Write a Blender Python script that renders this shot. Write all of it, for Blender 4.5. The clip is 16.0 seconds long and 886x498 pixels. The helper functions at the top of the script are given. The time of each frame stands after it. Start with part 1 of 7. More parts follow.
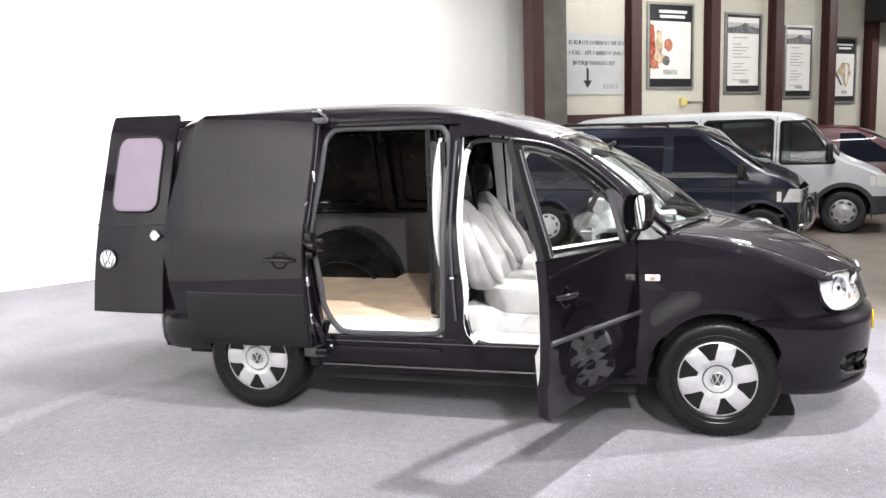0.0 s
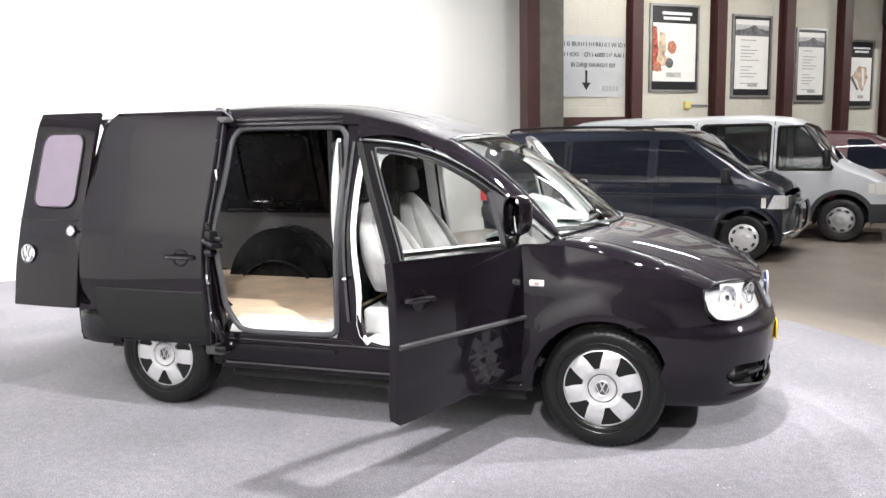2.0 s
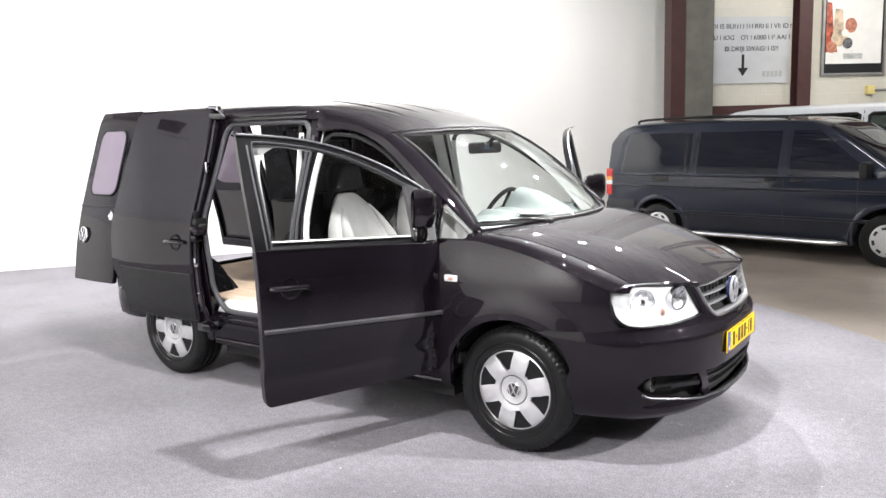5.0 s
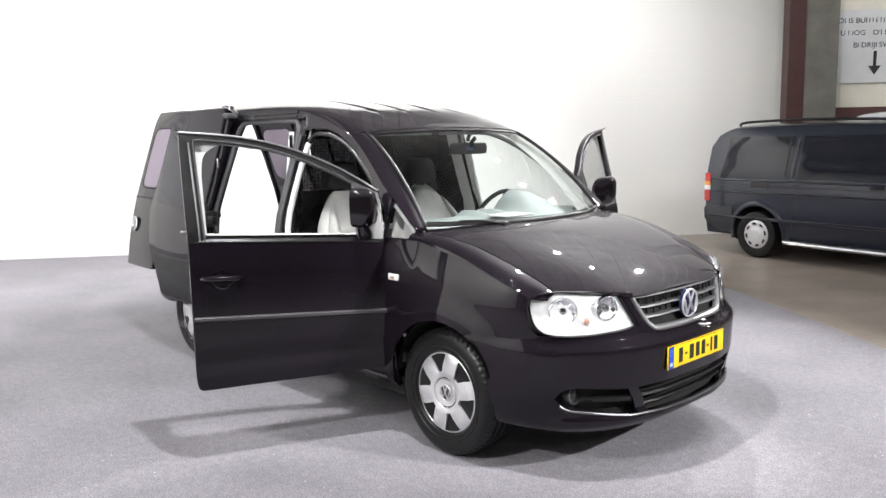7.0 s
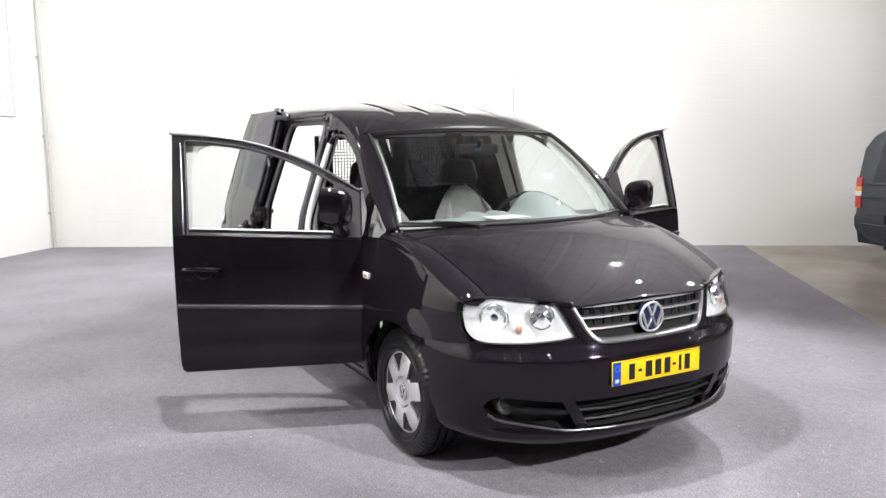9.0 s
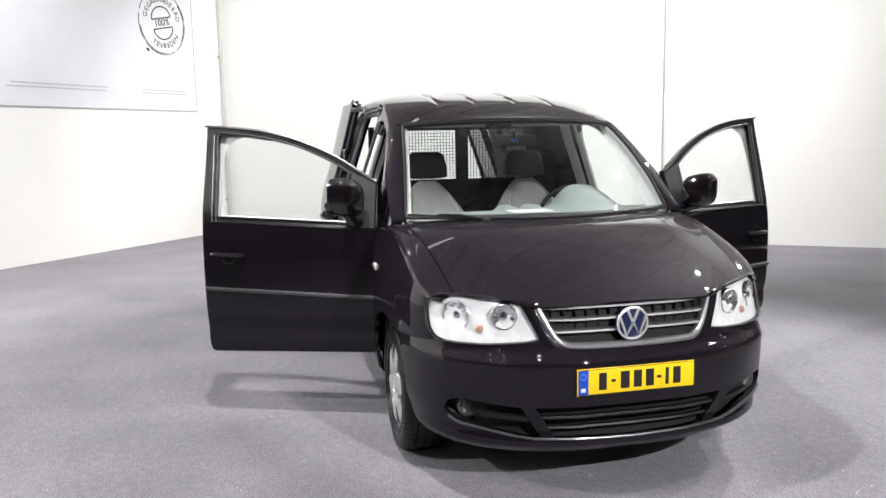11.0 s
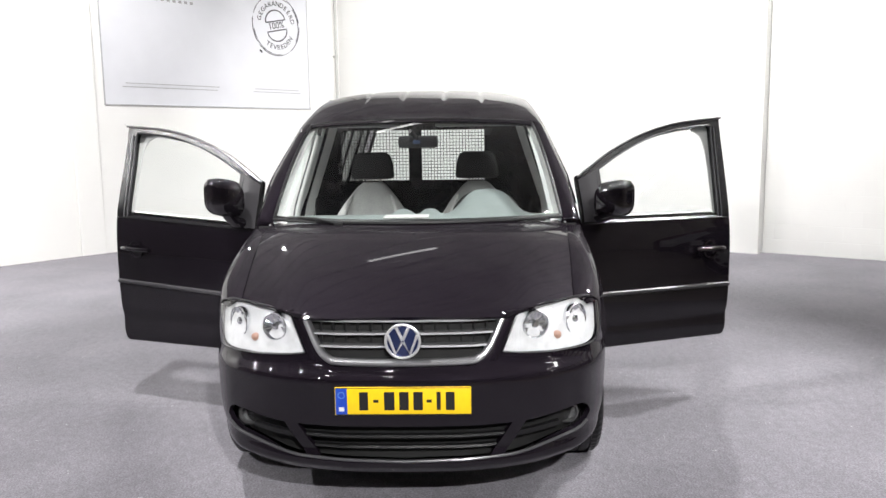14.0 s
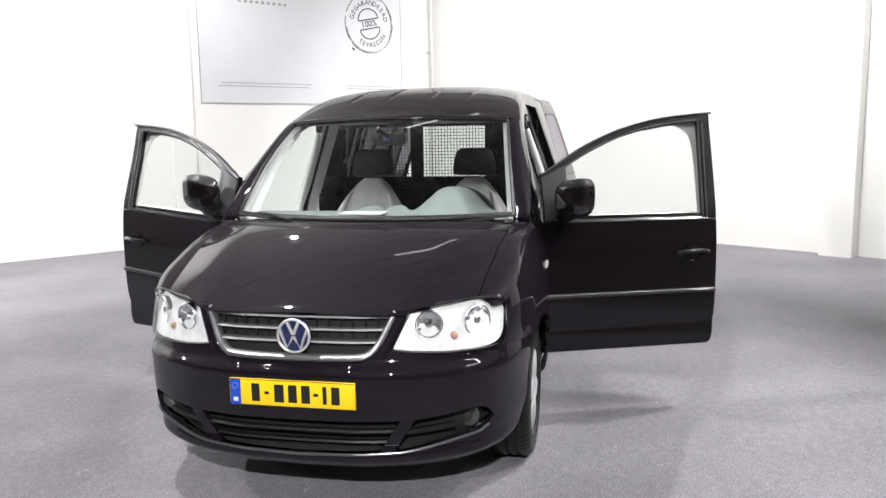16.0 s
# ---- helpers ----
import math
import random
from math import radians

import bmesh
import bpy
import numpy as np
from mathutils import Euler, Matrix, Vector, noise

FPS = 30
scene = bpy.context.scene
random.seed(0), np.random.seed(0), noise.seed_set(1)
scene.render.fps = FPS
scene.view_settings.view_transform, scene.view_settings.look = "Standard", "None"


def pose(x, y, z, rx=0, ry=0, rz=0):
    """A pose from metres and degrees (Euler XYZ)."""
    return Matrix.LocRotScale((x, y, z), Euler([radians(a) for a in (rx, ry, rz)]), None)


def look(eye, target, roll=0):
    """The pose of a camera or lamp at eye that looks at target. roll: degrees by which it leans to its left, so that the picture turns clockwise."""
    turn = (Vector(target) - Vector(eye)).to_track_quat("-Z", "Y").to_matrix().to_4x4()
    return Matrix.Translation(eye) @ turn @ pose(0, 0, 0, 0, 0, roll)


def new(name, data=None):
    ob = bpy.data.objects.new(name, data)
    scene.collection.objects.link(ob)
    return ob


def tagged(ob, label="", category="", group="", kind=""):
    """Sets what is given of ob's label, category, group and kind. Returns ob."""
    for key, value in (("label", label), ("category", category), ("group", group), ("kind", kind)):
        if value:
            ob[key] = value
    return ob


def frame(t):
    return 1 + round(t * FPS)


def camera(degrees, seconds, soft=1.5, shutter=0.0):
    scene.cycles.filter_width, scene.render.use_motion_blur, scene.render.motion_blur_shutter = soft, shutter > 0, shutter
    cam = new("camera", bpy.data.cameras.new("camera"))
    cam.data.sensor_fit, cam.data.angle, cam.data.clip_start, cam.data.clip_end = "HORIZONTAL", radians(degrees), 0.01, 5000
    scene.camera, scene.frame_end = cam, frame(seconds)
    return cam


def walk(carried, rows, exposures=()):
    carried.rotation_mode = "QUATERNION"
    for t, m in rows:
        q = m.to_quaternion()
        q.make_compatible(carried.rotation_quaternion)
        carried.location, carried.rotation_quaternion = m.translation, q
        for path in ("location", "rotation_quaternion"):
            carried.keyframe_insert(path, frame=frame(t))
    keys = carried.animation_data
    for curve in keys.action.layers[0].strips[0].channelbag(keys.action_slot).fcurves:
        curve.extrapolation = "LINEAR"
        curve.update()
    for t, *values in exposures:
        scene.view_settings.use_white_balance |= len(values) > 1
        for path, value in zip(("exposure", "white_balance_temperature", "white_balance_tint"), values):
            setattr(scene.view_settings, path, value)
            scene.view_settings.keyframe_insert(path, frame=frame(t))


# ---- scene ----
cam = camera(58.3, 16.0)
PATH = [
    (0, (-0.306, -5.126, 1.628), (-0.829, -3.216, 1.348), -1.8),
    (0.5, (-0.12, -5.088, 1.621), (-0.701, -3.193, 1.353), -1.8),
    (1, (0.058, -5.0, 1.612), (-0.516, -3.107, 1.318), -1.9),
    (1.5, (0.247, -4.935, 1.633), (-0.337, -3.045, 1.339), -1.2),
    (2, (0.475, -4.861, 1.607), (-0.147, -2.98, 1.332), -1.1),
    (2.5, (0.685, -4.776, 1.615), (0.035, -2.907, 1.326), -0.6),
    (3, (0.942, -4.678, 1.602), (0.153, -2.861, 1.327), -0.7),
    (3.5, (1.192, -4.549, 1.596), (0.401, -2.736, 1.302), -0.9),
    (4, (1.432, -4.438, 1.594), (0.526, -2.678, 1.308), -1.1),
    (4.5, (1.651, -4.291, 1.58), (0.622, -2.6, 1.292), -1.3),
    (4.7, (1.753, -4.234, 1.575), (0.681, -2.57, 1.291), -1.5),
    (6.8, (2.699, -3.585, 1.581), (1.279, -2.205, 1.301), -0.8),
    (7, (2.762, -3.446, 1.548), (1.317, -2.09, 1.278), -1.0),
    (7.5, (2.957, -3.212, 1.545), (1.447, -1.928, 1.277), -1.3),
    (8, (3.153, -2.969, 1.537), (1.571, -1.775, 1.271), -1.3),
    (8.5, (3.315, -2.721, 1.533), (1.642, -1.658, 1.27), -0.9),
    (9, (3.467, -2.484, 1.538), (1.722, -1.543, 1.275), -0.9),
    (9.5, (3.597, -2.2, 1.525), (1.812, -1.338, 1.262), -1.1),
    (9.7, (3.623, -2.131, 1.506), (1.81, -1.33, 1.243), -0.7),
    (11.8, (3.797, -1.001, 1.526), (1.849, -0.647, 1.247), -1.5),
    (12, (3.793, -0.894, 1.519), (1.843, -0.55, 1.24), -1.2),
    (12.5, (3.792, -0.615, 1.515), (1.821, -0.42, 1.237), -1.2),
    (13, (3.797, -0.316, 1.52), (1.823, -0.153, 1.242), -1.1),
    (13.5, (3.794, -0.029, 1.526), (1.814, 0.008, 1.247), -1.3),
    (14, (3.78, 0.237, 1.522), (1.8, 0.185, 1.244), -0.8),
    (14.5, (3.756, 0.523, 1.52), (1.78, 0.396, 1.241), -1.1),
    (15, (3.73, 0.746, 1.515), (1.763, 0.524, 1.232), -0.9),
    (15.5, (3.737, 0.98, 1.531), (1.79, 0.622, 1.245), -1.2),
    (16, (3.665, 1.206, 1.524), (1.729, 0.795, 1.237), -1.0),
]
walk(cam, [(t, look(eye, target, roll)) for t, eye, target, roll in PATH],
     exposures=[(0, 0.96), (4.5, 0.83), (7, 0.58), (9, 0.37), (12, 0.23), (16, 0.22)])

# ---- light ----
world = bpy.data.worlds.new("hall_dusk")
scene.world = world
world.use_nodes = True
world.node_tree.nodes["Background"].inputs[0].default_value = (0.55, 0.56, 0.6, 1)
world.node_tree.nodes["Background"].inputs[1].default_value = 0.05


def spot(name, eye, target, watts, angle=120, radius=0.055, blend=0.6, color=(1, 0.985, 0.985)):
    data = bpy.data.lights.new(name, "SPOT")
    data.energy, data.spot_size, data.spot_blend, data.shadow_soft_size, data.color = watts, radians(angle), blend, radius, color
    ob = new(name, data)
    ob.matrix_world = look(eye, target)
    return ob


def strip(name, eye, target, watts, sx, sy, color=(1, 0.985, 0.985)):
    data = bpy.data.lights.new(name, "AREA")
    data.shape, data.size, data.size_y, data.energy, data.color = "RECTANGLE", sx, sy, watts, color
    ob = new(name, data)
    ob.matrix_world = look(eye, target)
    return ob


CEIL = 5.2
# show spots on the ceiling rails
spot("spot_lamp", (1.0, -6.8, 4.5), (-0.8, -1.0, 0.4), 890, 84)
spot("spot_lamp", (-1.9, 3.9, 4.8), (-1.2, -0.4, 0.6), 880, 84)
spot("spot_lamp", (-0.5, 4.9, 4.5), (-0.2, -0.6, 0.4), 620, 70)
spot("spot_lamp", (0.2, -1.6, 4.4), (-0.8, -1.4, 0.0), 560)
# narrow spot added without a known fitting, to brighten nose, plate and headlamps
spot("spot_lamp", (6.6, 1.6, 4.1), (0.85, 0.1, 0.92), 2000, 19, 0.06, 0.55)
spot("spot_lamp", (-4.8, -3.0, 4.8), (-4.4, -2.4, 0), 250)
# weaker lamps added by guess along the rails, for paint glints and floor fill
for x, y, watts in ((-0.7, 3.5, 95), (1.7, 2.3, 170), (3.3, -0.6, 28), (2.9, -2.2, 28), (2.7, -3.1, 32), (1.7, -4.7, 52), (0.2, -5.3, 52), (-1.3, -5.7, 52)):
    spot("rail_lamp", (x, y, 4.45), (-0.4, 0.0, 0.6), watts, 100, 0.042)
# wall washers over the white walls
spot("wall_lamp", (-6.2, -0.6, 4.9), (-9.0, 0.4, 1.8), 510, 130)
spot("wall_lamp", (-4.6, 2.6, 4.9), (-7.6, 2.8, 1.8), 680, 130)
spot("wall_lamp", (-2.6, 4.3, 4.9), (-5.0, 6.6, 0.9), 370, 120, blend=1.0)
# added with no known fitting, to lift the wall's dark far end
spot("wall_lamp", (-1.4, 6.4, 4.9), (-3.4, 8.9, 1.8), 60, 120, blend=1.0)
spot("wall_lamp", (-5.6, -2.6, 4.9), (-8.0, -4.0, 1.8), 150, 130)
# these two are added to brighten the wall mirrored in the sliding door
spot("wall_lamp", (-3.3, -4.3, 4.9), (-5.4, -6.2, 1.6), 640, 130)
spot("wall_lamp", (-0.6, -7.0, 4.9), (-2.2, -8.8, 1.6), 900, 130)
# lamps of the hall with the parked vans, and one dim tube over the carpet
strip("tube_lamp", (-4.0, -0.5, 5.1), (-4.0, -0.5, 0), 1.6, 0.12, 1.4).matrix_world = pose(-4.0, -0.5, 5.1, 0, 0, 45)
strip("hall_lamp", (1.6, 5.2, 4.6), (1.6, 5.2, 0), 55, 1.6, 0.2)
spot("hall_lamp", (0.9, 7.9, 4.6), (1.3, 10.8, 2.4), 110, 120, color=(1, 0.96, 0.86))
spot("hall_lamp", (-0.45, 9.2, 4.9), (-0.35, 10.2, 2.6), 10, 120, color=(1, 0.94, 0.82))
spot("hall_lamp", (-0.9, 8.5, 4.6), (-1.0, 10.5, 1.0), 42, 120)
strip("hall_lamp", (3.2, 8.6, 4.6), (2.6, 10.0, 1.0), 75, 1.6, 0.2)
strip("hall_lamp", (6.5, 13.0, 4.6), (5.6, 13.6, 1.0), 75, 1.6, 0.2)
spot("hall_lamp", (7.5, -5.5, 4.8), (7.0, -5.0, 0), 160, 130)

# ---- materials ----


def mat(name, color, rough=0.5, metal=0.0, var=0.0, scale=8.0, fine=0.0, fine_scale=120.0, bump=0.0, bump_scale=150.0,
        coat=0.0, rough_var=0.0, trans=0.0, ior=1.45, emit=0.0, spec=0.5, sheen=0.0, dist=0.01):
    """A surface with two scales of colour variation, a bump and varied gloss."""
    m = bpy.data.materials.new(name)
    m.use_nodes = True
    nt = m.node_tree
    p = nt.nodes["Principled BSDF"]
    col = (*color, 1)
    p.inputs["Base Color"].default_value = col
    p.inputs["Roughness"].default_value = rough
    p.inputs["Metallic"].default_value = metal
    p.inputs["Coat Weight"].default_value = coat
    p.inputs["Coat Roughness"].default_value = 0.03
    p.inputs["Transmission Weight"].default_value = trans
    p.inputs["IOR"].default_value = ior
    p.inputs["Specular IOR Level"].default_value = spec
    p.inputs["Sheen Weight"].default_value = sheen
    if emit:
        p.inputs["Emission Color"].default_value = col
        p.inputs["Emission Strength"].default_value = emit
    tc = nt.nodes.new("ShaderNodeTexCoord")

    def noise_node(sc, detail=4.0):
        n = nt.nodes.new("ShaderNodeTexNoise")
        n.inputs["Scale"].default_value = sc
        n.inputs["Detail"].default_value = detail
        nt.links.new(tc.outputs["Object"], n.inputs["Vector"])
        return n

    last = None
    for amount, sc in ((var, scale), (fine, fine_scale)):
        if amount:
            n = noise_node(sc)
            ramp = nt.nodes.new("ShaderNodeMapRange")
            ramp.inputs[1].default_value, ramp.inputs[2].default_value = 0.3, 0.7
            ramp.inputs[3].default_value, ramp.inputs[4].default_value = 1 - amount, 1 + amount
            nt.links.new(n.outputs["Fac"], ramp.inputs[0])
            mix = nt.nodes.new("ShaderNodeMix")
            mix.data_type, mix.blend_type = "RGBA", "MULTIPLY"
            mix.inputs[0].default_value = 1
            if last is None:
                mix.inputs[6].default_value = col
            else:
                nt.links.new(last, mix.inputs[6])
            nt.links.new(ramp.outputs[0], mix.inputs[7])
            last = mix.outputs[2]
    if last is not None:
        nt.links.new(last, p.inputs["Base Color"])
    if rough_var:
        n = noise_node(scale * 1.7)
        ramp = nt.nodes.new("ShaderNodeMapRange")
        ramp.inputs[3].default_value, ramp.inputs[4].default_value = max(0, rough - rough_var), rough + rough_var
        nt.links.new(n.outputs["Fac"], ramp.inputs[0])
        nt.links.new(ramp.outputs[0], p.inputs["Roughness"])
    if bump:
        n = noise_node(bump_scale, 3)
        b = nt.nodes.new("ShaderNodeBump")
        b.inputs["Strength"].default_value, b.inputs["Distance"].default_value = bump, dist
        nt.links.new(n.outputs["Fac"], b.inputs["Height"])
        nt.links.new(b.outputs[0], p.inputs["Normal"])
    return m


def clear_glass(name, tint, gloss=0.06):
    """A thin pane: see-through with a tint, and a mirror-like coat."""
    m = bpy.data.materials.new(name)
    m.use_nodes = True
    nt = m.node_tree
    nt.nodes.remove(nt.nodes["Principled BSDF"])
    out = nt.nodes["Material Output"]
    t, g, mix, lw, pw, ma = (nt.nodes.new("ShaderNode" + k) for k in ("BsdfTransparent", "BsdfGlossy", "MixShader", "LayerWeight", "Math", "Math"))
    t.inputs[0].default_value = (*tint, 1)
    g.inputs["Roughness"].default_value = 0.01
    lw.inputs[0].default_value = 0.5
    pw.operation, pw.inputs[1].default_value = "POWER", 3.2
    ma.operation, ma.inputs[1].default_value, ma.inputs[2].default_value = "MULTIPLY_ADD", 0.85, gloss
    nt.links.new(lw.outputs["Facing"], pw.inputs[0])
    nt.links.new(pw.outputs[0], ma.inputs[0])
    nt.links.new(ma.outputs[0], mix.inputs[0])
    nt.links.new(t.outputs[0], mix.inputs[1])
    nt.links.new(g.outputs[0], mix.inputs[2])
    nt.links.new(mix.outputs[0], out.inputs[0])
    return m


def streaked(m, scale, vec, amount=0.25):
    """Adds long grain or courses to a material's colour."""
    nt = m.node_tree
    p = nt.nodes["Principled BSDF"]
    tc = nt.nodes.new("ShaderNodeTexCoord")
    mp = nt.nodes.new("ShaderNodeMapping")
    mp.inputs["Scale"].default_value = vec
    n = nt.nodes.new("ShaderNodeTexNoise")
    n.inputs["Scale"].default_value, n.inputs["Detail"].default_value = scale, 6
    nt.links.new(tc.outputs["Object"], mp.inputs[0])
    nt.links.new(mp.outputs[0], n.inputs["Vector"])
    ramp = nt.nodes.new("ShaderNodeMapRange")
    ramp.inputs[1].default_value, ramp.inputs[2].default_value = 0.3, 0.7
    ramp.inputs[3].default_value, ramp.inputs[4].default_value = 1 - amount, 1 + amount
    nt.links.new(n.outputs["Fac"], ramp.inputs[0])
    mix = nt.nodes.new("ShaderNodeMix")
    mix.data_type, mix.blend_type = "RGBA", "MULTIPLY"
    mix.inputs[0].default_value = 1
    old = p.inputs["Base Color"]
    if old.is_linked:
        nt.links.new(old.links[0].from_socket, mix.inputs[6])
    else:
        mix.inputs[6].default_value = old.default_value
    nt.links.new(ramp.outputs[0], mix.inputs[7])
    nt.links.new(mix.outputs[2], old)
    return m


PAINT = mat("black_purple_paint", (0.0084, 0.0062, 0.0095), 0.58, 0.45, var=0.15, scale=300, spec=0.03, coat=0.72)
GLOSS = mat("gloss_black_purple_paint", (0.010, 0.008, 0.011), 0.12, 0.3, var=0.1, scale=200, coat=1.0)
PLASTIC = mat("black_plastic", (0.008, 0.008, 0.0085), 0.42, spec=0.35, bump=0.15, bump_scale=400, rough_var=0.08)
MOULD = mat("satin_moulding", (0.009, 0.0085, 0.0095), 0.24, bump=0.08, bump_scale=500, rough_var=0.05)
RUBBER = mat("tyre_rubber", (0.0065, 0.0064, 0.0066), 0.34, spec=0.35, var=0.2, scale=20, bump=0.08, bump_scale=200, rough_var=0.1)
SEAL = mat("rubber_seal", (0.05, 0.05, 0.055), 0.45, var=0.1, scale=30)
SILVER = mat("silver_hubcap", (0.62, 0.62, 0.63), 0.32, 0.55, var=0.05, scale=30, rough_var=0.06)
CHROME = mat("chrome", (0.75, 0.76, 0.78), 0.12, 1.0, var=0.04, scale=40)
SATIN = mat("satin_silver", (0.30, 0.30, 0.31), 0.4, 0.85, var=0.06, scale=60)
DARK = mat("dark_underbody", (0.008, 0.008, 0.008), 0.8, var=0.3, scale=9)
GREYTRIM = mat("light_grey_trim", (0.64, 0.64, 0.63), 0.6, var=0.06, scale=10, bump=0.1, bump_scale=300)
DASH = mat("grey_dashboard", (0.17, 0.19, 0.187), 0.6, var=0.08, scale=12, bump=0.15, bump_scale=350)
SEATL = mat("pale_grey_seat_cloth", (0.40, 0.395, 0.385), 0.9, var=0.1, scale=9, fine=0.08, bump=0.3, bump_scale=500, sheen=0.2)
SEATD = mat("dark_grey_seat_cloth", (0.013, 0.013, 0.014), 0.9, var=0.12, scale=12, bump=0.3, bump_scale=500, sheen=0.05)
LINING = mat("dark_cargo_lining", (0.006, 0.006, 0.0068), 0.26, spec=0.3, var=0.2, scale=6, rough_var=0.1)
BOARD = mat("grey_hardboard", (0.075, 0.07, 0.07), 0.5, var=0.1, scale=5, fine=0.06)
WOOD = streaked(mat("plywood_floor", (0.74, 0.57, 0.41), 0.55, var=0.12, scale=5, bump=0.1, bump_scale=90, rough_var=0.1), 5, (1, 9, 1), 0.14)
GLASS = clear_glass("clear_glass", (0.95, 0.975, 0.965), 0.05)
SCREEN = clear_glass("windscreen_glass", (0.86, 0.92, 0.90), 0.05)
LENS = clear_glass("lamp_lens", (0.97, 0.98, 0.98), 0.05)
PURPLE = mat("frosted_purple_window_film", (0.20, 0.165, 0.21), 0.3, var=0.05, scale=6, rough_var=0.06)
BLACKGLASS = mat("black_tinted_glass", (0.006, 0.0075, 0.014), 0.04, var=0.1, scale=4, spec=0.45)
YELLOW = mat("yellow_plate", (0.95, 0.60, 0.008), 0.4, var=0.04, scale=30)
BLUE = mat("blue_plate_band", (0.01, 0.06, 0.45), 0.4, var=0.05, scale=40)
BLACK = mat("black_print", (0.01, 0.01, 0.01), 0.5, var=0.1, scale=30)
AMBER = mat("amber_bulb", (0.42, 0.25, 0.19), 0.3, var=0.05, scale=60)
BULB = mat("clear_bulb_white", (0.8, 0.8, 0.78), 0.25, var=0.05, scale=60)
BOWL = mat("lamp_bowl_silver", (0.84, 0.85, 0.87), 0.18, 1.0, var=0.2, scale=60)
LAMPBODY = mat("lamp_reflector_white", (0.74, 0.745, 0.755), 0.22, 0.2, var=0.12, scale=26)
REDLENS = mat("red_tail_lens", (0.5, 0.012, 0.01), 0.2, var=0.1, scale=30, coat=0.6)
ORANGELENS = mat("orange_lens", (0.8, 0.3, 0.05), 0.2, var=0.1, scale=30, coat=0.6)
BADGE = mat("navy_badge_enamel", (0.03, 0.04, 0.11), 0.15, 0.4, var=0.1, scale=60)
STRIP = mat("grey_rubbing_strip", (0.05, 0.048, 0.052), 0.34, var=0.05)
SATINBLACK = mat("grey_strip_and_highlight", (0.24, 0.24, 0.25), 0.32, 0.8, var=0.05)
LIPGLINT = mat("lip_highlight_satin", (0.10, 0.10, 0.105), 0.3, 0.6, var=0.1, scale=20)
STEEL = mat("dark_steel", (0.09, 0.09, 0.09), 0.5, 0.6, var=0.2, scale=30)

CARPET = mat("grey_carpet", (0.190, 0.181, 0.203), 0.95, var=0.14, scale=1.3, fine=0.36, fine_scale=110, bump=0.2, bump_scale=300, sheen=0.08, dist=0.006)
streaked(CARPET, 22, (1, 1, 1), 0.12)


def flecked(m, scale, cut, color):
    """Adds sparse pale flecks of lint to a material."""
    nt = m.node_tree
    p = nt.nodes["Principled BSDF"]
    tc, vo, no, a, b, c, mix = (nt.nodes.new("ShaderNode" + k) for k in ("TexCoord", "TexVoronoi", "TexNoise", "Math", "Math", "Math", "Mix"))
    vo.inputs["Scale"].default_value, no.inputs["Scale"].default_value = scale, scale * 0.13
    nt.links.new(tc.outputs["Object"], vo.inputs["Vector"])
    nt.links.new(tc.outputs["Object"], no.inputs["Vector"])
    a.operation, a.inputs[1].default_value = "LESS_THAN", 0.16
    b.operation, b.inputs[1].default_value = "GREATER_THAN", cut
    c.operation = "MULTIPLY"
    nt.links.new(vo.outputs["Distance"], a.inputs[0])
    nt.links.new(no.outputs["Fac"], b.inputs[0])
    nt.links.new(a.outputs[0], c.inputs[0])
    nt.links.new(b.outputs[0], c.inputs[1])
    mix.data_type = "RGBA"
    old = p.inputs["Base Color"]
    nt.links.new(old.links[0].from_socket, mix.inputs[6])
    mix.inputs[7].default_value = (*color, 1)
    nt.links.new(c.outputs[0], mix.inputs[0])
    nt.links.new(mix.outputs[2], old)


flecked(CARPET, 42, 0.66, (0.5, 0.5, 0.5))
CONCRETE = mat("brown_concrete_floor", (0.27, 0.235, 0.2), 0.35, var=0.22, scale=1.1, fine=0.08, fine_scale=25, bump=0.1, bump_scale=40, rough_var=0.15)
WHITEWALL = mat("white_wall_paint", (0.84, 0.84, 0.81), 0.75, var=0.015, scale=1.5, bump=0.1, bump_scale=60)
HALLWALL = mat("cream_block_wall", (0.54, 0.52, 0.45), 0.75, var=0.06, scale=2, fine=0.04, bump=0.1, bump_scale=60)
GREYWALL = mat("grey_hall_wall", (0.17, 0.16, 0.155), 0.7, var=0.1, scale=1, bump=0.1, bump_scale=40)
CEILING = mat("grey_ceiling_deck", (0.34, 0.335, 0.335), 0.8, var=0.2, scale=1.5)


RUST = mat("red_brown_steel", (0.05, 0.019, 0.017), 0.5, var=0.15, scale=6, fine=0.08)
COLCON = mat("grey_concrete_column", (0.12, 0.115, 0.10), 0.85, var=0.18, scale=4, fine=0.1, bump=0.3, bump_scale=40)
SIGNWHITE = mat("white_sign_board", (0.74, 0.75, 0.76), 0.5, var=0.03, scale=4)
BANNER = mat("white_banner", (0.70, 0.71, 0.74), 0.45, var=0.02, scale=3)
POSTERW = mat("poster_white", (0.72, 0.71, 0.68), 0.35, var=0.04, scale=6)
SNAPFRAME = mat("grey_aluminium_frame", (0.30, 0.30, 0.29), 0.4, 0.6, var=0.15, scale=9)
POSTERG = mat("poster_grey_picture", (0.12, 0.12, 0.125), 0.35, var=0.6, scale=14)
POSTERK = mat("poster_black_print", (0.02, 0.02, 0.021), 0.3, var=0.15, scale=20)
POSTERS = mat("poster_grey_sky", (0.42, 0.42, 0.41), 0.35, var=0.25, scale=10)
POSTERO = mat("poster_orange_red_picture", (0.42, 0.17, 0.11), 0.35, var=0.45, scale=25)
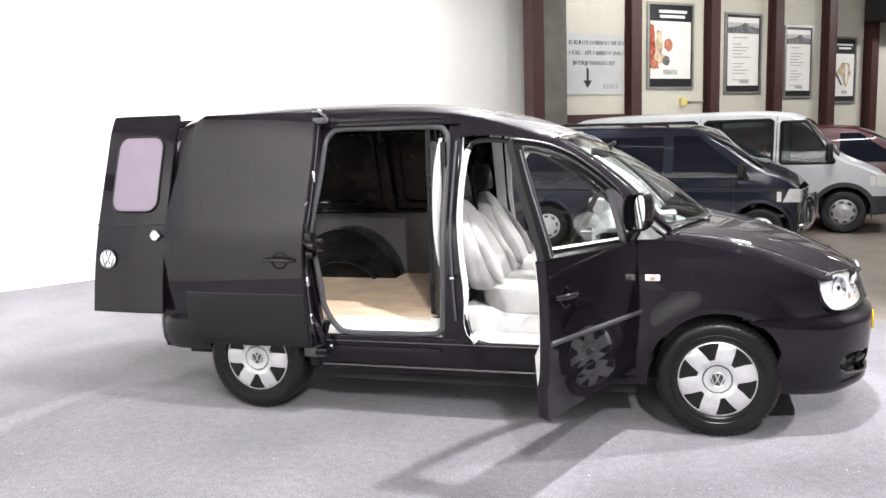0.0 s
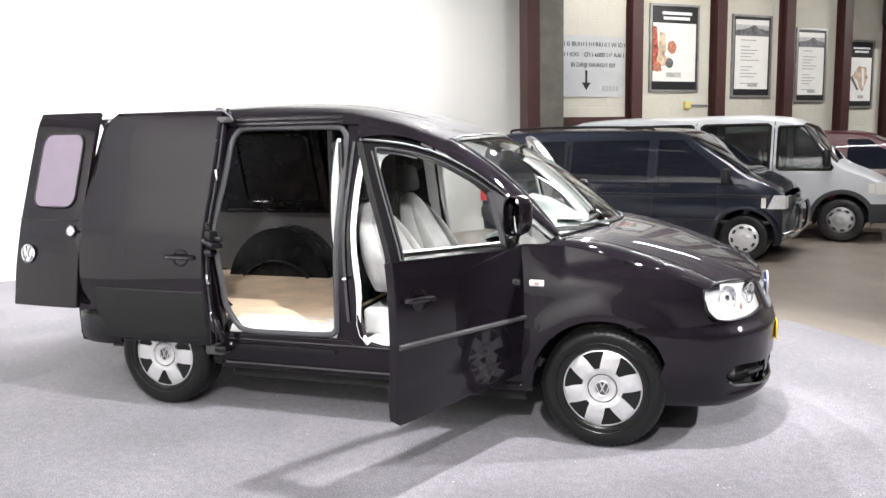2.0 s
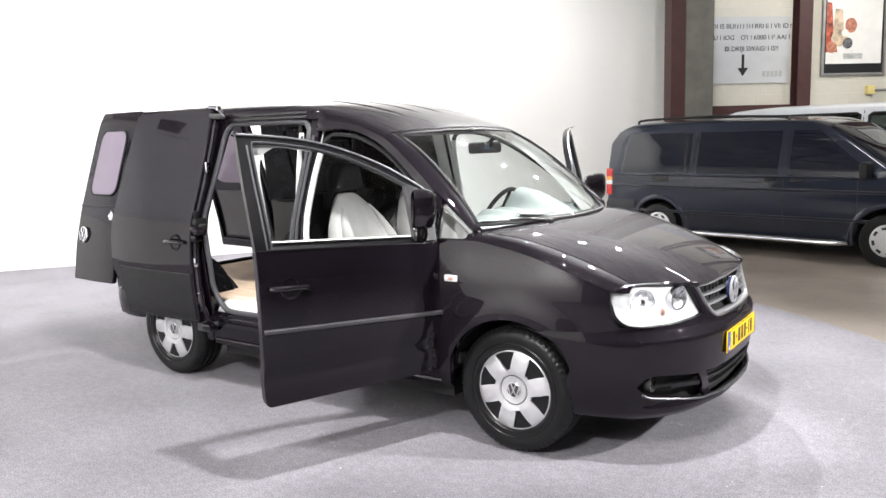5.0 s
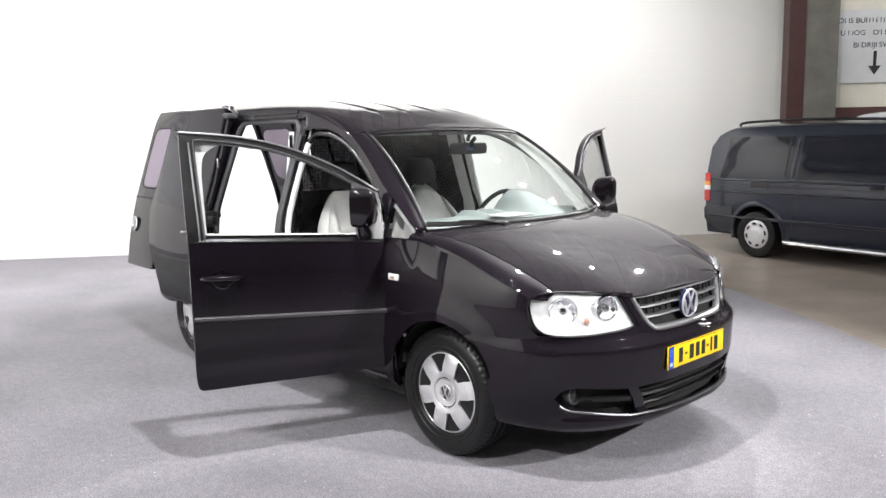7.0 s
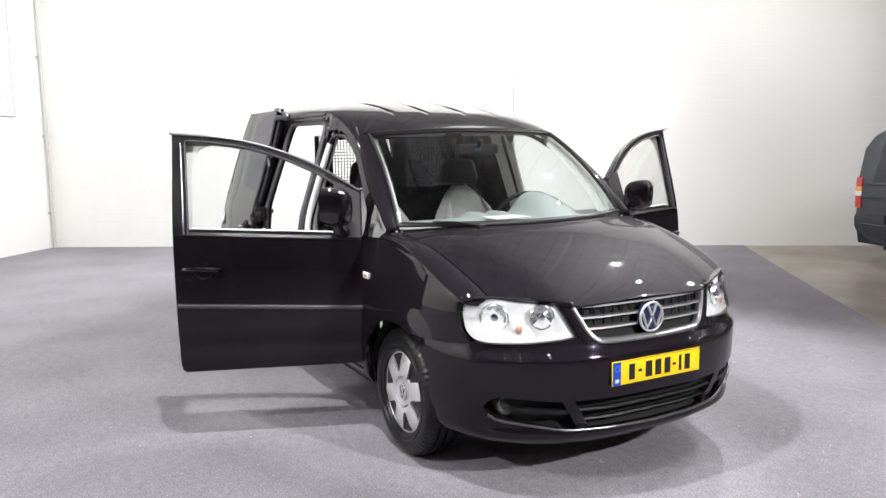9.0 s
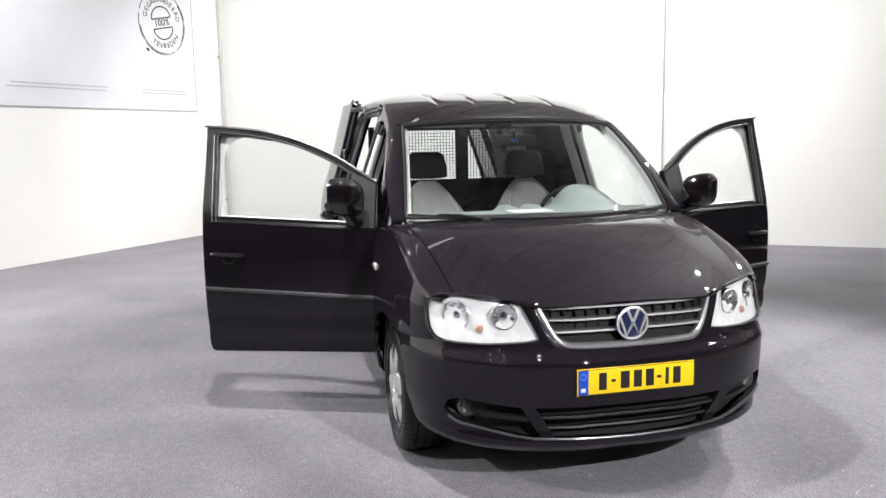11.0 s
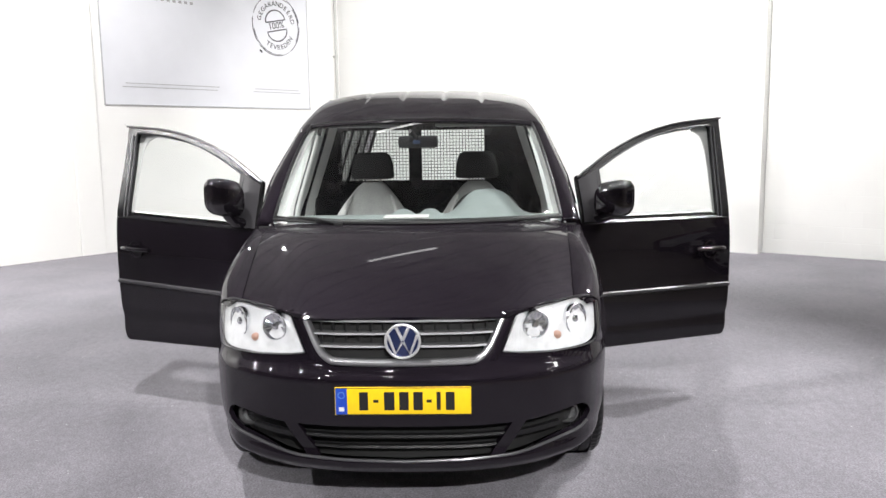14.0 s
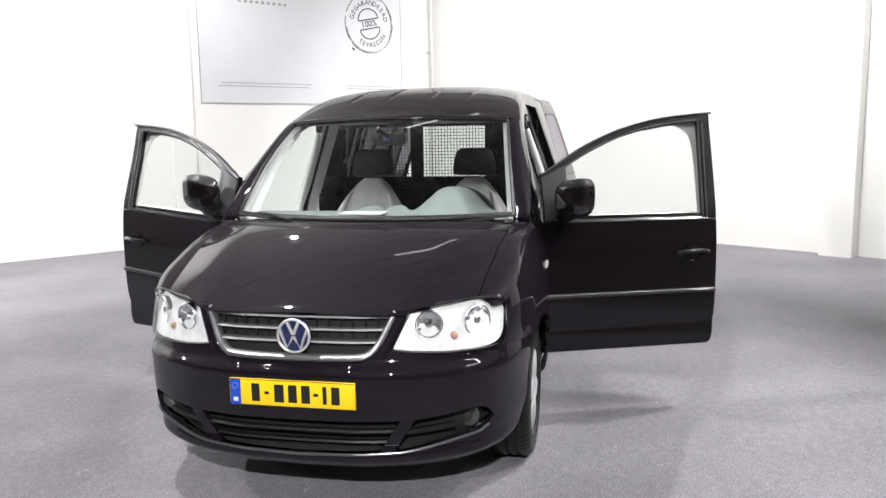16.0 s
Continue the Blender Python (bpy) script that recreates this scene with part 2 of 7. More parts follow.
POSTERR = mat("poster_red_picture", (0.4, 0.09, 0.05), 0.35, var=0.7, scale=12)
POSTERB = mat("poster_beige_picture", (0.48, 0.38, 0.27), 0.35, var=0.5, scale=9)
FAINTPRINT = mat("faint_grey_print", (0.42, 0.42, 0.43), 0.5, var=0.2, scale=60)
STAMPINK = mat("worn_black_ink", (0.035, 0.035, 0.036), 0.5, var=0.6, scale=25)
# the sign board's white, darkened for the shade between the columns
SHADEBOARD = mat("shaded_white_sign_board", (0.46, 0.47, 0.48), 0.5, var=0.05, scale=4)
PIPEPAINT = mat("grey_white_pipe_paint", (0.52, 0.52, 0.50), 0.5, var=0.05, scale=6)
GREYPRINT = mat("grey_print", (0.35, 0.35, 0.35), 0.5, var=0.1, scale=40)
VANBLUE = mat("midnight_blue_paint", (0.017, 0.021, 0.034), 0.36, 0.4, var=0.12, scale=200, spec=0.06, coat=1.0)
VANWHITE = mat("white_van_paint", (0.56, 0.58, 0.61), 0.35, var=0.04, scale=3, coat=0.6)
VANRED = mat("dark_red_van_paint", (0.055, 0.006, 0.013), 0.35, var=0.06, scale=3, coat=0.6)
VANGLASS = clear_glass("tinted_van_glass", (0.55, 0.60, 0.60), 0.06)
SEATRED = mat("dark_red_seat_cloth", (0.06, 0.012, 0.016), 0.9, var=0.15, scale=9, bump=0.2, bump_scale=300)
BUMPERGREY = mat("grey_bumper_plastic", (0.035, 0.037, 0.042), 0.55, bump=0.1, bump_scale=300, rough_var=0.1)

# ---- mesh tools ----


def part(name, bm, material, parent=None, label="", smooth=True, m=None, sharp=35, bevel=0.0, hang=None):
    """Links a bmesh as one mesh object under its thing; hang moves its points first."""
    if hang is not None:
        hang(bm)
    if m is not None:
        bm.transform(m)
    me = bpy.data.meshes.new(name)
    bm.to_mesh(me)
    bm.free()
    me.materials.append(material)
    if smooth:
        me.polygons.foreach_set("use_smooth", [True] * len(me.polygons))
        me.set_sharp_from_angle(angle=radians(sharp))
    ob = new(name, me)
    if parent is not None:
        ob.parent = parent
    if bevel:
        b = ob.modifiers.new("rounding", "BEVEL")
        b.width, b.segments, b.limit_method, b.angle_limit = bevel, 2, "ANGLE", radians(40)
    return tagged(ob, label)


def thing(name, label, category, m=None, group="", kind=""):
    ob = new(name)
    ob.empty_display_size = 0.2
    if m is not None:
        ob.matrix_world = m
    return tagged(ob, label, category, group, kind)


def curve(*pts):
    """A smooth function through points (a, b), flat beyond its ends."""
    a = np.array([p[0] for p in pts], float)
    b = np.array([p[1] for p in pts], float)
    d = np.diff(b) / np.diff(a)
    s = np.zeros(len(a))
    s[1:-1] = np.where(d[:-1] * d[1:] > 0, 2 * d[:-1] * d[1:] / np.where(d[:-1] + d[1:] == 0, 1, d[:-1] + d[1:]), 0)
    s[0], s[-1] = d[0], d[-1]

    def f(x):
        x = np.clip(x, a[0], a[-1])
        i = np.clip(np.searchsorted(a, x, side="right") - 1, 0, len(a) - 2)
        h = a[i + 1] - a[i]
        u = (x - a[i]) / h
        return ((1 + 2 * u) * (1 - u) ** 2 * b[i] + u * (1 - u) ** 2 * h * s[i] + u * u * (3 - 2 * u) * b[i + 1] + u * u * (u - 1) * h * s[i + 1])

    return f


def grid(bm, rows, out=None, thick=0.0, closed=False):
    """A sheet through rows of points, facing out; thick gives it a back and rims."""
    a = np.array(rows, float)
    R, C = a.shape[:2]
    du, dv = np.gradient(a, axis=0), np.gradient(a, axis=1)
    if closed:
        dv = (np.roll(a, -1, axis=1) - np.roll(a, 1, axis=1)) / 2
    n = np.cross(du, dv)
    ln = np.linalg.norm(n, axis=2, keepdims=True)
    n = n / np.where(ln < 1e-12, 1, ln)
    flip = False
    if out is not None:
        o = np.array(out, float)
        if (n.reshape(-1, 3) @ o).sum() < 0:
            n, flip = -n, True
    top = [[bm.verts.new(a[i, j]) for j in range(C)] for i in range(R)]
    JC = C if closed else C - 1

    def face(vs):
        vs = list(dict.fromkeys(vs))
        if len(vs) > 2:
            try:
                bm.faces.new(vs)
            except ValueError:
                pass

    def sheet(v, rev):
        for i in range(R - 1):
            for j in range(JC):
                k = (j + 1) % C
                q = (v[i][j], v[i + 1][j], v[i + 1][k], v[i][k])
                face(q[::-1] if rev else q)

    sheet(top, flip)
    if thick:
        b = a - n * thick
        bot = [[bm.verts.new(b[i, j]) for j in range(C)] for i in range(R)]
        sheet(bot, not flip)
        edge = []
        for j in range(JC):
            k = (j + 1) % C
            edge += [((0, k), (0, j)), ((R - 1, j), (R - 1, k))]
        if not closed:
            for i in range(R - 1):
                edge += [((i, 0), (i + 1, 0)), ((i + 1, C - 1), (i, C - 1))]
        for (i, j), (k, l) in edge:
            q = (top[i][j], bot[i][j], bot[k][l], top[k][l])
            face(q[::-1] if flip else q)
    return bm


def box(bm, lo, hi, m=None):
    (x0, y0, z0), (x1, y1, z1) = lo, hi
    v = [bm.verts.new((x, y, z)) for x in (x0, x1) for y in (y0, y1) for z in (z0, z1)]
    for q in ((0, 1, 3, 2), (4, 6, 7, 5), (0, 4, 5, 1), (2, 3, 7, 6), (0, 2, 6, 4), (1, 5, 7, 3)):
        bm.faces.new([v[i] for i in q])
    if m is not None:
        bmesh.ops.transform(bm, matrix=m, verts=v)
    return bm


def rbox(bm, lo, hi, r=0.01, seg=3, m=None):
    """A box with rounded edges."""
    b = bmesh.new()
    box(b, lo, hi)
    bmesh.ops.recalc_face_normals(b, faces=b.faces)
    bmesh.ops.bevel(b, geom=b.edges[:], offset=r, segments=seg, affect="EDGES", profile=0.5)
    if m is not None:
        b.transform(m)
    me = bpy.data.meshes.new("tmp")
    b.to_mesh(me)
    b.free()
    bm.from_mesh(me)
    bpy.data.meshes.remove(me)
    return bm


def prism(bm, poly, axis, a, b):
    """An outline of points drawn out along an axis from a to b; x: (y, z), y: (x, z), z: (x, y)."""
    put = {"x": lambda p, t: (t, p[0], p[1]), "y": lambda p, t: (p[0], t, p[1]), "z": lambda p, t: (p[0], p[1], t)}[axis]
    u = [bm.verts.new(put(p, a)) for p in poly]
    v = [bm.verts.new(put(p, b)) for p in poly]
    fs = [bm.faces.new(u[::-1]), bm.faces.new(v)]
    n = len(poly)
    fs += [bm.faces.new((u[i], u[(i + 1) % n], v[(i + 1) % n], v[i])) for i in range(n)]
    bmesh.ops.recalc_face_normals(bm, faces=fs)
    return bm


def smooth_line(pts, n=8, loop=False):
    """A rounded line through points."""
    p = [Vector(q) for q in pts]
    k = len(p)
    out = []
    for i in range(k if loop else k - 1):
        a = p[(i - 1) % k] if loop or i else p[0]
        b, c = p[i], p[(i + 1) % k]
        d = p[(i + 2) % k] if loop or i + 2 < k else p[-1]
        for j in range(n):
            t = j / n
            out.append(0.5 * ((2 * b) + (c - a) * t + (2 * a - 5 * b + 4 * c - d) * t * t + (3 * b - a - 3 * c + d) * t ** 3))
    if not loop:
        out.append(p[-1])
    return out


def tube(bm, pts, r, n=8, loop=False, flat=1.0):
    """A round bar along points; flat squeezes it."""
    p = [Vector(q) for q in pts]
    k = len(p)
    rows = []
    side = None
    for i in range(k):
        t = ((p[(i + 1) % k] - p[i - 1]) if loop or 0 < i < k - 1 else (p[1] - p[0] if i == 0 else p[-1] - p[-2])).normalized()
        if side is None:
            side = t.orthogonal().normalized()
        side = (side - t * side.dot(t)).normalized()
        up = t.cross(side)
        rr = r[i] if isinstance(r, (list, tuple)) else r
        rows.append([p[i] + (side * math.cos(2 * math.pi * j / n) + up * math.sin(2 * math.pi * j / n) * flat) * rr for j in range(n)])
    vs = [[bm.verts.new(q) for q in row] for row in rows]
    fs = []
    for i in range(k if loop else k - 1):
        a, b = vs[i], vs[(i + 1) % k]
        for j in range(n):
            fs.append(bm.faces.new((a[j], b[j], b[(j + 1) % n], a[(j + 1) % n])))
    if not loop:
        fs += [bm.faces.new(vs[0][::-1]), bm.faces.new(vs[-1])]
    bmesh.ops.recalc_face_normals(bm, faces=fs)
    return bm


def lathe(bm, prof, n=48, c=(0, 0, 0), axis="y", wobble=None):
    """A turned shape: prof lists (radius, along axis)."""
    rows = []
    for i, (r, a) in enumerate(prof):
        row = []
        for j in range(n):
            t = 2 * math.pi * j / n
            q = r + (wobble(i, j) if wobble else 0)
            u, v = q * math.cos(t), q * math.sin(t)
            row.append({"y": (c[0] + u, c[1] + a, c[2] + v), "x": (c[0] + a, c[1] + u, c[2] + v), "z": (c[0] + u, c[1] + v, c[2] + a)}[axis])
        rows.append(row)
    vs = [[bm.verts.new(q) for q in row] for row in rows]
    fs = []
    for i in range(len(rows) - 1):
        for j in range(n):
            k = (j + 1) % n
            fs.append(bm.faces.new((vs[i][j], vs[i + 1][j], vs[i + 1][k], vs[i][k])))
    for e, row in ((0, vs[0]), (-1, vs[-1])):
        if prof[e][0] > 1e-4:
            fs.append(bm.faces.new(row))
    bmesh.ops.recalc_face_normals(bm, faces=fs)
    return bm


def cushion(bm, sections, n=28, e=3.5):
    """A soft body through level sections (x, y, z, half x, half y)."""
    rows = []
    for x, y, z, a, b in sections:
        row = []
        for j in range(n):
            t = 2 * math.pi * j / n
            c, s = math.cos(t), math.sin(t)
            k = (abs(c) ** e + abs(s) ** e) ** (-1 / e)
            row.append((x + a * c * k, y + b * s * k, z))
        rows.append(row)
    grid(bm, rows, closed=True)
    vs = list(bm.verts)[-n * len(rows):]
    bm.faces.new(vs[:n][::-1]), bm.faces.new(vs[-n:])
    bmesh.ops.recalc_face_normals(bm, faces=bm.faces)
    return bm


def text_mesh(bm, body, size, m, depth=0.002, align="CENTER"):
    """Lettering as a mesh, laid by the pose m (its own plane is x right, y up)."""
    cu = bpy.data.curves.new("lettering", "FONT")
    cu.body, cu.size, cu.extrude, cu.align_x, cu.align_y = body, size, depth, align, "CENTER"
    cu.resolution_u = 3
    ob = bpy.data.objects.new("lettering", cu)
    scene.collection.objects.link(ob)
    dg = bpy.context.evaluated_depsgraph_get()
    me = bpy.data.meshes.new_from_object(ob.evaluated_get(dg))
    me.transform(m)
    bm.from_mesh(me)
    bpy.data.objects.remove(ob)
    bpy.data.curves.remove(cu)
    bpy.data.meshes.remove(me)
    return bm


class Hull:
    """The flank of a vehicle: half width over height and length."""

    def __init__(self, over_z, over_x):
        self.wz, self.px = curve(*over_z), curve(*over_x)

    shoulder = 0.0

    def y(self, x, z):
        """Half width; the shoulders beside the bonnet draw in by shoulder."""
        u, w = min(1.0, max(0.0, (z - 0.78) / 0.26)), min(1.0, max(0.0, (x + 0.5) / 0.3))
        return float(self.wz(z) * self.px(x)) - self.shoulder * u * u * (3 - 2 * u) * w

    def p(self, x, z, side=-1, off=0.0):
        return (x, side * (self.y(x, z) + off), z)

    def across(self, bm, zs, xl, xr, nx=10, side=-1, off=0.0, thick=0.02):
        """A panel row by row in height, between two edges."""
        rows = []
        for z in zs:
            a, b = (f(z) if callable(f) else f for f in (xl, xr))
            rows.append([self.p(a + (b - a) * i / nx, z, side, off(z) if callable(off) else off) for i in range(nx + 1)])
        return grid(bm, rows, (0, side, 0), thick)

    def along(self, bm, xs, lo, hi, nz=10, side=-1, off=0.0, thick=0.02):
        """A panel column by column in length, between two edges."""
        rows = []
        for x in xs:
            a, b = (f(x) if callable(f) else f for f in (lo, hi))
            rows.append([self.p(x, a + (b - a) * i / nz, side, off) for i in range(nz + 1)])
        return grid(bm, rows, (0, side, 0), thick)

    def frame_band(self, bm, outer, inner, side=-1, off=0.0, thick=0.03):
        """A band between two lines of (x, z) of equal count."""
        rows = [[self.p(a[0] + (b[0] - a[0]) * i / 3, a[1] + (b[1] - a[1]) * i / 3, side, off) for i in range(4)] for a, b in zip(outer, inner)]
        return grid(bm, rows, (0, side, 0), thick)


def steps(a, b, n):
    return [a + (b - a) * i / n for i in range(n + 1)]


def flat_line(pts, n=6, loop=False):
    return [(p.x, p.z) for p in smooth_line([(x, 0, z) for x, z in pts], n, loop)]

# ---- structure ----


def slab(name, p0, p1, z0, z1, back, material, label, kind="structure", category="wall"):
    """A wall from p0 to p1 with its thickness behind it (to the left of its run)."""
    a, b = Vector((*p0, 0)), Vector((*p1, 0))
    n = Vector((-(b - a).y, (b - a).x, 0)).normalized() * back
    bm = bmesh.new()
    prism(bm, [(q.x, q.y) for q in (a, b, b + n, a + n)], "z", z0, z1)
    return tagged(part(name, bm, material, smooth=False), label, category, kind=kind)


def run(p0, p1):
    """Points along a wall: (s, z, out) to the world, out towards the room (right of the run)."""
    a, d = Vector((*p0, 0)), (Vector((*p1, 0)) - Vector((*p0, 0))).normalized()
    n = Vector((d.y, -d.x, 0))
    return lambda s, z, out=0.0: a + d * s + n * out + Vector((0, 0, z))


def wall_box(bm, at, s0, s1, z0, z1, o0, o1):
    v = [bm.verts.new(at(s, z, o)) for s in (s0, s1) for o in (o0, o1) for z in (z0, z1)]
    fs = [bm.faces.new([v[i] for i in q]) for q in ((0, 1, 3, 2), (4, 6, 7, 5), (0, 4, 5, 1), (2, 3, 7, 6), (0, 2, 6, 4), (1, 5, 7, 3))]
    bmesh.ops.recalc_face_normals(bm, faces=fs)
    return bm


FLOOR = -0.008
bm = bmesh.new()
prism(bm, [(-16, -14), (16, -14), (16, 24), (-16, 24)], "z", FLOOR - 0.3, FLOOR)
tagged(part("floor", bm, CONCRETE, smooth=False), "stained brown-grey polished concrete hall floor", "floor", kind="structure")

# the carpet ends in a straight edge towards the vans that bends round at the front
edge = [(-4.75, 6.98), (-3.0, 5.62), (-1.25, 4.3), (0.1, 3.3), (1.04, 2.54), (1.5, 2.05), (1.87, 1.55), (2.5, 0.9), (3.4, 0.2), (4.6, -0.6), (6.2, -2.4), (6.8, -5.0), (6.0, -8.6)]
edge = [(p.x, p.y) for p in smooth_line([(x, y, 0) for x, y in edge], 6)]
bm = bmesh.new()
prism(bm, edge + [(0.2, -10.3), (-10.5, -1.98)], "z", FLOOR, 0.0)
tagged(part("carpet", bm, CARPET, smooth=False), "dark purple-grey needle-felt carpet with a curved edge", "carpet", kind="structure")

BACK0, BACK1 = (-10.55, -1.94), (-2.33, 10.12)
LEFT0, LEFT1 = (-10.55, -1.94), (0.47, -10.6)
back_at, left_at = run(BACK0, BACK1), run(LEFT1, LEFT0)
LEFTLEN = (Vector(LEFT0) - Vector(LEFT1)).length
wall_back = slab("wall_back", BACK0, BACK1, FLOOR, CEIL, 0.25, WHITEWALL, "bright white painted show wall behind the van")
slab("wall_left", LEFT1, LEFT0, FLOOR, CEIL, 0.25, WHITEWALL, "bright white painted side wall")
bm = bmesh.new()
wall_box(bm, back_at, 6.9, 7.28, FLOOR, CEIL, 0.0, 0.19)
tagged(part("wall_pilaster_back", bm, WHITEWALL, smooth=False, bevel=0.008), "white painted pilaster on the show wall", "pilaster", kind="structure")
bm = bmesh.new()
wall_box(bm, left_at, LEFTLEN - 4.85, LEFTLEN - 4.5, FLOOR, CEIL, 0.0, 0.03)
tagged(part("wall_pilaster_left", bm, WHITEWALL, smooth=False, bevel=0.008), "white painted pilaster beside the banner", "pilaster", kind="structure")

C2, C3 = (-0.867, 9.877), (0.588, 11.153)
post_at = run(C2, C3)
wall_posters = slab("wall_posters", tuple(post_at(-1.99, 0)[:2]), tuple(post_at(10.5, 0)[:2]), FLOOR, CEIL, 0.3, HALLWALL, "cream painted block wall hung with posters")
slab("wall_end", tuple(post_at(10.5, 0)[:2]), (15, 13.0), FLOOR, CEIL, 0.3, HALLWALL, "cream hall wall beyond the vans")
slab("wall_right", (15, 13.0), (15, -13), FLOOR, CEIL, 0.3, GREYWALL, "dull grey hall wall")
slab("wall_front", (15, -10.6), (0.47, -10.6), FLOOR, CEIL, 0.3, GREYWALL, "dull grey hall wall")
# profiled steel deck, its ribs square to the show wall
bm = bmesh.new()
deck_at = run(LEFT1, LEFT0)
prof, o = [], -24.0
while o < 24.0:
    prof += [(o, 0.0), (o + 0.28, 0.0), (o + 0.33, 0.04), (o + 0.55, 0.04), (o + 0.60, 0.0)]
    o += 0.60
lo = [[bm.verts.new(deck_at(e, CEIL + z, q)) for q, z in prof] for e in (-18, 30)]
hi = [[bm.verts.new(deck_at(e, CEIL + z + 0.05, q)) for q, z in prof] for e in (-18, 30)]
for k in range(len(prof) - 1):
    bm.faces.new((lo[0][k], lo[0][k + 1], lo[1][k + 1], lo[1][k]))
    bm.faces.new((hi[0][k], hi[1][k], hi[1][k + 1], hi[0][k + 1]))
bmesh.ops.remove_doubles(bm, verts=bm.verts, dist=0.001)
tagged(part("ceiling", bm, CEILING, smooth=False), "grey profiled steel deck ceiling", "ceiling", kind="structure")


def steel_column(s, w):
    t = thing("steel_column", "red-brown painted steel I-section column against the wall", "column", Matrix.Translation(post_at(s, FLOOR, 0.0)), "columns along the poster wall")
    o = post_at(s, FLOOR, 0.0)
    for name, a0, a1, o0, o1 in (("flange", -w / 2, w / 2, 0.20, 0.215), ("flange", -w / 2, w / 2, 0.0, 0.015), ("web", -0.008, 0.008, 0.015, 0.20)):
        b = bmesh.new()
        wall_box(b, lambda ss, z, out: post_at(s + ss, z, out) - o, a0, a1, 0.0, CEIL - FLOOR, o0, o1)
        part(name, b, RUST, t, smooth=False)


for s in (0.047, 1.918, 3.591, 5.122, 6.445, 7.938):
    steel_column(s, 0.22)
bm = bmesh.new()
wall_box(bm, post_at, -2.20, -1.97, FLOOR, CEIL, 0.02, 0.30)
tagged(part("steel_post", bm, RUST, smooth=False, bevel=0.006), "dark red-brown steel post at the wall's end", "column", kind="structure")
bm = bmesh.new()
wall_box(bm, post_at, -1.966, -1.50, FLOOR, CEIL, 0.0, 0.28)
tagged(part("concrete_column", bm, COLCON, smooth=False, bevel=0.015), "rough grey concrete column", "column", kind="structure")
bm = bmesh.new()
wall_box(bm, post_at, 6.0, 10.2, 3.728, CEIL, 0.25, 0.9)
tagged(part("roof_beam", bm, DARK, smooth=False), "dark roof beam over the wall", "beam", kind="structure")
bm = bmesh.new()
wall_box(bm, post_at, -1.49, -0.1, 1.791, 1.932, 0.0, 0.12)
tagged(part("red_rail", bm, RUST, smooth=False, bevel=0.006), "red-brown steel rail across the wall", "rail", kind="structure")

# ---- the black delivery van ----
H = Hull([(0.18, 0.80), (0.25, 0.842), (0.35, 0.872), (0.5, 0.888), (0.7, 0.898), (0.85, 0.897), (1.0, 0.888), (1.08, 0.875), (1.2, 0.838),
          (1.35, 0.788), (1.5, 0.737), (1.62, 0.699), (1.72, 0.666), (1.8, 0.636), (1.86, 0.592)],
         [(-3.5, 0.885), (-3.38, 0.925), (-3.2, 0.957), (-3.0, 0.98), (-2.7, 0.995), (-1.5, 1.0), (-0.4, 1.0), (0, 0.985), (0.2, 0.97), (0.36, 0.944), (0.51, 0.882), (0.6, 0.80)])
H.shoulder = 0.045
cant = curve((-3.22, 1.72), (-3.08, 1.757), (-2.6, 1.768), (-2.0, 1.765), (-1.5, 1.75), (-1.25, 1.70), (-1.05, 1.64), (-0.88, 1.575), (-0.7, 1.46), (-0.5, 1.31), (-0.35, 1.195), (-0.24, 1.11))
ridge = curve((-3.22, 1.81), (-3.08, 1.835), (-2.8, 1.85), (-2.2, 1.85), (-1.7, 1.835), (-1.4, 1.80), (-1.15, 1.75), (-0.95, 1.685), (-0.82, 1.635))
AX, WR = -2.682, 0.317
van = thing("delivery_van", "glossy purple-black delivery van with doors open, parked on grey carpet", "van")


def flare(x, z, c=0.0):
    """The lip that swells round a wheel arch."""
    d = math.hypot(x - c, z - 0.315)
    u = min(1.0, max(0.0, 1 - (d - 0.39) / 0.13))
    return 0.021 * u * u * (3 - 2 * u) if z > 0.3 else 0.0


def arch(x, c=0.0, r=0.368, low=0.27):
    d = r * r - (x - c) ** 2
    return 0.315 + math.sqrt(d) if d > 0.011 else low


# roof
def roof_point(x, v):
    ze, zr = float(cant(x)), float(ridge(x))
    y = v * H.y(x, ze)
    z = ze + (zr - ze) * max(0.0, 1 - abs(v) ** 2.8) ** 0.55
    for c in (0.13, 0.36):
        k = max(0.0, 1 - abs(abs(y) - c) / 0.020) * min(1, max(0, (-1.04 - x) / 0.16)) * min(1, max(0, (x + 3.12) / 0.1))
        z -= 0.009 * k
    return (x, y, z)


rv = sorted(set([round(math.sin(t * math.pi / 2), 4) for t in steps(-1, 1, 40)] + [round(s * (c + o) / 0.68, 4) for s in (-1, 1) for c in (0.13, 0.36) for o in (-0.024, -0.012, 0, 0.012, 0.024)]))
rows = []
for t in [0, 0.01, 0.025, 0.05] + steps(0.08, 1, 44):
    rows.append([roof_point(-3.21 + (-0.80 - 0.08 * v * v + 3.21) * t, v) for v in rv])
part("roof", grid(bmesh.new(), rows, (0, 0, 1), 0.012), PAINT, van)
bm = bmesh.new()
grid(bm, [[(p[0], p[1] * 0.97, p[2] - 0.035) for p in row[2:-2]] for row in rows[2:]], (0, 0, -1), 0.004)
part("headlining", bm, LINING, van)


# windscreen, pillars, cowl
def ws_top(v):
    p = roof_point(-0.80 - 0.08 * (0.885 * v) ** 2, 0.885 * v)
    return Vector((p[0] + 0.012, p[1], p[2] - 0.012))


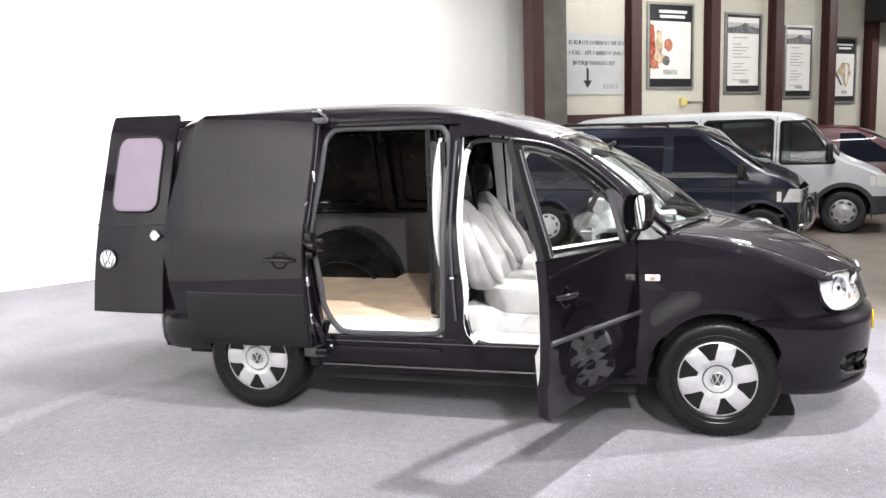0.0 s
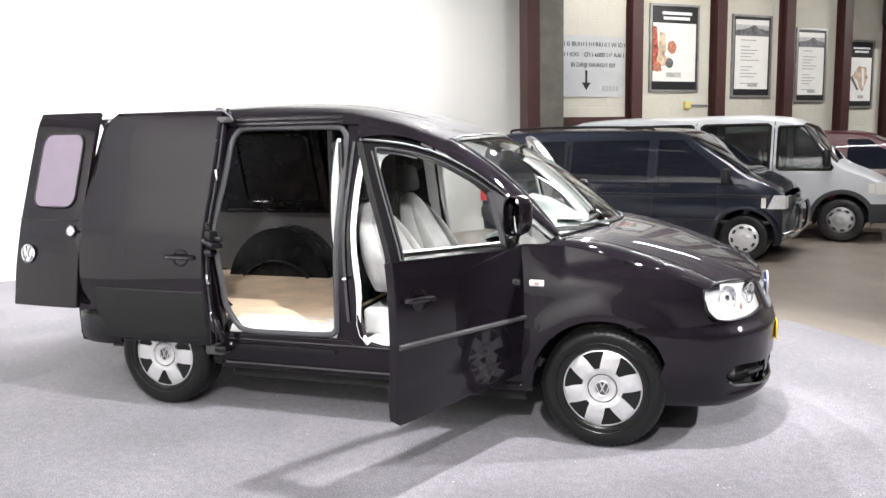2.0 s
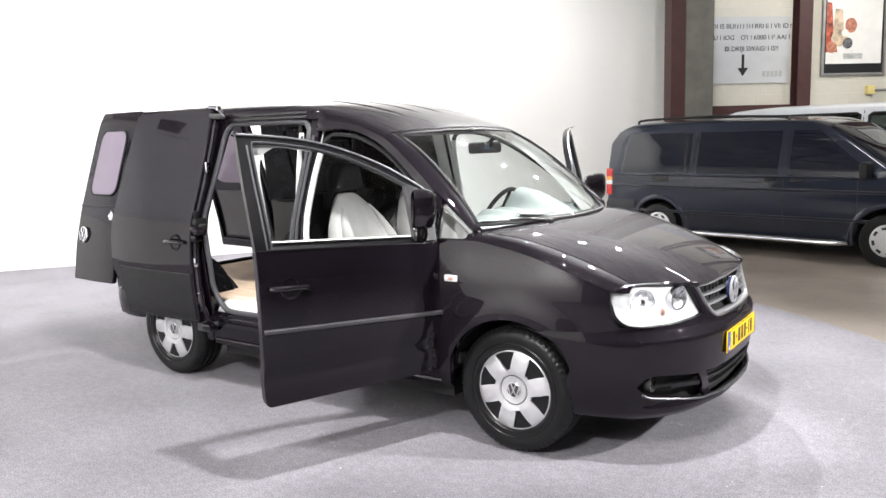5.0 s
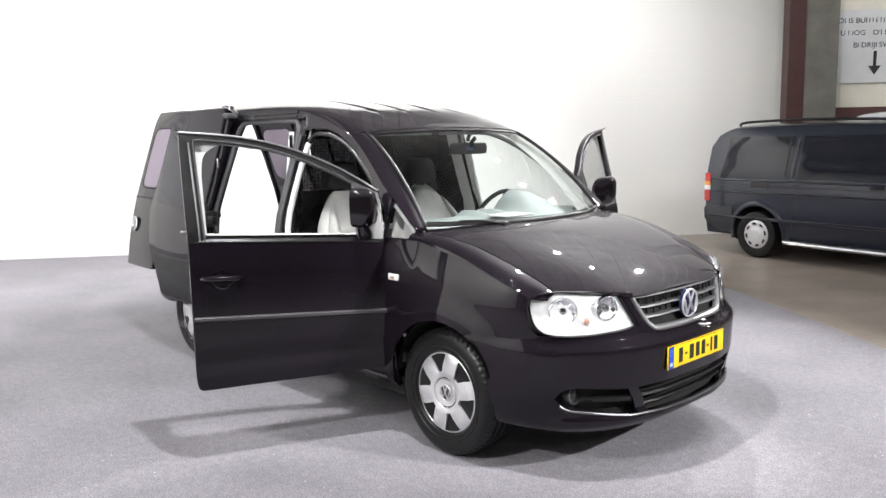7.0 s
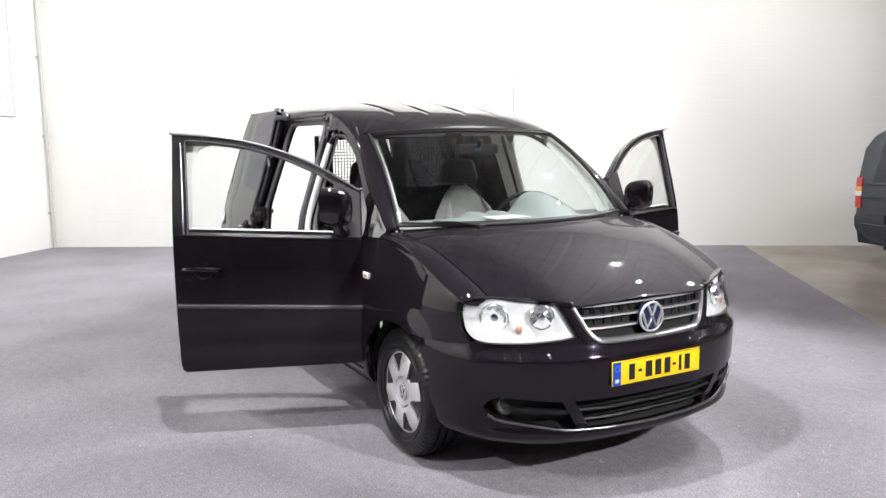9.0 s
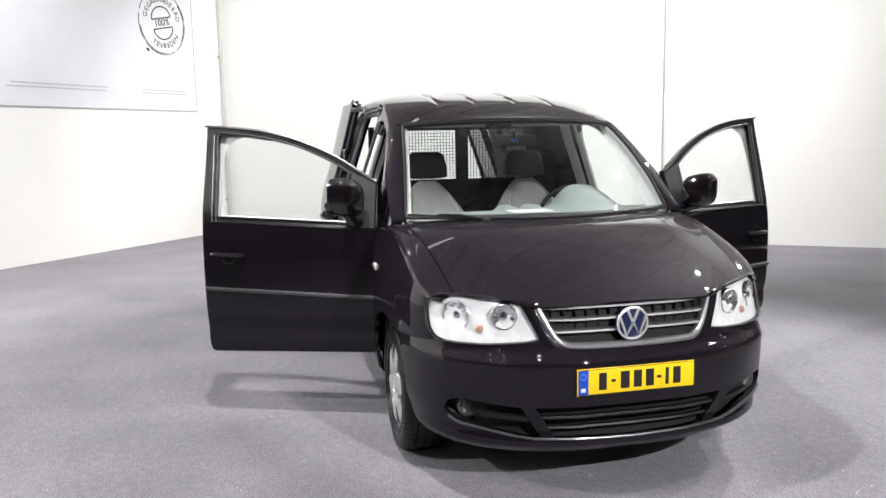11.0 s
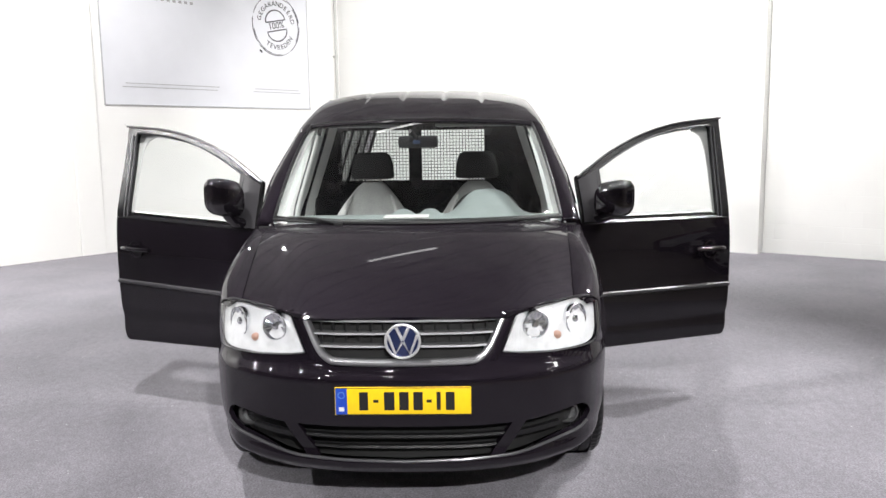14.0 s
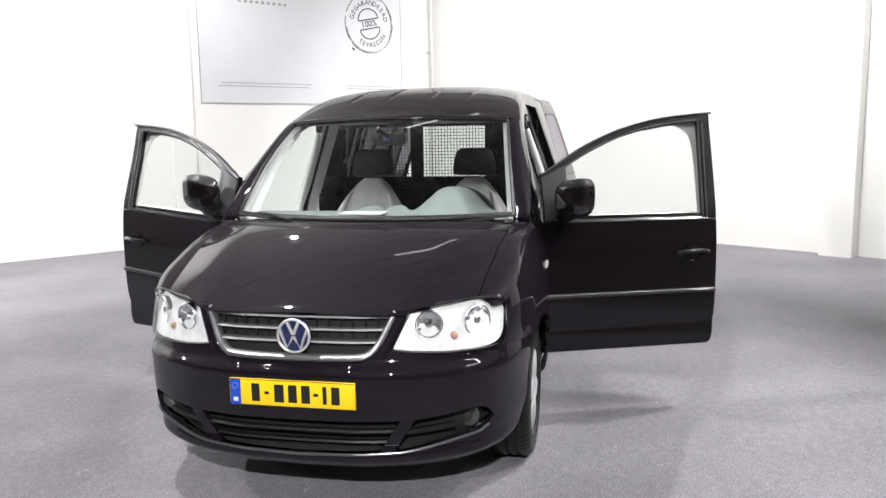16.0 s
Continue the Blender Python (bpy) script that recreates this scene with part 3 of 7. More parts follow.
def ws_low(v):
    return Vector((0.0 - 0.26 * v * v, 0.735 * v, 1.116))


def screen_point(t, v, push=0.0):
    a, b = ws_top(v), ws_low(v)
    p = a.lerp(b, t)
    return p + Vector((0.50, 0, 0.75)).normalized() * (0.045 * 4 * t * (1 - t) + push)


part("windscreen", grid(bmesh.new(), [[screen_point(t, v) for v in steps(-1, 1, 24)] for t in steps(0, 1, 14)], (1, 0, 1), 0.0), SCREEN, van).visible_shadow = False
bm = bmesh.new()
loop = [screen_point(0, v, 0.003) for v in steps(-1, 1, 24)] + [screen_point(t, 1, 0.003) for t in steps(0.05, 0.95, 14)] + [screen_point(1, v, 0.003) for v in steps(1, -1, 24)] + [screen_point(t, -1, 0.003) for t in steps(0.95, 0.05, 14)]
part("windscreen_seal", tube(bm, loop, 0.009, 6, True), PLASTIC, van)
bm = bmesh.new()
grid(bm, [[screen_point(t, v, -0.006) for v in steps(-0.99, 0.99, 16)] for t in (0.965, 0.98, 1.0)], (1, 0, 1), 0.002)
grid(bm, [[screen_point(t, v, -0.006) for v in steps(-0.99, 0.99, 16)] for t in (0.0, 0.02, 0.04)], (1, 0, 1), 0.002)
part("screen_band", bm, BLACK, van)
part("header_lip", grid(bmesh.new(), [[screen_point(t, v, 0.006 - 0.05 * t) for v in steps(-1, 1, 24)] for t in (-0.01, 0.012, 0.03, 0.04)], (1, 0, 1), 0.004), PAINT, van)
pillar_foot = {}
for side in (-1, 1):
    rows = []
    for t in steps(0, 1, 20):
        a = screen_point(t, side, 0.0)
        x = -0.895 + t * 0.655
        z = float(cant(x))
        b = Vector((x, side * (H.y(x, z) - 0.008 * t), z))
        c = (a + b) / 2 + Vector((0.018, side * 0.016, 0.02))
        rows.append([a * (1 - u) ** 2 + c * 2 * u * (1 - u) + b * u * u for u in steps(0, 1, 6)])
    pillar_foot[side] = rows[-1]
    part("a_pillar", grid(bmesh.new(), rows, (0.5, side, 0.5), 0.03), PAINT, van)
    inner = Vector((-0.5, -side, -0.5)).normalized() * 0.036
    part("pillar_trim", grid(bmesh.new(), [[p + inner for p in row] for row in rows], (-0.5, -side, -0.5), 0.003), SEATL, van)
    rows = [[p + Vector((-0.03, -side * 0.02, -0.035)) for p in r] for r in rows]
    part("pillar_trim", grid(bmesh.new(), rows, (-0.5, -side, -0.5), 0.01), GREYTRIM, van)

for side in (-1, 1):
    rows = []
    for t in steps(0.03, 0.99, 16):
        deep = 0.05 + 0.07 * t
        rows.append([screen_point(t, side * (0.995 - 0.035 * u * u), -0.014 - deep * u) for u in steps(0, 1, 6)])
    part("pillar_cover", grid(bmesh.new(), rows, (-0.5, -side, -0.3), 0.006), GREYTRIM, van, "pale grey inner cover of the windscreen pillar")

# bonnet
hc = curve((-0.30, 1.13), (-0.05, 1.118), (0.1, 1.095), (0.3, 1.045), (0.5, 0.98), (0.65, 0.915), (0.74, 0.868), (0.785, 0.838))
hfront = curve((0, 0.79), (0.2, 0.785), (0.40, 0.765), (0.46, 0.728), (0.52, 0.688), (0.6, 0.632), (0.69, 0.555))


def bonnet_point(t, v):
    y0, y1 = 0.755 * v, 0.685 * v
    x0, x1 = -0.025 - 0.245 * v * v, float(hfront(abs(y1)))
    x, y = x0 + (x1 - x0) * t, y0 + (y1 - y0) * t
    # two creases run from the screen's corners to the grille; the flanks fall away outside them
    line = 0.63 - 0.19 * t
    e = abs(y) - line
    soft = 0.02 * math.log1p(math.exp(min(30, e / 0.02)))
    drop = 0.022 * (min(abs(y), line) / line) ** 2 + (0.12 + 0.17 * t) * soft
    return Vector((x, y, float(hc(x)) - drop))


bt = steps(0, 0.9, 26) + [0.94, 0.97, 0.99, 1.0]
part("bonnet", grid(bmesh.new(), [[bonnet_point(t, v) for v in steps(-1, 1, 48)] for t in bt], (0, 0, 1), 0.012), PAINT, van)
bm = bmesh.new()
grid(bm, [[ws_low(v) + Vector((0.05 * u - 0.03, 0, -0.02 - 0.03 * u)) for v in steps(-1.05, 1.05, 16)] for u in (0, 0.5, 1)], (0, 0, 1), 0.01)
part("cowl", bm, PLASTIC, van)

# wings
zf = curve((-0.42, 1.05), (-0.24, 1.052), (-0.1, 1.03), (0.05, 0.995), (0.2, 0.955), (0.35, 0.905), (0.47, 0.855), (0.515, 0.83), (0.56, 0.74))


def wing_low(x):
    if x < -0.37:
        return 0.27
    return arch(x) if x < 0.18 else max(0.655, 0.0)


for side in (-1, 1):
    bm = bmesh.new()
    xs = [-0.415, -0.39, -0.3701, -0.3699] + steps(-0.36, 0.17, 30) + [0.18] + steps(0.2, 0.555, 14)
    rows = []
    for x in xs:
        a, b = wing_low(x), min(float(zf(x)), float(np.interp(x, [0.465, 0.475, 0.50, 0.515], [2.0, 0.93, 0.72, 0.676])))
        rows.append([H.p(x, z, side, flare(x, z)) for z in (a + (b - a) * i / 20 for i in range(21))])
    grid(bm, rows, (0, side, 0), 0.018)
    part("wing", bm, PAINT, van, bevel=0.007)
    rows = []
    for t in steps(0, 1, 24):
        a = bonnet_point(t, side) + Vector((0, side * 0.004, -0.002))
        z = max(float(zf(a.x)), 0.838)
        b = Vector(H.p(a.x, z, side))
        c = Vector((a.x, b.y - side * 0.012, max(a.z, b.z + 0.02) + 0.004))
        rows.append([a * (1 - u) ** 2 + c * 2 * u * (1 - u) + b * u * u for u in steps(0, 1, 8)])
    part("wing_top", grid(bmesh.new(), rows, (0, side * 0.4, 1), 0.012), PAINT, van)
    bm = bmesh.new()
    H.across(bm, steps(0.30, 1.05, 14), -0.475, -0.37, 4, side, -0.02, 0.07)
    part("hinge_pillar", bm, PAINT, van, bevel=0.006)
    for z in (0.55, 0.86):
        bm = bmesh.new()
        rbox(bm, (-0.455, -0.012, -0.03), (-0.405, 0.03, 0.03), 0.006, 2, Matrix.Translation((0, side * (H.y(-0.43, z) - 0.02), z)))
        part("door_hinge", bm, PAINT, van)
    # lining of the wheel arches
    for c in (0.0, AX):
        rows = []
        for a in steps(8, 172, 26):
            ca, sa = math.cos(radians(a)), math.sin(radians(a))
            rows.append([(c + 0.374 * ca, side * y, 0.315 + 0.374 * sa) for y in (0.50, 0.7, 0.855 if a > 35 or c else 0.825)])
        part("arch_liner", grid(bmesh.new(), rows, None, 0.006), DARK, van)
    # side repeater lamp
    bm = bmesh.new()
    rbox(bm, (-0.372, -0.006, -0.017), (-0.295, 0.008, 0.017), 0.006, 2, Matrix.Translation((0, side * (H.y(-0.33, 0.86) + 0.002), 0.862)))
    part("side_repeater", bm, BULB, van, "clear side repeater lamp with an amber bulb")
    bm = bmesh.new()
    rbox(bm, (-0.345, -0.004, -0.008), (-0.318, 0.0115, 0.008), 0.003, 2, Matrix.Translation((0, side * (H.y(-0.33, 0.86) + (0.002 if side > 0 else 0.0095)), 0.862)))
    part("repeater_bulb", bm, AMBER, van)
    # fixed quarter light ahead of the door
    bm = bmesh.new()
    grid(bm, [[H.p(x, z, side, -0.022) for z in (1.056, 1.056 + (float(cant(x)) - 0.02 - 1.056) * 0.5, max(1.057, float(cant(x)) - 0.02))] for x in steps(-0.43, -0.245, 8)], (0, side, 0), 0.0)
    part("quarter_light", bm, GLASS, van).visible_shadow = False
    bm = bmesh.new()
    loop = [H.p(x, 1.05, side, -0.014) for x in steps(-0.44, -0.238, 6)] + [H.p(x, float(cant(x)) - 0.012, side, -0.026) for x in steps(-0.245, -0.42, 8)] + [H.p(-0.44, z, side, -0.02) for z in (1.22, 1.15, 1.10)]
    part("quarter_light_frame", tube(bm, loop, 0.009, 6, True), PAINT, van)
    # pale panel added behind the pane, standing in for brightness seen through it
    bm = bmesh.new()
    grid(bm, [[H.p(x, z, side, -0.075) for z in (1.03, 1.07, 1.07 + 0.55 * (float(cant(x)) - 1.07))] for x in steps(-0.46, -0.24, 6)], (0, side, 0), 0.01)
    part("bright_backing", bm, SEATL, van)


# corner panels between bonnet, wing and pillar
for side in (-1, 1):
    rows = []
    low_out = Vector(H.p(-0.27, float(zf(-0.27)), side))
    corner = bonnet_point(0.0, side)
    for p in pillar_foot[side]:
        y = abs(p.y)
        q = bonnet_point(0.0, side * y / 0.755) if y < 0.755 else corner.lerp(low_out, min(1.0, (y - 0.755) / 0.085))
        q = q + Vector((0.004, 0, -0.012))
        rows.append([p.lerp(q, k) + Vector((0.016 * math.sin(math.pi * k), 0, 0)) for k in steps(-0.1, 1, 8)])
    part("corner_panel", grid(bmesh.new(), rows, (1, side * 0.4, 0.6), 0.008), PAINT, van)


# nose surface
NP = smooth_line([(0, 0, 0), (0.15, 0.003, 0), (0.26, 0.010, 0), (0.42, 0.045, 0), (0.52, 0.08, 0), (0.6, 0.122, 0), (0.68, 0.178, 0), (0.74, 0.235, 0), (0.79, 0.312, 0), (0.825, 0.39, 0),
                  (0.85, 0.48, 0), (0.866, 0.58, 0), (0.874, 0.70, 0)], 8)
NY, NG = np.array([p.x for p in NP]), np.array([p.y for p in NP])
nose_x = curve((0.18, 0.74), (0.23, 0.815), (0.262, 0.852), (0.285, 0.848), (0.31, 0.836), (0.36, 0.852), (0.44, 0.863), (0.55, 0.868), (0.605, 0.870), (0.618, 0.866), (0.628, 0.856), (0.645, 0.840), (0.70, 0.822), (0.78, 0.80), (0.86, 0.775), (0.9, 0.755))
nose_w = curve((0.2, 0.93), (0.28, 0.975), (0.4, 0.995), (0.6, 1.0), (0.66, 0.995), (0.9, 0.985))


def nose(y, z, off=0.0):
    k = float(nose_w(z))
    a = min(abs(y) / k, 0.874)
    g = float(np.interp(a, NY, NG))
    dg = float(np.interp(min(a + 0.01, 0.874), NY, NG) - np.interp(max(a - 0.01, 0), NY, NG)) / 0.02
    n = Vector((1, (1 if y >= 0 else -1) * dg, 0)).normalized()
    return Vector((float(nose_x(z)) - g, y, z)) + n * off


def nose_patch(bm, ys, lo, hi, nz=8, off=0.0, thick=0.02):
    rows = []
    for y in ys:
        a, b = (f(abs(y)) if callable(f) else f for f in (lo, hi))
        rows.append([nose(y, a + (b - a) * i / nz, off) for i in range(nz + 1)])
    return grid(bm, rows, (1, 0, 0), thick)


def lin(*pts):
    a, b = zip(*pts)
    return lambda x: float(np.interp(x, a, b))


top_edge = lin((0, 0.652), (0.27, 0.655), (0.31, 0.672), (0.33, 0.69), (0.36, 0.695), (0.40, 0.695), (0.44, 0.69), (0.5, 0.684), (0.6, 0.677), (0.7, 0.677), (0.76, 0.68), (0.80, 0.676), (0.84, 0.662), (0.9, 0.655))
open_top = lin((0, 0.425), (0.42, 0.425), (0.5, 0.428), (0.66, 0.446), (0.71, 0.448), (0.735, 0.437), (0.748, 0.41), (0.752, 0.397), (0.9, 0.397))
open_low = lin((0, 0.285), (0.42, 0.295), (0.5, 0.305), (0.62, 0.328), (0.70, 0.342), (0.73, 0.36), (0.746, 0.383), (0.752, 0.396), (0.9, 0.396))


def wheel_cut(y, f):
    """Trims an edge to the wheel arch behind the corner."""
    g = float(np.interp(min(abs(y), 0.874), NY, NG))
    x = 0.875 - g
    return max(f, arch(x, 0, 0.368, 0.0)) if x < 0.368 else f


side_y = [0.79, 0.80, 0.81, 0.82, 0.83, 0.838, 0.846, 0.852, 0.857, 0.861, 0.865, 0.868, 0.871, 0.8725]
ysa = sorted(set(steps(0, 0.30, 10) + steps(0.30, 0.43, 12) + [0.432, 0.436] + steps(0.44, 0.754, 20) + [0.7545, 0.77, 0.78] + side_y))
ysa = [-y for y in reversed(ysa) if y] + ysa
bm = bmesh.new()
foot = lambda y: wheel_cut(y, max(0.21 + 0.03 * (y / 0.8) ** 4, float(np.interp(y, [0.80, 0.82, 0.84, 0.86, 0.8725], [0.2, 0.235, 0.27, 0.36, 0.42]))))
nose_patch(bm, [y for y in ysa if abs(y) < 0.7542], open_top, top_edge, 18)
for s in (-1, 1):
    nose_patch(bm, [s * y for y in ysa if y > 0.7535], lambda y: min(foot(y), top_edge(y) - 0.004), top_edge, 18)
nose_patch(bm, [y for y in ysa if abs(y) < 0.7542], lambda y: 0.21 + 0.03 * (y / 0.8) ** 4, open_low, 10)
for s in (-1, 1):
    rows = []
    for k in steps(0, 1, 6):
        y0 = 0.335 + 0.085 * k
        rows.append([nose(s * y, open_low(y) + (open_top(y) - open_low(y)) * k) for y in steps(y0, y0 + 0.055, 4)])
    grid(bm, rows, (1, 0, 0), 0.02)
grille_y = lin((0.67, 0.285), (0.69, 0.305), (0.72, 0.335), (0.79, 0.37), (0.855, 0.40))
lamp_y = lin((0.67, 0.382), (0.69, 0.388), (0.855, 0.458))
for s in (-1, 1):
    rows = []
    for z in steps(0.67, 0.856, 12):
        a, b = grille_y(z), lamp_y(z)
        rows.append([nose(s * (a + (b - a) * i / 8), z, o) for i, o in zip(range(9), (-0.02, -0.002, 0.002, 0.003, 0.003, 0.003, 0.002, -0.002, -0.02))])
    grid(bm, rows, (1, 0, 0), 0.015)
part("front_bumper", bm, PAINT, van)
# moulded lip under the intakes, its satin paler to carry a highlight line
part("bumper_lip", tube(bmesh.new(), [nose(y, open_low(abs(y)) - 0.005, 0.003) for y in steps(-0.735, 0.735, 60)], 0.0065, 8), LIPGLINT, van)
# unseen tray behind the lip, added to block light streaks under the bumper
rows = []
for y in steps(-0.78, 0.78, 40):
    f = nose(y, 0.218 + 0.03 * (y / 0.8) ** 4, -0.012)
    rows.append([(max(0.36, f.x) + (0.36 - max(0.36, f.x)) * k, y, f.z) for k in steps(0, 1, 3)])
part("light_block_tray", grid(bmesh.new(), rows, (0, 0, -1), 0.006), DARK, van)
bm = bmesh.new()
nose_patch(bm, steps(-0.78, 0.78, 40), lambda y: open_low(y) - 0.01, lambda y: open_top(y) + 0.01, 3, -0.05, 0.006)
nose_patch(bm, steps(-0.40, 0.40, 20), 0.66, 0.85, 4, -0.035, 0.006)
part("grille_backing", bm, DARK, van)
for z, hw in ((0.328, 0.372), (0.376, 0.40)):
    bm = bmesh.new()
    rows = [[nose(y, z + dz, o) for dz, o in ((-0.009, -0.035), (-0.008, -0.012), (0.0, -0.004), (0.008, -0.012), (0.009, -0.035))] for y in steps(-hw, hw, 24)]
    part("lower_slat", grid(bm, rows, (1, 0, 0)), PLASTIC, van)
for s in (-1, 1):
    bm = bmesh.new()
    rows = [[nose(s * y, 0.372 + 0.02 * (y - 0.44) / 0.25 + dz, o) for dz, o in ((-0.011, -0.03), (-0.01, -0.008), (0.01, -0.008), (0.011, -0.03))] for y in steps(0.44, 0.62, 8)]
    part("lower_slat", grid(bm, rows, (1, 0, 0)), PLASTIC, van)
    # fog lamp
    c = nose(s * 0.69, 0.402, -0.055)
    fog = part("fog_lamp", lathe(bmesh.new(), [(0.042, -0.03), (0.046, 0.0), (0.046, 0.012), (0.039, 0.014), (0.033, -0.004), (0.0, -0.018)], 28, c, "x"), STEEL, van, "round front fog lamp")
    part("fog_lens", lathe(bmesh.new(), [(0.043, 0.010), (0.03, 0.018), (0.0, 0.021)], 28, c, "x"), LENS, fog).visible_shadow = False

# grille
bm = bmesh.new()
u_line = [(-0.398, 0.842), (-0.375, 0.79), (-0.34, 0.72), (-0.30, 0.678), (-0.24, 0.664), (0, 0.660), (0.24, 0.664), (0.30, 0.678), (0.34, 0.72), (0.375, 0.79), (0.398, 0.842)]
pts = smooth_line([nose(y, z, 0.004) for y, z in u_line], 6)
rows = []
for i, p in enumerate(pts):
    t = (pts[min(i + 1, len(pts) - 1)] - pts[max(i - 1, 0)]).normalized()
    w = Vector((0.15, 0, 0)).cross(t)
    w = Vector((0, -t.z, t.y)).normalized()
    rows.append([p + w * a + Vector((b, 0, 0)) for a, b in ((-0.005, -0.02), (-0.004, 0.004), (0.003, 0.009), (0.012, 0.008), (0.018, -0.002), (0.020, -0.025))])
grille = part("grille", grid(bm, rows, (1, 0, 0)), SATIN, van, "satin silver radiator grille frame")
for z, hw in ((0.822, 0.372), (0.775, 0.352), (0.728, 0.326)):
    bm = bmesh.new()
    rows = [[nose(y, z + dz, o) for dz, o in ((-0.008, -0.03), (-0.007, -0.010), (-0.004, 0.0), (0.003, -0.003), (0.006, -0.03))] for y in steps(-hw, hw, 22)]
    part("grille_bar", grid(bm, rows, (1, 0, 0)), SATIN, grille)
for i in range(14):
    y = -0.33 + 0.66 * i / 13
    bm = bmesh.new()
    box(bm, (-0.004, -0.004, -0.07 + 0.03 * abs(y)), (0.004, 0.004, 0.07), Matrix.Translation(nose(y, 0.765, -0.028)))
    part("grille_rib", bm, PLASTIC, grille, smooth=False)


def emblem(c, r, m=None, parent=van):
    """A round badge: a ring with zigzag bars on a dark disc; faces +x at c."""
    base = part("badge", lathe(bmesh.new(), [(r * 0.98, -0.012), (r * 0.98, 0.0), (r * 0.9, 0.004), (0, 0.006)], 36, (0, 0, 0), "x"), BADGE, parent, "round chrome and dark blue badge", m=Matrix.Translation(c) @ (m or Matrix()))
    b = bmesh.new()
    ring = [(0.006, r * 0.93 * math.cos(a), r * 0.93 * math.sin(a)) for a in (2 * math.pi * k / 36 for k in range(36))]
    tube(b, ring, r * 0.08, 8, True)
    for s in (-1, 1):
        line = [(0.009, s * r * 0.34, r * 0.80), (0.009, s * r * 0.02, r * 0.08)]
        tube(b, line, r * 0.09, 6)
        line = [(0.009, s * r * 0.80, r * 0.36), (0.009, s * r * 0.40, -r * 0.72), (0.009, s * r * 0.03, -r * 0.02)]
        tube(b, line, r * 0.09, 6)
    part("badge_ring", b, SILVER, base, m=Matrix.Translation(c) @ (m or Matrix()))


# badge on the grille
emblem(nose(0, 0.752, 0.014), 0.07)

# number plate: its characters are plain bars
bm = bmesh.new()
rbox(bm, (0.8650, -0.26, 0.476), (0.8730, 0.26, 0.586), 0.003, 2)
plate = part("number_plate", bm, YELLOW, van, "yellow number plate with a blue band")
bm = bmesh.new()
box(bm, (0.8720, -0.257, 0.479), (0.8738, -0.213, 0.583))
part("country_band", bm, BLUE, plate, smooth=False)
bm = bmesh.new()
ring = [(0.8744, -0.235 + 0.012 * math.cos(2 * math.pi * k / 16), 0.555 + 0.012 * math.sin(2 * math.pi * k / 16)) for k in range(16)]
tube(bm, ring, 0.0016, 5, True)
part("star_ring", bm, mat("pale_blue_print", (0.1, 0.25, 0.6), 0.5, var=0.05), plate)
bm = bmesh.new()
box(bm, (0.8736, -0.245, 0.492), (0.8746, -0.225, 0.508))
part("country_mark", bm, SIGNWHITE, plate, smooth=False)
for y, w in ((-0.150, 0.034), (-0.103, 0.020), (-0.052, 0.040), (0.004, 0.036), (0.058, 0.036), (0.100, 0.020), (0.136, 0.016), (0.180, 0.034)):
    bm = bmesh.new()
    h = 0.036 if w > 0.021 or w < 0.018 else 0.006
    rbox(bm, (0.8725, y - w / 2, 0.531 - h), (0.8742, y + w / 2, 0.531 + h), 0.0008, 1)
    part("plate_bar", bm, BLACK, plate)
bm = bmesh.new()
loop = [(0.8735, y, z) for y, z in ((-0.257, 0.479), (0.257, 0.479), (0.257, 0.583), (-0.257, 0.583))]
part("plate_rim", tube(bm, loop, 0.0016, 4, True), BLACK, plate)

# headlamps
lamp_low = lin((0.38, 0.698), (0.45, 0.689), (0.6, 0.678), (0.7, 0.678), (0.75, 0.681), (0.777, 0.688), (0.793, 0.708), (0.800, 0.742))
lamp_top = lin((0.38, 0.851), (0.46, 0.855), (0.52, 0.863), (0.6, 0.869), (0.68, 0.873), (0.735, 0.872), (0.768, 0.863), (0.791, 0.842), (0.800, 0.80))


def lamp_sheet(s, off, inset=0.0, n=26, nz=10):
    """The lamp's face, between its slanted inner edge and its rounded outer end."""
    rows = []
    for u in steps(0, 1, n):
        u = 1 - (1 - u) ** 1.4
        row = []
        for k in steps(0, 1, nz):
            y = 0.384 + inset + (0.800 - 2 * inset - 0.384) * u
            z = lamp_low(y) + inset + (lamp_top(y) - lamp_low(y) - 2 * inset) * k
            y += 0.07 * k * (1 - u) ** 2
            row.append(nose(s * y, z, off) + Vector((0.045 * u ** 4, 0, 0)))
        rows.append(row)
    return rows


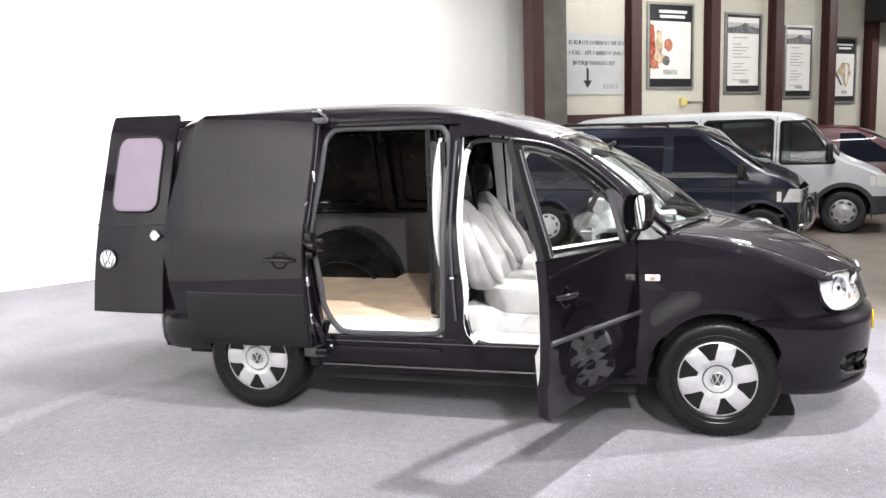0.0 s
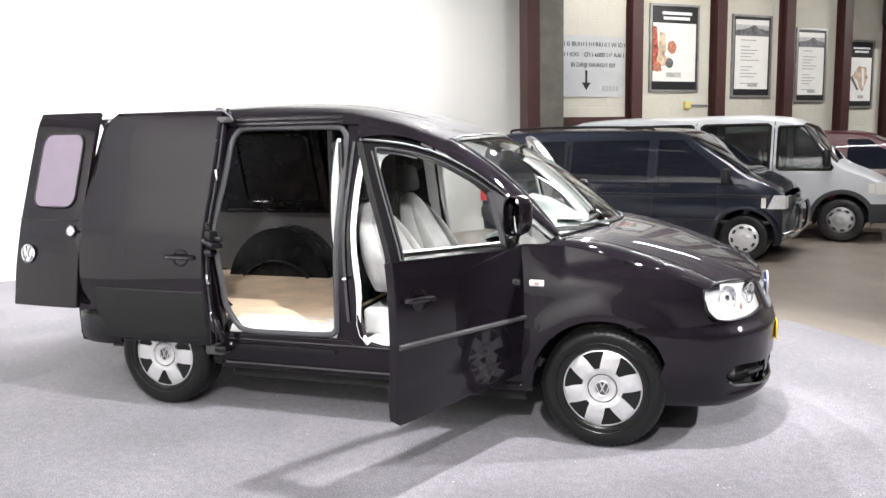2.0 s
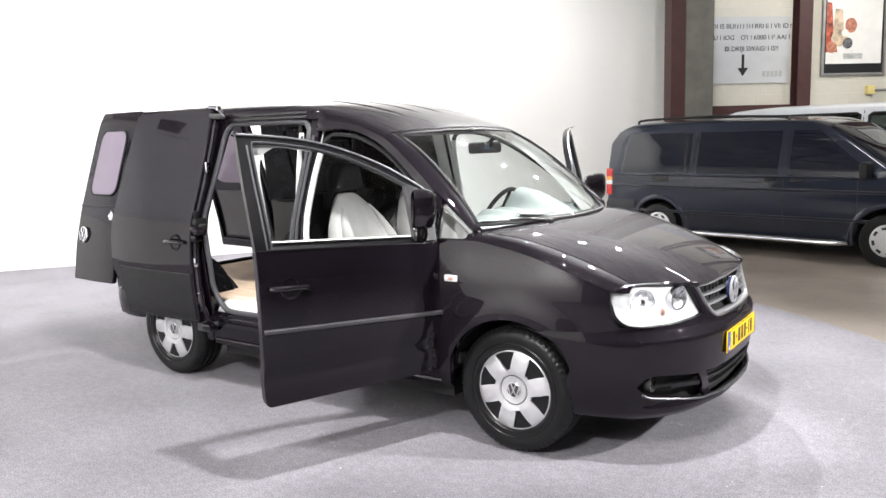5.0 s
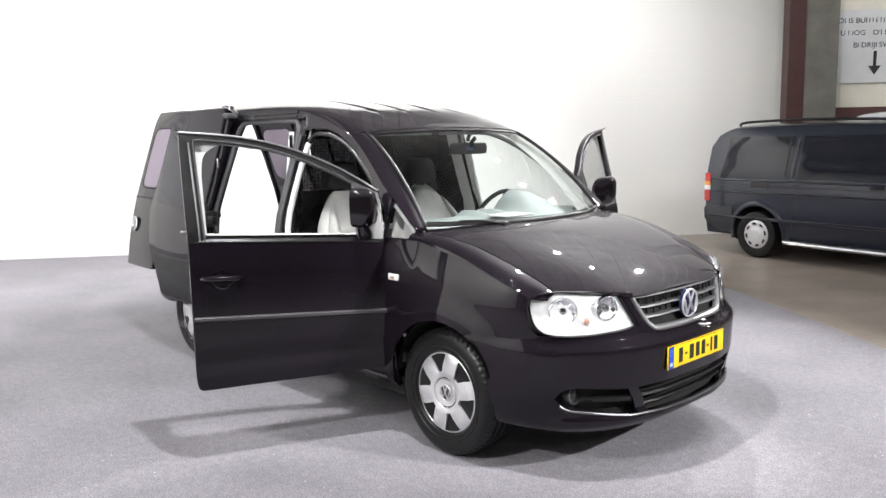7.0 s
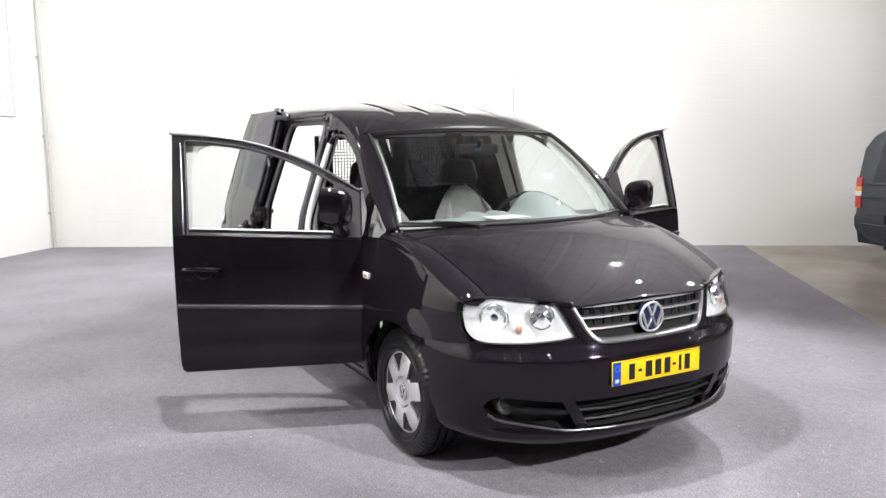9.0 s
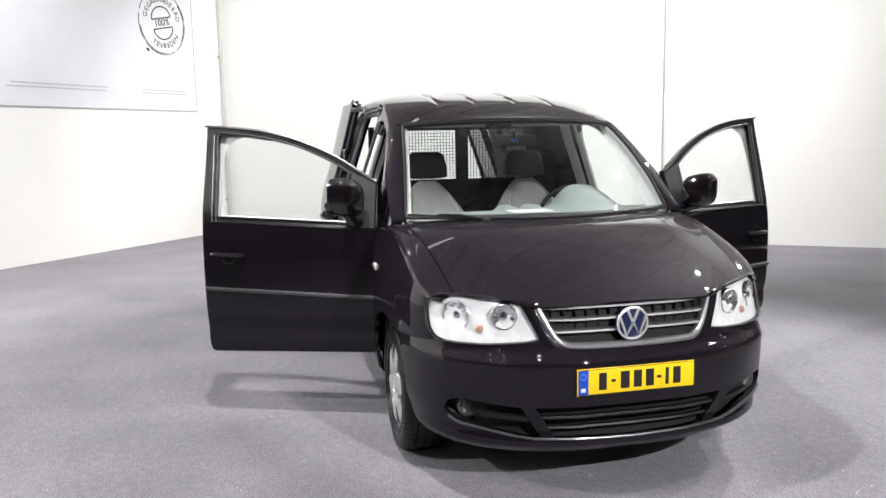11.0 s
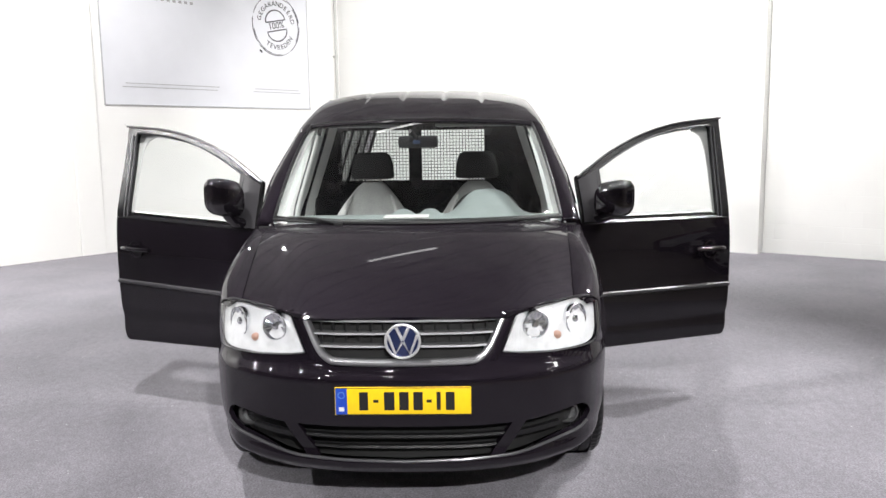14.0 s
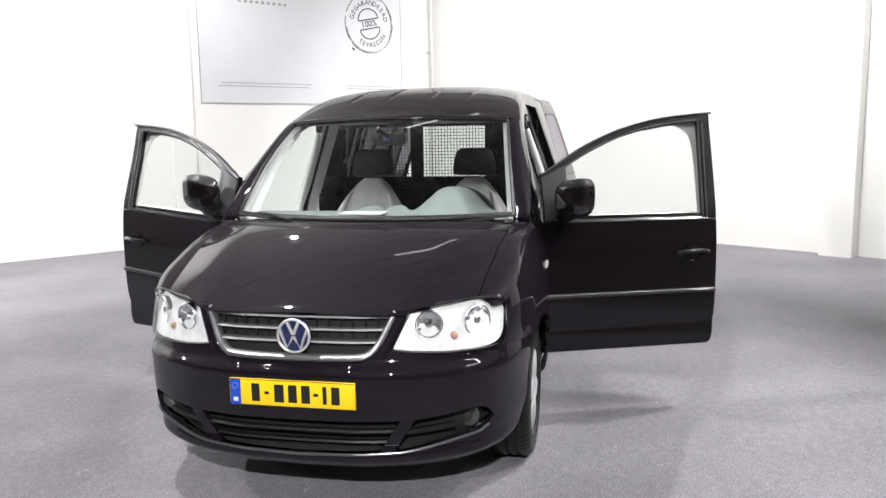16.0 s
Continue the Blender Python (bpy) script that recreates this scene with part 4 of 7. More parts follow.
for s in (-1, 1):
    lamp = part("headlamp", grid(bmesh.new(), lamp_sheet(s, -0.018, 0.001), (1, 0, 0), 0.004), LAMPBODY, van, "large clear twin headlamp with white reflector")
    sheet = lamp_sheet(s, 0.002)
    part("lamp_lens", grid(bmesh.new(), sheet, (1, 0, 0), 0.0), LENS, lamp).visible_shadow = False
    loop = [r[0] for r in sheet] + sheet[-1][1:] + [r[-1] for r in reversed(sheet[:-1])] + sheet[0][1:-1][::-1]
    back = [Vector(p) - Vector((0.024, 0, 0)) for p in loop]
    rim = grid(bmesh.new(), [loop, back], None, 0.0, True)
    part("lamp_edge", rim, PLASTIC, lamp)
    # lip of bonnet and wing that meets the lamp's top
    rows = []
    for y in steps(0.40, 0.685, 14):
        b = bonnet_point(1.0, s * y / 0.685) + Vector((-0.004, 0, -0.001))
        rows.append((nose(s * y, lamp_top(y) - 0.002, 0.010), b))
    a, b = bonnet_point(1.0, s), Vector(H.p(0.555, 0.838, s))
    for u in steps(0.1, 1, 8):
        y = 0.685 + 0.105 * u
        rows.append((nose(s * y, lamp_top(y) - 0.002, 0.010) + Vector((0.045 * ((y - 0.388) / 0.408) ** 4, 0, 0)), Vector((a.lerp(b, u).x - 0.10 * u * u, a.lerp(b, u).y, a.z + 0.01 * u - 0.03 * u * u))))
    rows = [[p.lerp(q, k) + Vector((0.010 * math.sin(math.pi * k), 0, 0.006 * math.sin(math.pi * k))) for k in steps(0, 1, 6)] for p, q in rows]
    part("lamp_lip", grid(bmesh.new(), rows, (1, 0, 1), 0.004), PAINT, van)
    for y, z, r in ((0.520, 0.787, 0.056), (0.695, 0.784, 0.064)):
        c = nose(s * y, z, -0.006)
        tilt = Matrix.Rotation(s * (0.35 if y < 0.6 else 0.75), 4, "Z")
        # a ring, a faceted bowl and a bulb shield
        facet = lambda i, j: 0.007 * (1 if j % 6 < 3 else -1) if i in (5, 6, 7) else 0.0
        bowl = part("reflector_bowl", lathe(bmesh.new(), [(r * 1.0, -0.02), (r * 1.0, 0.003), (r * 0.95, 0.006), (r * 0.9, 0.003), (r * 0.84, -0.002), (r * 0.68, -0.007), (r * 0.46, -0.011), (r * 0.24, -0.013), (r * 0.0, -0.013)], 48, (0, 0, 0), "x", facet), BOWL, lamp, m=Matrix.Translation(c) @ tilt, sharp=20)
        part("bulb_shield", lathe(bmesh.new(), [(r * 0.26, -0.014), (r * 0.28, -0.002), (r * 0.2, 0.003), (0, 0.005)], 24, (0, 0, 0), "x"), CHROME, bowl, m=Matrix.Translation(c) @ tilt)
    c = nose(s * 0.612, 0.735, -0.008)
    part("indicator_bulb", lathe(bmesh.new(), [(0.017, -0.01), (0.017, -0.003), (0.012, 0.001), (0, 0.003)], 20, c, "x"), AMBER, lamp, "amber indicator bulb")

# wiper
bm = bmesh.new()
tube(bm, [screen_point(0.985, -0.985, 0.010), screen_point(0.998, -0.80, 0.013), screen_point(1.008, -0.62, 0.015)], 0.0045, 6)
tube(bm, [screen_point(0.995, -0.80, 0.020), screen_point(1.004, -0.66, 0.026), screen_point(1.03, -0.50, 0.02)], 0.006, 6)
rbox(bm, (-0.016, -0.02, -0.012), (0.016, 0.02, 0.012), 0.006, 2, Matrix.Translation(screen_point(1.03, -0.50, 0.018)))
part("wiper", bm, PLASTIC, van)
bm = bmesh.new()
tube(bm, [screen_point(1.05, 0.20, 0.008), screen_point(1.04, 0.55, 0.008), screen_point(1.02, 0.88, 0.008)], 0.006, 6)
part("wiper", bm, PLASTIC, van)

# sides: sills, pillars, rails, rear quarters
door_top = flat_line([(-1.42, 1.06), (-1.41, 1.3), (-1.385, 1.57), (-1.345, 1.622), (-1.2, 1.628), (-1.05, 1.60), (-0.88, 1.525), (-0.7, 1.405), (-0.55, 1.285), (-0.45, 1.195), (-0.425, 1.15)], 5)
dtx = np.array([p[0] for p in door_top][::1])
dtz = np.array([p[1] for p in door_top])
order = np.argsort(dtx)
rail_low = lambda x: float(np.interp(x, dtx[order], dtz[order])) + 0.006 if x > -1.34 else (1.628 if x > -1.40 else 1.70)
for side in (-1, 1):
    bm = bmesh.new()
    xs = [-2.26, -2.2] + steps(-2.1, -1.47, 8) + [-1.4001, -1.3999] + steps(-1.34, -0.43, 24)
    H.along(bm, xs, lambda x: min(rail_low(x), float(cant(x)) - 0.01), lambda x: float(cant(x)), 5, side, 0, 0.03)
    part("roof_rail", bm, PAINT, van, bevel=0.007)
    # inner frame of the doorway, pale trim
    bm = bmesh.new()
    line = flat_line([(-1.30, 0.47), (-1.35, 0.8), (-1.385, 1.13), (-1.375, 1.45), (-1.33, 1.585), (-1.2, 1.60), (-1.05, 1.57), (-0.88, 1.495), (-0.7, 1.375), (-0.55, 1.255), (-0.47, 1.17), (-0.45, 1.0), (-0.45, 0.6), (-0.50, 0.49), (-0.7, 0.465)], 5, True)
    part("doorway_seal", tube(bm, [H.p(x, z, side, -0.035) for x, z in line[:19]], 0.018, 8), GREYTRIM, van)
    bm = bmesh.new()
    part("doorway_seal", tube(bm, [H.p(x, z, side, -0.035) for x, z in line[18:] + line[:1]], 0.015, 8), MOULD, van)
    bm = bmesh.new()
    H.along(bm, [-2.27] + steps(-2.2, -0.40, 30) + [-0.372], lambda x: 0.26, lambda x: 0.455 if x > -1.40 else 0.49, 8, side, -0.012, 0.03)
    part("sill", bm, PAINT, van, bevel=0.007)
    for z, r, o in ((0.452, 0.010, -0.016), (0.300, 0.014, -0.010)):
        part("sill_ridge", tube(bmesh.new(), [H.p(x, z, side, o) for x in steps(-2.24, -0.42, 30)], r, 8), PAINT, van)
    bm = bmesh.new()
    H.across(bm, steps(0.44, 1.70, 30), lambda z: -1.475 if side < 0 else -1.475, lambda z: float(np.interp(z, [0.44, 0.6, 0.9, 1.2, 1.62, 1.70], [-1.31, -1.345, -1.375, -1.40, -1.395, -1.38])), 6, side, -0.018, 0.06)
    part("b_pillar", bm, PAINT, van, bevel=0.007)
    bm = bmesh.new()
    line = flat_line([(-1.405, 0.6), (-1.42, 0.9), (-1.43, 1.2), (-1.42, 1.6)], 6)
    part("pillar_seal", tube(bm, [H.p(x, z, side, -0.006) for x, z in line], 0.008, 6), SEAL, van)
    # rear quarter
    bm = bmesh.new()
    front_x = lambda z: float(np.interp(z, [0.26, 0.45, 0.63, 0.9, 1.13, 1.4, 1.62, 1.7], [-2.28, -2.22, -2.235, -2.275, -2.285, -2.265, -2.235, -2.2]))
    xs = steps(-3.34, -3.06, 8) + [-3.052, -3.05] + steps(-3.04, -2.32, 26)
    rows = []
    for x in xs:
        a, b = arch(x, AX, 0.368, 0.36), float(cant(x)) if x > -3.18 else float(np.interp(x, [-3.34, -3.30, -3.18], [1.0, 1.15, 1.71]))
        rows.append([H.p(x, z, side, -0.004 + 0.6 * flare(x, z, AX)) for z in (a + (b - a) * i / 26 for i in range(27))])
    grid(bm, rows, (0, side, 0), 0.02)
    H.across(bm, steps(0.28, 1.74, 26), -2.33, front_x, 3, side, -0.006, 0.05)
    part("rear_quarter", bm, PAINT, van, bevel=0.007)
# door catch on the pillar
bm = bmesh.new()
tube(bm, [H.p(-1.418, 0.845, -1, -0.012), H.p(-1.418, 0.845, -1, 0.012), H.p(-1.40, 0.845, -1, 0.014)], 0.010, 8)
part("door_striker", bm, CHROME, van)

# sliding door aperture: seal, rails
bm = bmesh.new()
line = flat_line([(-2.235, 1.60), (-2.20, 1.665), (-2.13, 1.69), (-1.85, 1.69), (-1.55, 1.685), (-1.49, 1.65), (-1.475, 1.58), (-1.475, 1.1), (-1.485, 0.60), (-1.50, 0.535), (-1.56, 0.51), (-1.8, 0.505), (-2.06, 0.505), (-2.14, 0.545), (-2.205, 0.66), (-2.225, 0.8), (-2.26, 0.98), (-2.285, 1.10), (-2.275, 1.2), (-2.25, 1.4)], 5, True)
part("door_seal", tube(bm, [H.p(x, z, -1, -0.022) for x, z in line], 0.017, 8, True), SEAL, van)
bm = bmesh.new()
H.along(bm, steps(-2.2, -1.5, 10), 1.71, 1.722, 1, -1, 0.006, 0.03)
H.along(bm, steps(-2.2, -1.5, 10), 1.735, 1.75, 1, -1, 0.006, 0.03)
part("upper_rail", bm, MOULD, van)
bm = bmesh.new()
H.along(bm, steps(-2.2, -1.5, 10), 0.40, 0.425, 2, -1, 0.004, 0.03)
part("lower_rail", bm, MOULD, van)
bm = bmesh.new()
H.along(bm, steps(-3.3, -2.3, 14), 0.985, 1.02, 2, -1, 0.006, 0.02)
part("middle_rail", bm, MOULD, van)
bm = bmesh.new()
rbox(bm, (-2.33, -0.93, 0.36), (-2.2, -0.80, 0.42), 0.012, 2)
part("door_roller_arm", bm, STEEL, van)
bm = bmesh.new()
rbox(bm, (-2.30, -0.95, 1.00), (-2.24, -0.86, 1.10), 0.012, 2)
part("door_roller_arm", bm, PLASTIC, van)
bm = bmesh.new()
rbox(bm, (-2.27, -0.77, 1.725), (-2.21, -0.68, 1.76), 0.008, 2)
part("door_roller_arm", bm, STEEL, van)

# underbody and mechanical dark parts
bm = bmesh.new()
box(bm, (-2.25, -0.76, 0.19), (-0.42, 0.76, 0.40))
box(bm, (-3.36, -0.52, 0.24), (-2.25, 0.52, 0.40))
box(bm, (-0.42, -0.52, 0.205), (0.62, 0.52, 0.40))
part("underbody", bm, DARK, van, smooth=False)
bm = bmesh.new()
box(bm, (0.05, -0.38, 0.205), (0.66, 0.38, 0.64))
part("engine_block", bm, DARK, van, smooth=False)
bm = bmesh.new()
grid(bm, [[(x, y, z) for y in steps(-0.8, 0.8, 4)] for x, z in ((-0.36, 0.4), (-0.34, 0.7), (-0.33, 1.05), (-0.2, 1.09))], None, 0.02)
part("firewall", bm, DARK, van)

# rear: bumper, left leaf closed, right leaf swung out
bm = bmesh.new()
rows = []
for y, x in ((-0.87, -2.99), (-0.885, -3.1), (-0.87, -3.22), (-0.835, -3.31), (-0.74, -3.41), (-0.5, -3.455), (0, -3.465), (0.5, -3.455), (0.74, -3.41), (0.835, -3.31), (0.87, -3.22), (0.885, -3.1), (0.87, -2.99)):
    rows.append([(x, y * k, z) for z, k in ((0.36, 0.97), (0.40, 1.0), (0.47, 1.012), (0.55, 1.01), (0.575, 0.98), (0.578, 0.90))])
part("rear_bumper", grid(bm, rows, (-1, 0, 0), 0.02), MOULD, van)


def leaf(y0, y1, m, name, badge):
    """A rear door leaf between y0 and y1 in its closed place, moved by m."""
    bm = bmesh.new()
    xz = curve((0.56, -3.445), (0.8, -3.45), (1.05, -3.435), (1.3, -3.40), (1.55, -3.36), (1.74, -3.325), (1.83, -3.29))
    side = 1 if y1 > 0.5 else -1

    def pt(v, z, off=0.0):
        outer, inner = (y1, y0) if side > 0 else (y0, y1)
        outer = side * (0.845 - 0.02 * max(0, z - 1.0) - 0.2 * max(0, z - 1.77))
        y = inner + (outer - inner) * v
        return Vector((float(xz(z)) - off + 0.02 * v ** 4, y, z))

    wz0, wz1, wv0, wv1 = 1.215, 1.685, 0.19, 0.85
    vs, zs = [0, 0.05, wv0, 0.3, 0.5, 0.7, wv1, 0.94, 1.0], steps(0.585, wz0, 10) + steps(wz0 + 0.06, wz1, 7)[0:] + steps(wz1 + 0.03, 1.825, 4)
    rows = [[pt(v, z) for v in vs] for z in zs]
    grid(bm, rows, (-1, 0, 0), 0.035)
    door = part(name, bm, PAINT, van, m=m, bevel=0.009)
    b = bmesh.new()
    # rounded pane
    rows = []
    for k in [0.5 - 0.5 * math.cos(math.pi * q) for q in steps(0, 1, 20)]:
        z = wz0 + (wz1 - wz0) * k
        e = min(k, 1 - k) * (wz1 - wz0)
        r = 0.075
        cut = (r - math.sqrt(max(0, r * r - (r - e) ** 2))) / 0.53 if e < r else 0
        rows.append([pt(wv0 + cut + (wv1 - wv0 - 2 * cut) * u, z, 0.006) for u in steps(0, 1, 8)])
    grid(b, rows, (-1, 0, 0), 0.045)
    part("rear_window", b, PURPLE, door, "rear window with frosted purple film", m=m)
    b = bmesh.new()
    loop = [Vector(r[0]) for r in rows] + [Vector(p) for p in rows[-1][1:-1]] + [Vector(r[-1]) for r in reversed(rows)] + [Vector(p) for p in rows[0][1:-1]][::-1]
    tube(b, loop, 0.006, 6, True)
    part("window_seal", b, PLASTIC, door, m=m)
    b = bmesh.new()
    rows = [[pt(v, z, 0.003) for v in steps(0, 1, 6)] for z in (1.128, 1.140)]
    grid(b, rows, (-1, 0, 0), 0.006)
    part("swage_line", b, PLASTIC, door, m=m)
    b = bmesh.new()
    rows = [[pt(v, z, -0.040) for v in steps(0.14, 0.86, 6)] for z in steps(0.70, 1.13, 6)]
    grid(b, rows, (1, 0, 0), 0.008)
    part("inner_panel", b, BOARD, door, "grey hardboard inner panel", m=m)
    b = bmesh.new()
    tube(b, [pt(v, z, -0.040) for v, z in ((0.07, 0.66), (0.93, 0.66), (0.93, 1.17), (0.9, 1.74), (0.12, 1.76), (0.07, 1.17))], 0.016, 8, True)
    part("inner_frame", b, PAINT, door, m=m)
    if badge:
        for v, z, r in ((0.22, 0.92, 0.06), (0.86, 1.07, 0.036)):
            c = pt(v, z, 0.008)
            b = bmesh.new()
            lathe(b, [(r, 0.0), (r, -0.006), (r * 0.86, -0.011), (r * 0.8, -0.006), (0, -0.006)], 32, c, "x")
            if r > 0.05:
                for s in (-1, 1):
                    tube(b, [c + Vector((-0.01, s * r * 0.34, r * 0.8)), c + Vector((-0.01, 0, 0))], r * 0.08, 5)
                    tube(b, [c + Vector((-0.01, s * r * 0.8, r * 0.36)), c + Vector((-0.01, s * r * 0.4, -r * 0.72)), c + Vector((-0.01, 0, 0))], r * 0.08, 5)
            else:
                rbox(b, (c.x - 0.02, c.y - 0.05, c.z - 0.010), (c.x - 0.006, c.y + 0.015, c.z + 0.010), 0.004, 2)
            part("badge" if r > 0.05 else "lock", b, CHROME, door, "round chrome badge" if r > 0.05 else "chrome lock handle", m=m)
    return door


def swing(x, y, a):
    return Matrix.Translation((x, y, 0)) @ Matrix.Rotation(radians(a), 4, "Z") @ Matrix.Translation((-x, -y, 0))


lean = lambda k: Matrix(((1, 0, 0, 0), (0, 1, k, -k), (0, 0, 1, 0), (0, 0, 0, 1)))
leaf(-0.08, 0.86, lean(-0.17) @ swing(-3.41, 0.80, -94), "rear_door", False)
leaf(-0.86, -0.32, lean(0.17) @ Matrix.Translation((0.07, 0, 0)) @ swing(-3.40, -0.80, 86), "rear_door", True)
# sliding door, pushed back and standing off the flank
sx_l = lambda z: float(np.interp(z, [0.425, 0.45, 0.60, 0.72, 0.80, 1.04, 1.3, 1.58, 1.76, 1.795], [-2.95, -3.02, -3.08, -3.19, -3.205, -3.19, -3.15, -3.095, -3.05, -3.0]))
sx_r = lambda z: float(np.interp(z, [0.425, 0.8, 1.1, 1.35, 1.6, 1.795], [-2.262, -2.285, -2.285, -2.27, -2.255, -2.25]))
bm = bmesh.new()
zs = [0.425, 0.43, 0.45] + steps(0.48, 1.7, 40) + [1.73, 1.76, 1.78, 1.79, 1.795]
H.across(bm, zs, sx_l, sx_r, 14, -1, lambda z: 0.085 + max(0, z - 1.3) * 0.06, 0.05)
sdoor = part("sliding_door", bm, PAINT, van, "sliding door pushed fully back", bevel=0.009)
bm = bmesh.new()
H.across(bm, [0.44, 0.46, 0.5, 0.6, 0.7, 0.73, 0.742, 0.748], lambda z: max(sx_l(z) + 0.015, -3.07 if z > 0.6 else -3.16), lambda z: sx_r(z) - 0.005, 10, -1, lambda z: 0.094 if 0.45 < z < 0.745 else 0.088, 0.008)
part("side_moulding", bm, PLASTIC, sdoor)


def handle(parent, x, z, side, off, hang=None, base=H):
    """A pull handle over a round dish; its bar lies along x."""
    y = base.y(x, z) + off
    d = bmesh.new()
    lathe(d, [(0.052, 0.002), (0.052, 0.006), (0.046, 0.007), (0.035, -0.004), (0, -0.008)], 28, (x, 0, z), "y")
    bmesh.ops.scale(d, vec=(1, side, 1), verts=d.verts)
    bmesh.ops.translate(d, vec=(0, side * y, 0), verts=d.verts)
    bmesh.ops.recalc_face_normals(d, faces=d.faces)
    part("handle_dish", d, PAINT, parent, hang=hang)
    d = bmesh.new()
    pts = [(x - 0.095, side * (y + 0.004), z + 0.004), (x - 0.07, side * (y + 0.024), z + 0.006), (x, side * (y + 0.034), z + 0.008), (x + 0.065, side * (y + 0.028), z + 0.006), (x + 0.09, side * (y + 0.006), z + 0.003)]
    tube(d, smooth_line(pts, 5), 0.0145, 12, flat=0.8)
    part("door_handle", d, GLOSS, parent, hang=hang)


handle(sdoor, -2.43, 0.945, -1, 0.085)


def edge_off(z):
    return 0.085 + max(0, z - 1.3) * 0.06


# stepped return along its leading edge
rows = []
for z in [0.44, 0.45] + steps(0.47, 1.76, 40) + [1.775, 1.785]:
    rows.append([H.p(sx_r(z) + dx, z, -1, edge_off(z) + o) for dx, o in ((-0.004, 0.001), (0.004, -0.002), (0.009, -0.008), (0.010, -0.022), (0.002, -0.028), (0.001, -0.040), (0.014, -0.045), (0.018, -0.052), (0.016, -0.066), (-0.01, -0.072))])
part("door_edge", grid(bmesh.new(), rows, (1, -0.5, 0), 0.0), PAINT, sdoor)
line = [H.p(sx_r(z) + 0.004, z, -1, edge_off(z) - 0.035) for z in steps(0.50, 1.72, 30)]
part("edge_seal", tube(bmesh.new(), line, 0.008, 8), SEAL, sdoor)
bm = bmesh.new()
rows = [[(x + 0.0, y, 1.795 + dz) for x in steps(-2.99, -2.255, 8)] for y, dz in ((-0.752, -0.006), (-0.742, 0.004), (-0.715, 0.006), (-0.700, -0.006))]
part("door_top_edge", grid(bm, rows, (0, 0, 1), 0.006), PAINT, sdoor)
# hinge arm and rollers at its leading edge
bm = bmesh.new()
tube(bm, smooth_line([(-2.27, -0.955, 1.045), (-2.235, -0.975, 1.035), (-2.20, -0.965, 1.02), (-2.185, -0.93, 1.015)], 5), 0.022, 8)
rbox(bm, (-2.265, -0.985, 0.955), (-2.215, -0.915, 1.00), 0.012, 2)
part("hinge_arm", bm, PAINT, sdoor)
bm = bmesh.new()
lathe(bm, [(0.0, -0.014), (0.024, -0.014), (0.028, -0.008), (0.028, 0.008), (0.024, 0.014), (0.0, 0.014)], 18, (-2.195, -0.93, 1.055), "z")
part("guide_roller", bm, PLASTIC, sdoor)
bm = bmesh.new()
tube(bm, smooth_line([(-2.255, -0.945, 0.62), (-2.215, -0.965, 0.56), (-2.19, -0.95, 0.47), (-2.20, -0.92, 0.41)], 5), 0.016, 8)
rbox(bm, (-2.245, -0.965, 0.385), (-2.165, -0.895, 0.425), 0.012, 2)
part("lower_arm", bm, PAINT, sdoor)
bm = bmesh.new()
lathe(bm, [(0.0, -0.03), (0.012, -0.03), (0.020, -0.012), (0.020, 0.012), (0.0, 0.016)], 16, (-2.16, -0.905, 0.43), "x")
part("guide_roller", bm, CHROME, sdoor)
bm = bmesh.new()
tube(bm, smooth_line([(-2.275, -0.76, 1.80), (-2.24, -0.745, 1.80), (-2.215, -0.715, 1.775), (-2.21, -0.69, 1.745)], 5), 0.013, 8)
lathe(bm, [(0.0, -0.012), (0.018, -0.012), (0.018, 0.012), (0.0, 0.012)], 14, (-2.225, -0.725, 1.795), "z")
part("upper_arm", bm, CHROME, sdoor)
for z, h in ((1.42, 0.035), (1.10, 0.05), (0.82, 0.03), (0.60, 0.03)):
    bm = bmesh.new()
    c = H.p(sx_r(z) + 0.014, z, -1, 0.055 + max(0, z - 1.3) * 0.06)
    rbox(bm, (c[0] - 0.012, c[1] - 0.014, z - h), (c[0] + 0.012, c[1] + 0.014, z + h), 0.006, 2)
    part("door_latch", bm, PLASTIC if h > 0.04 else CHROME, sdoor)


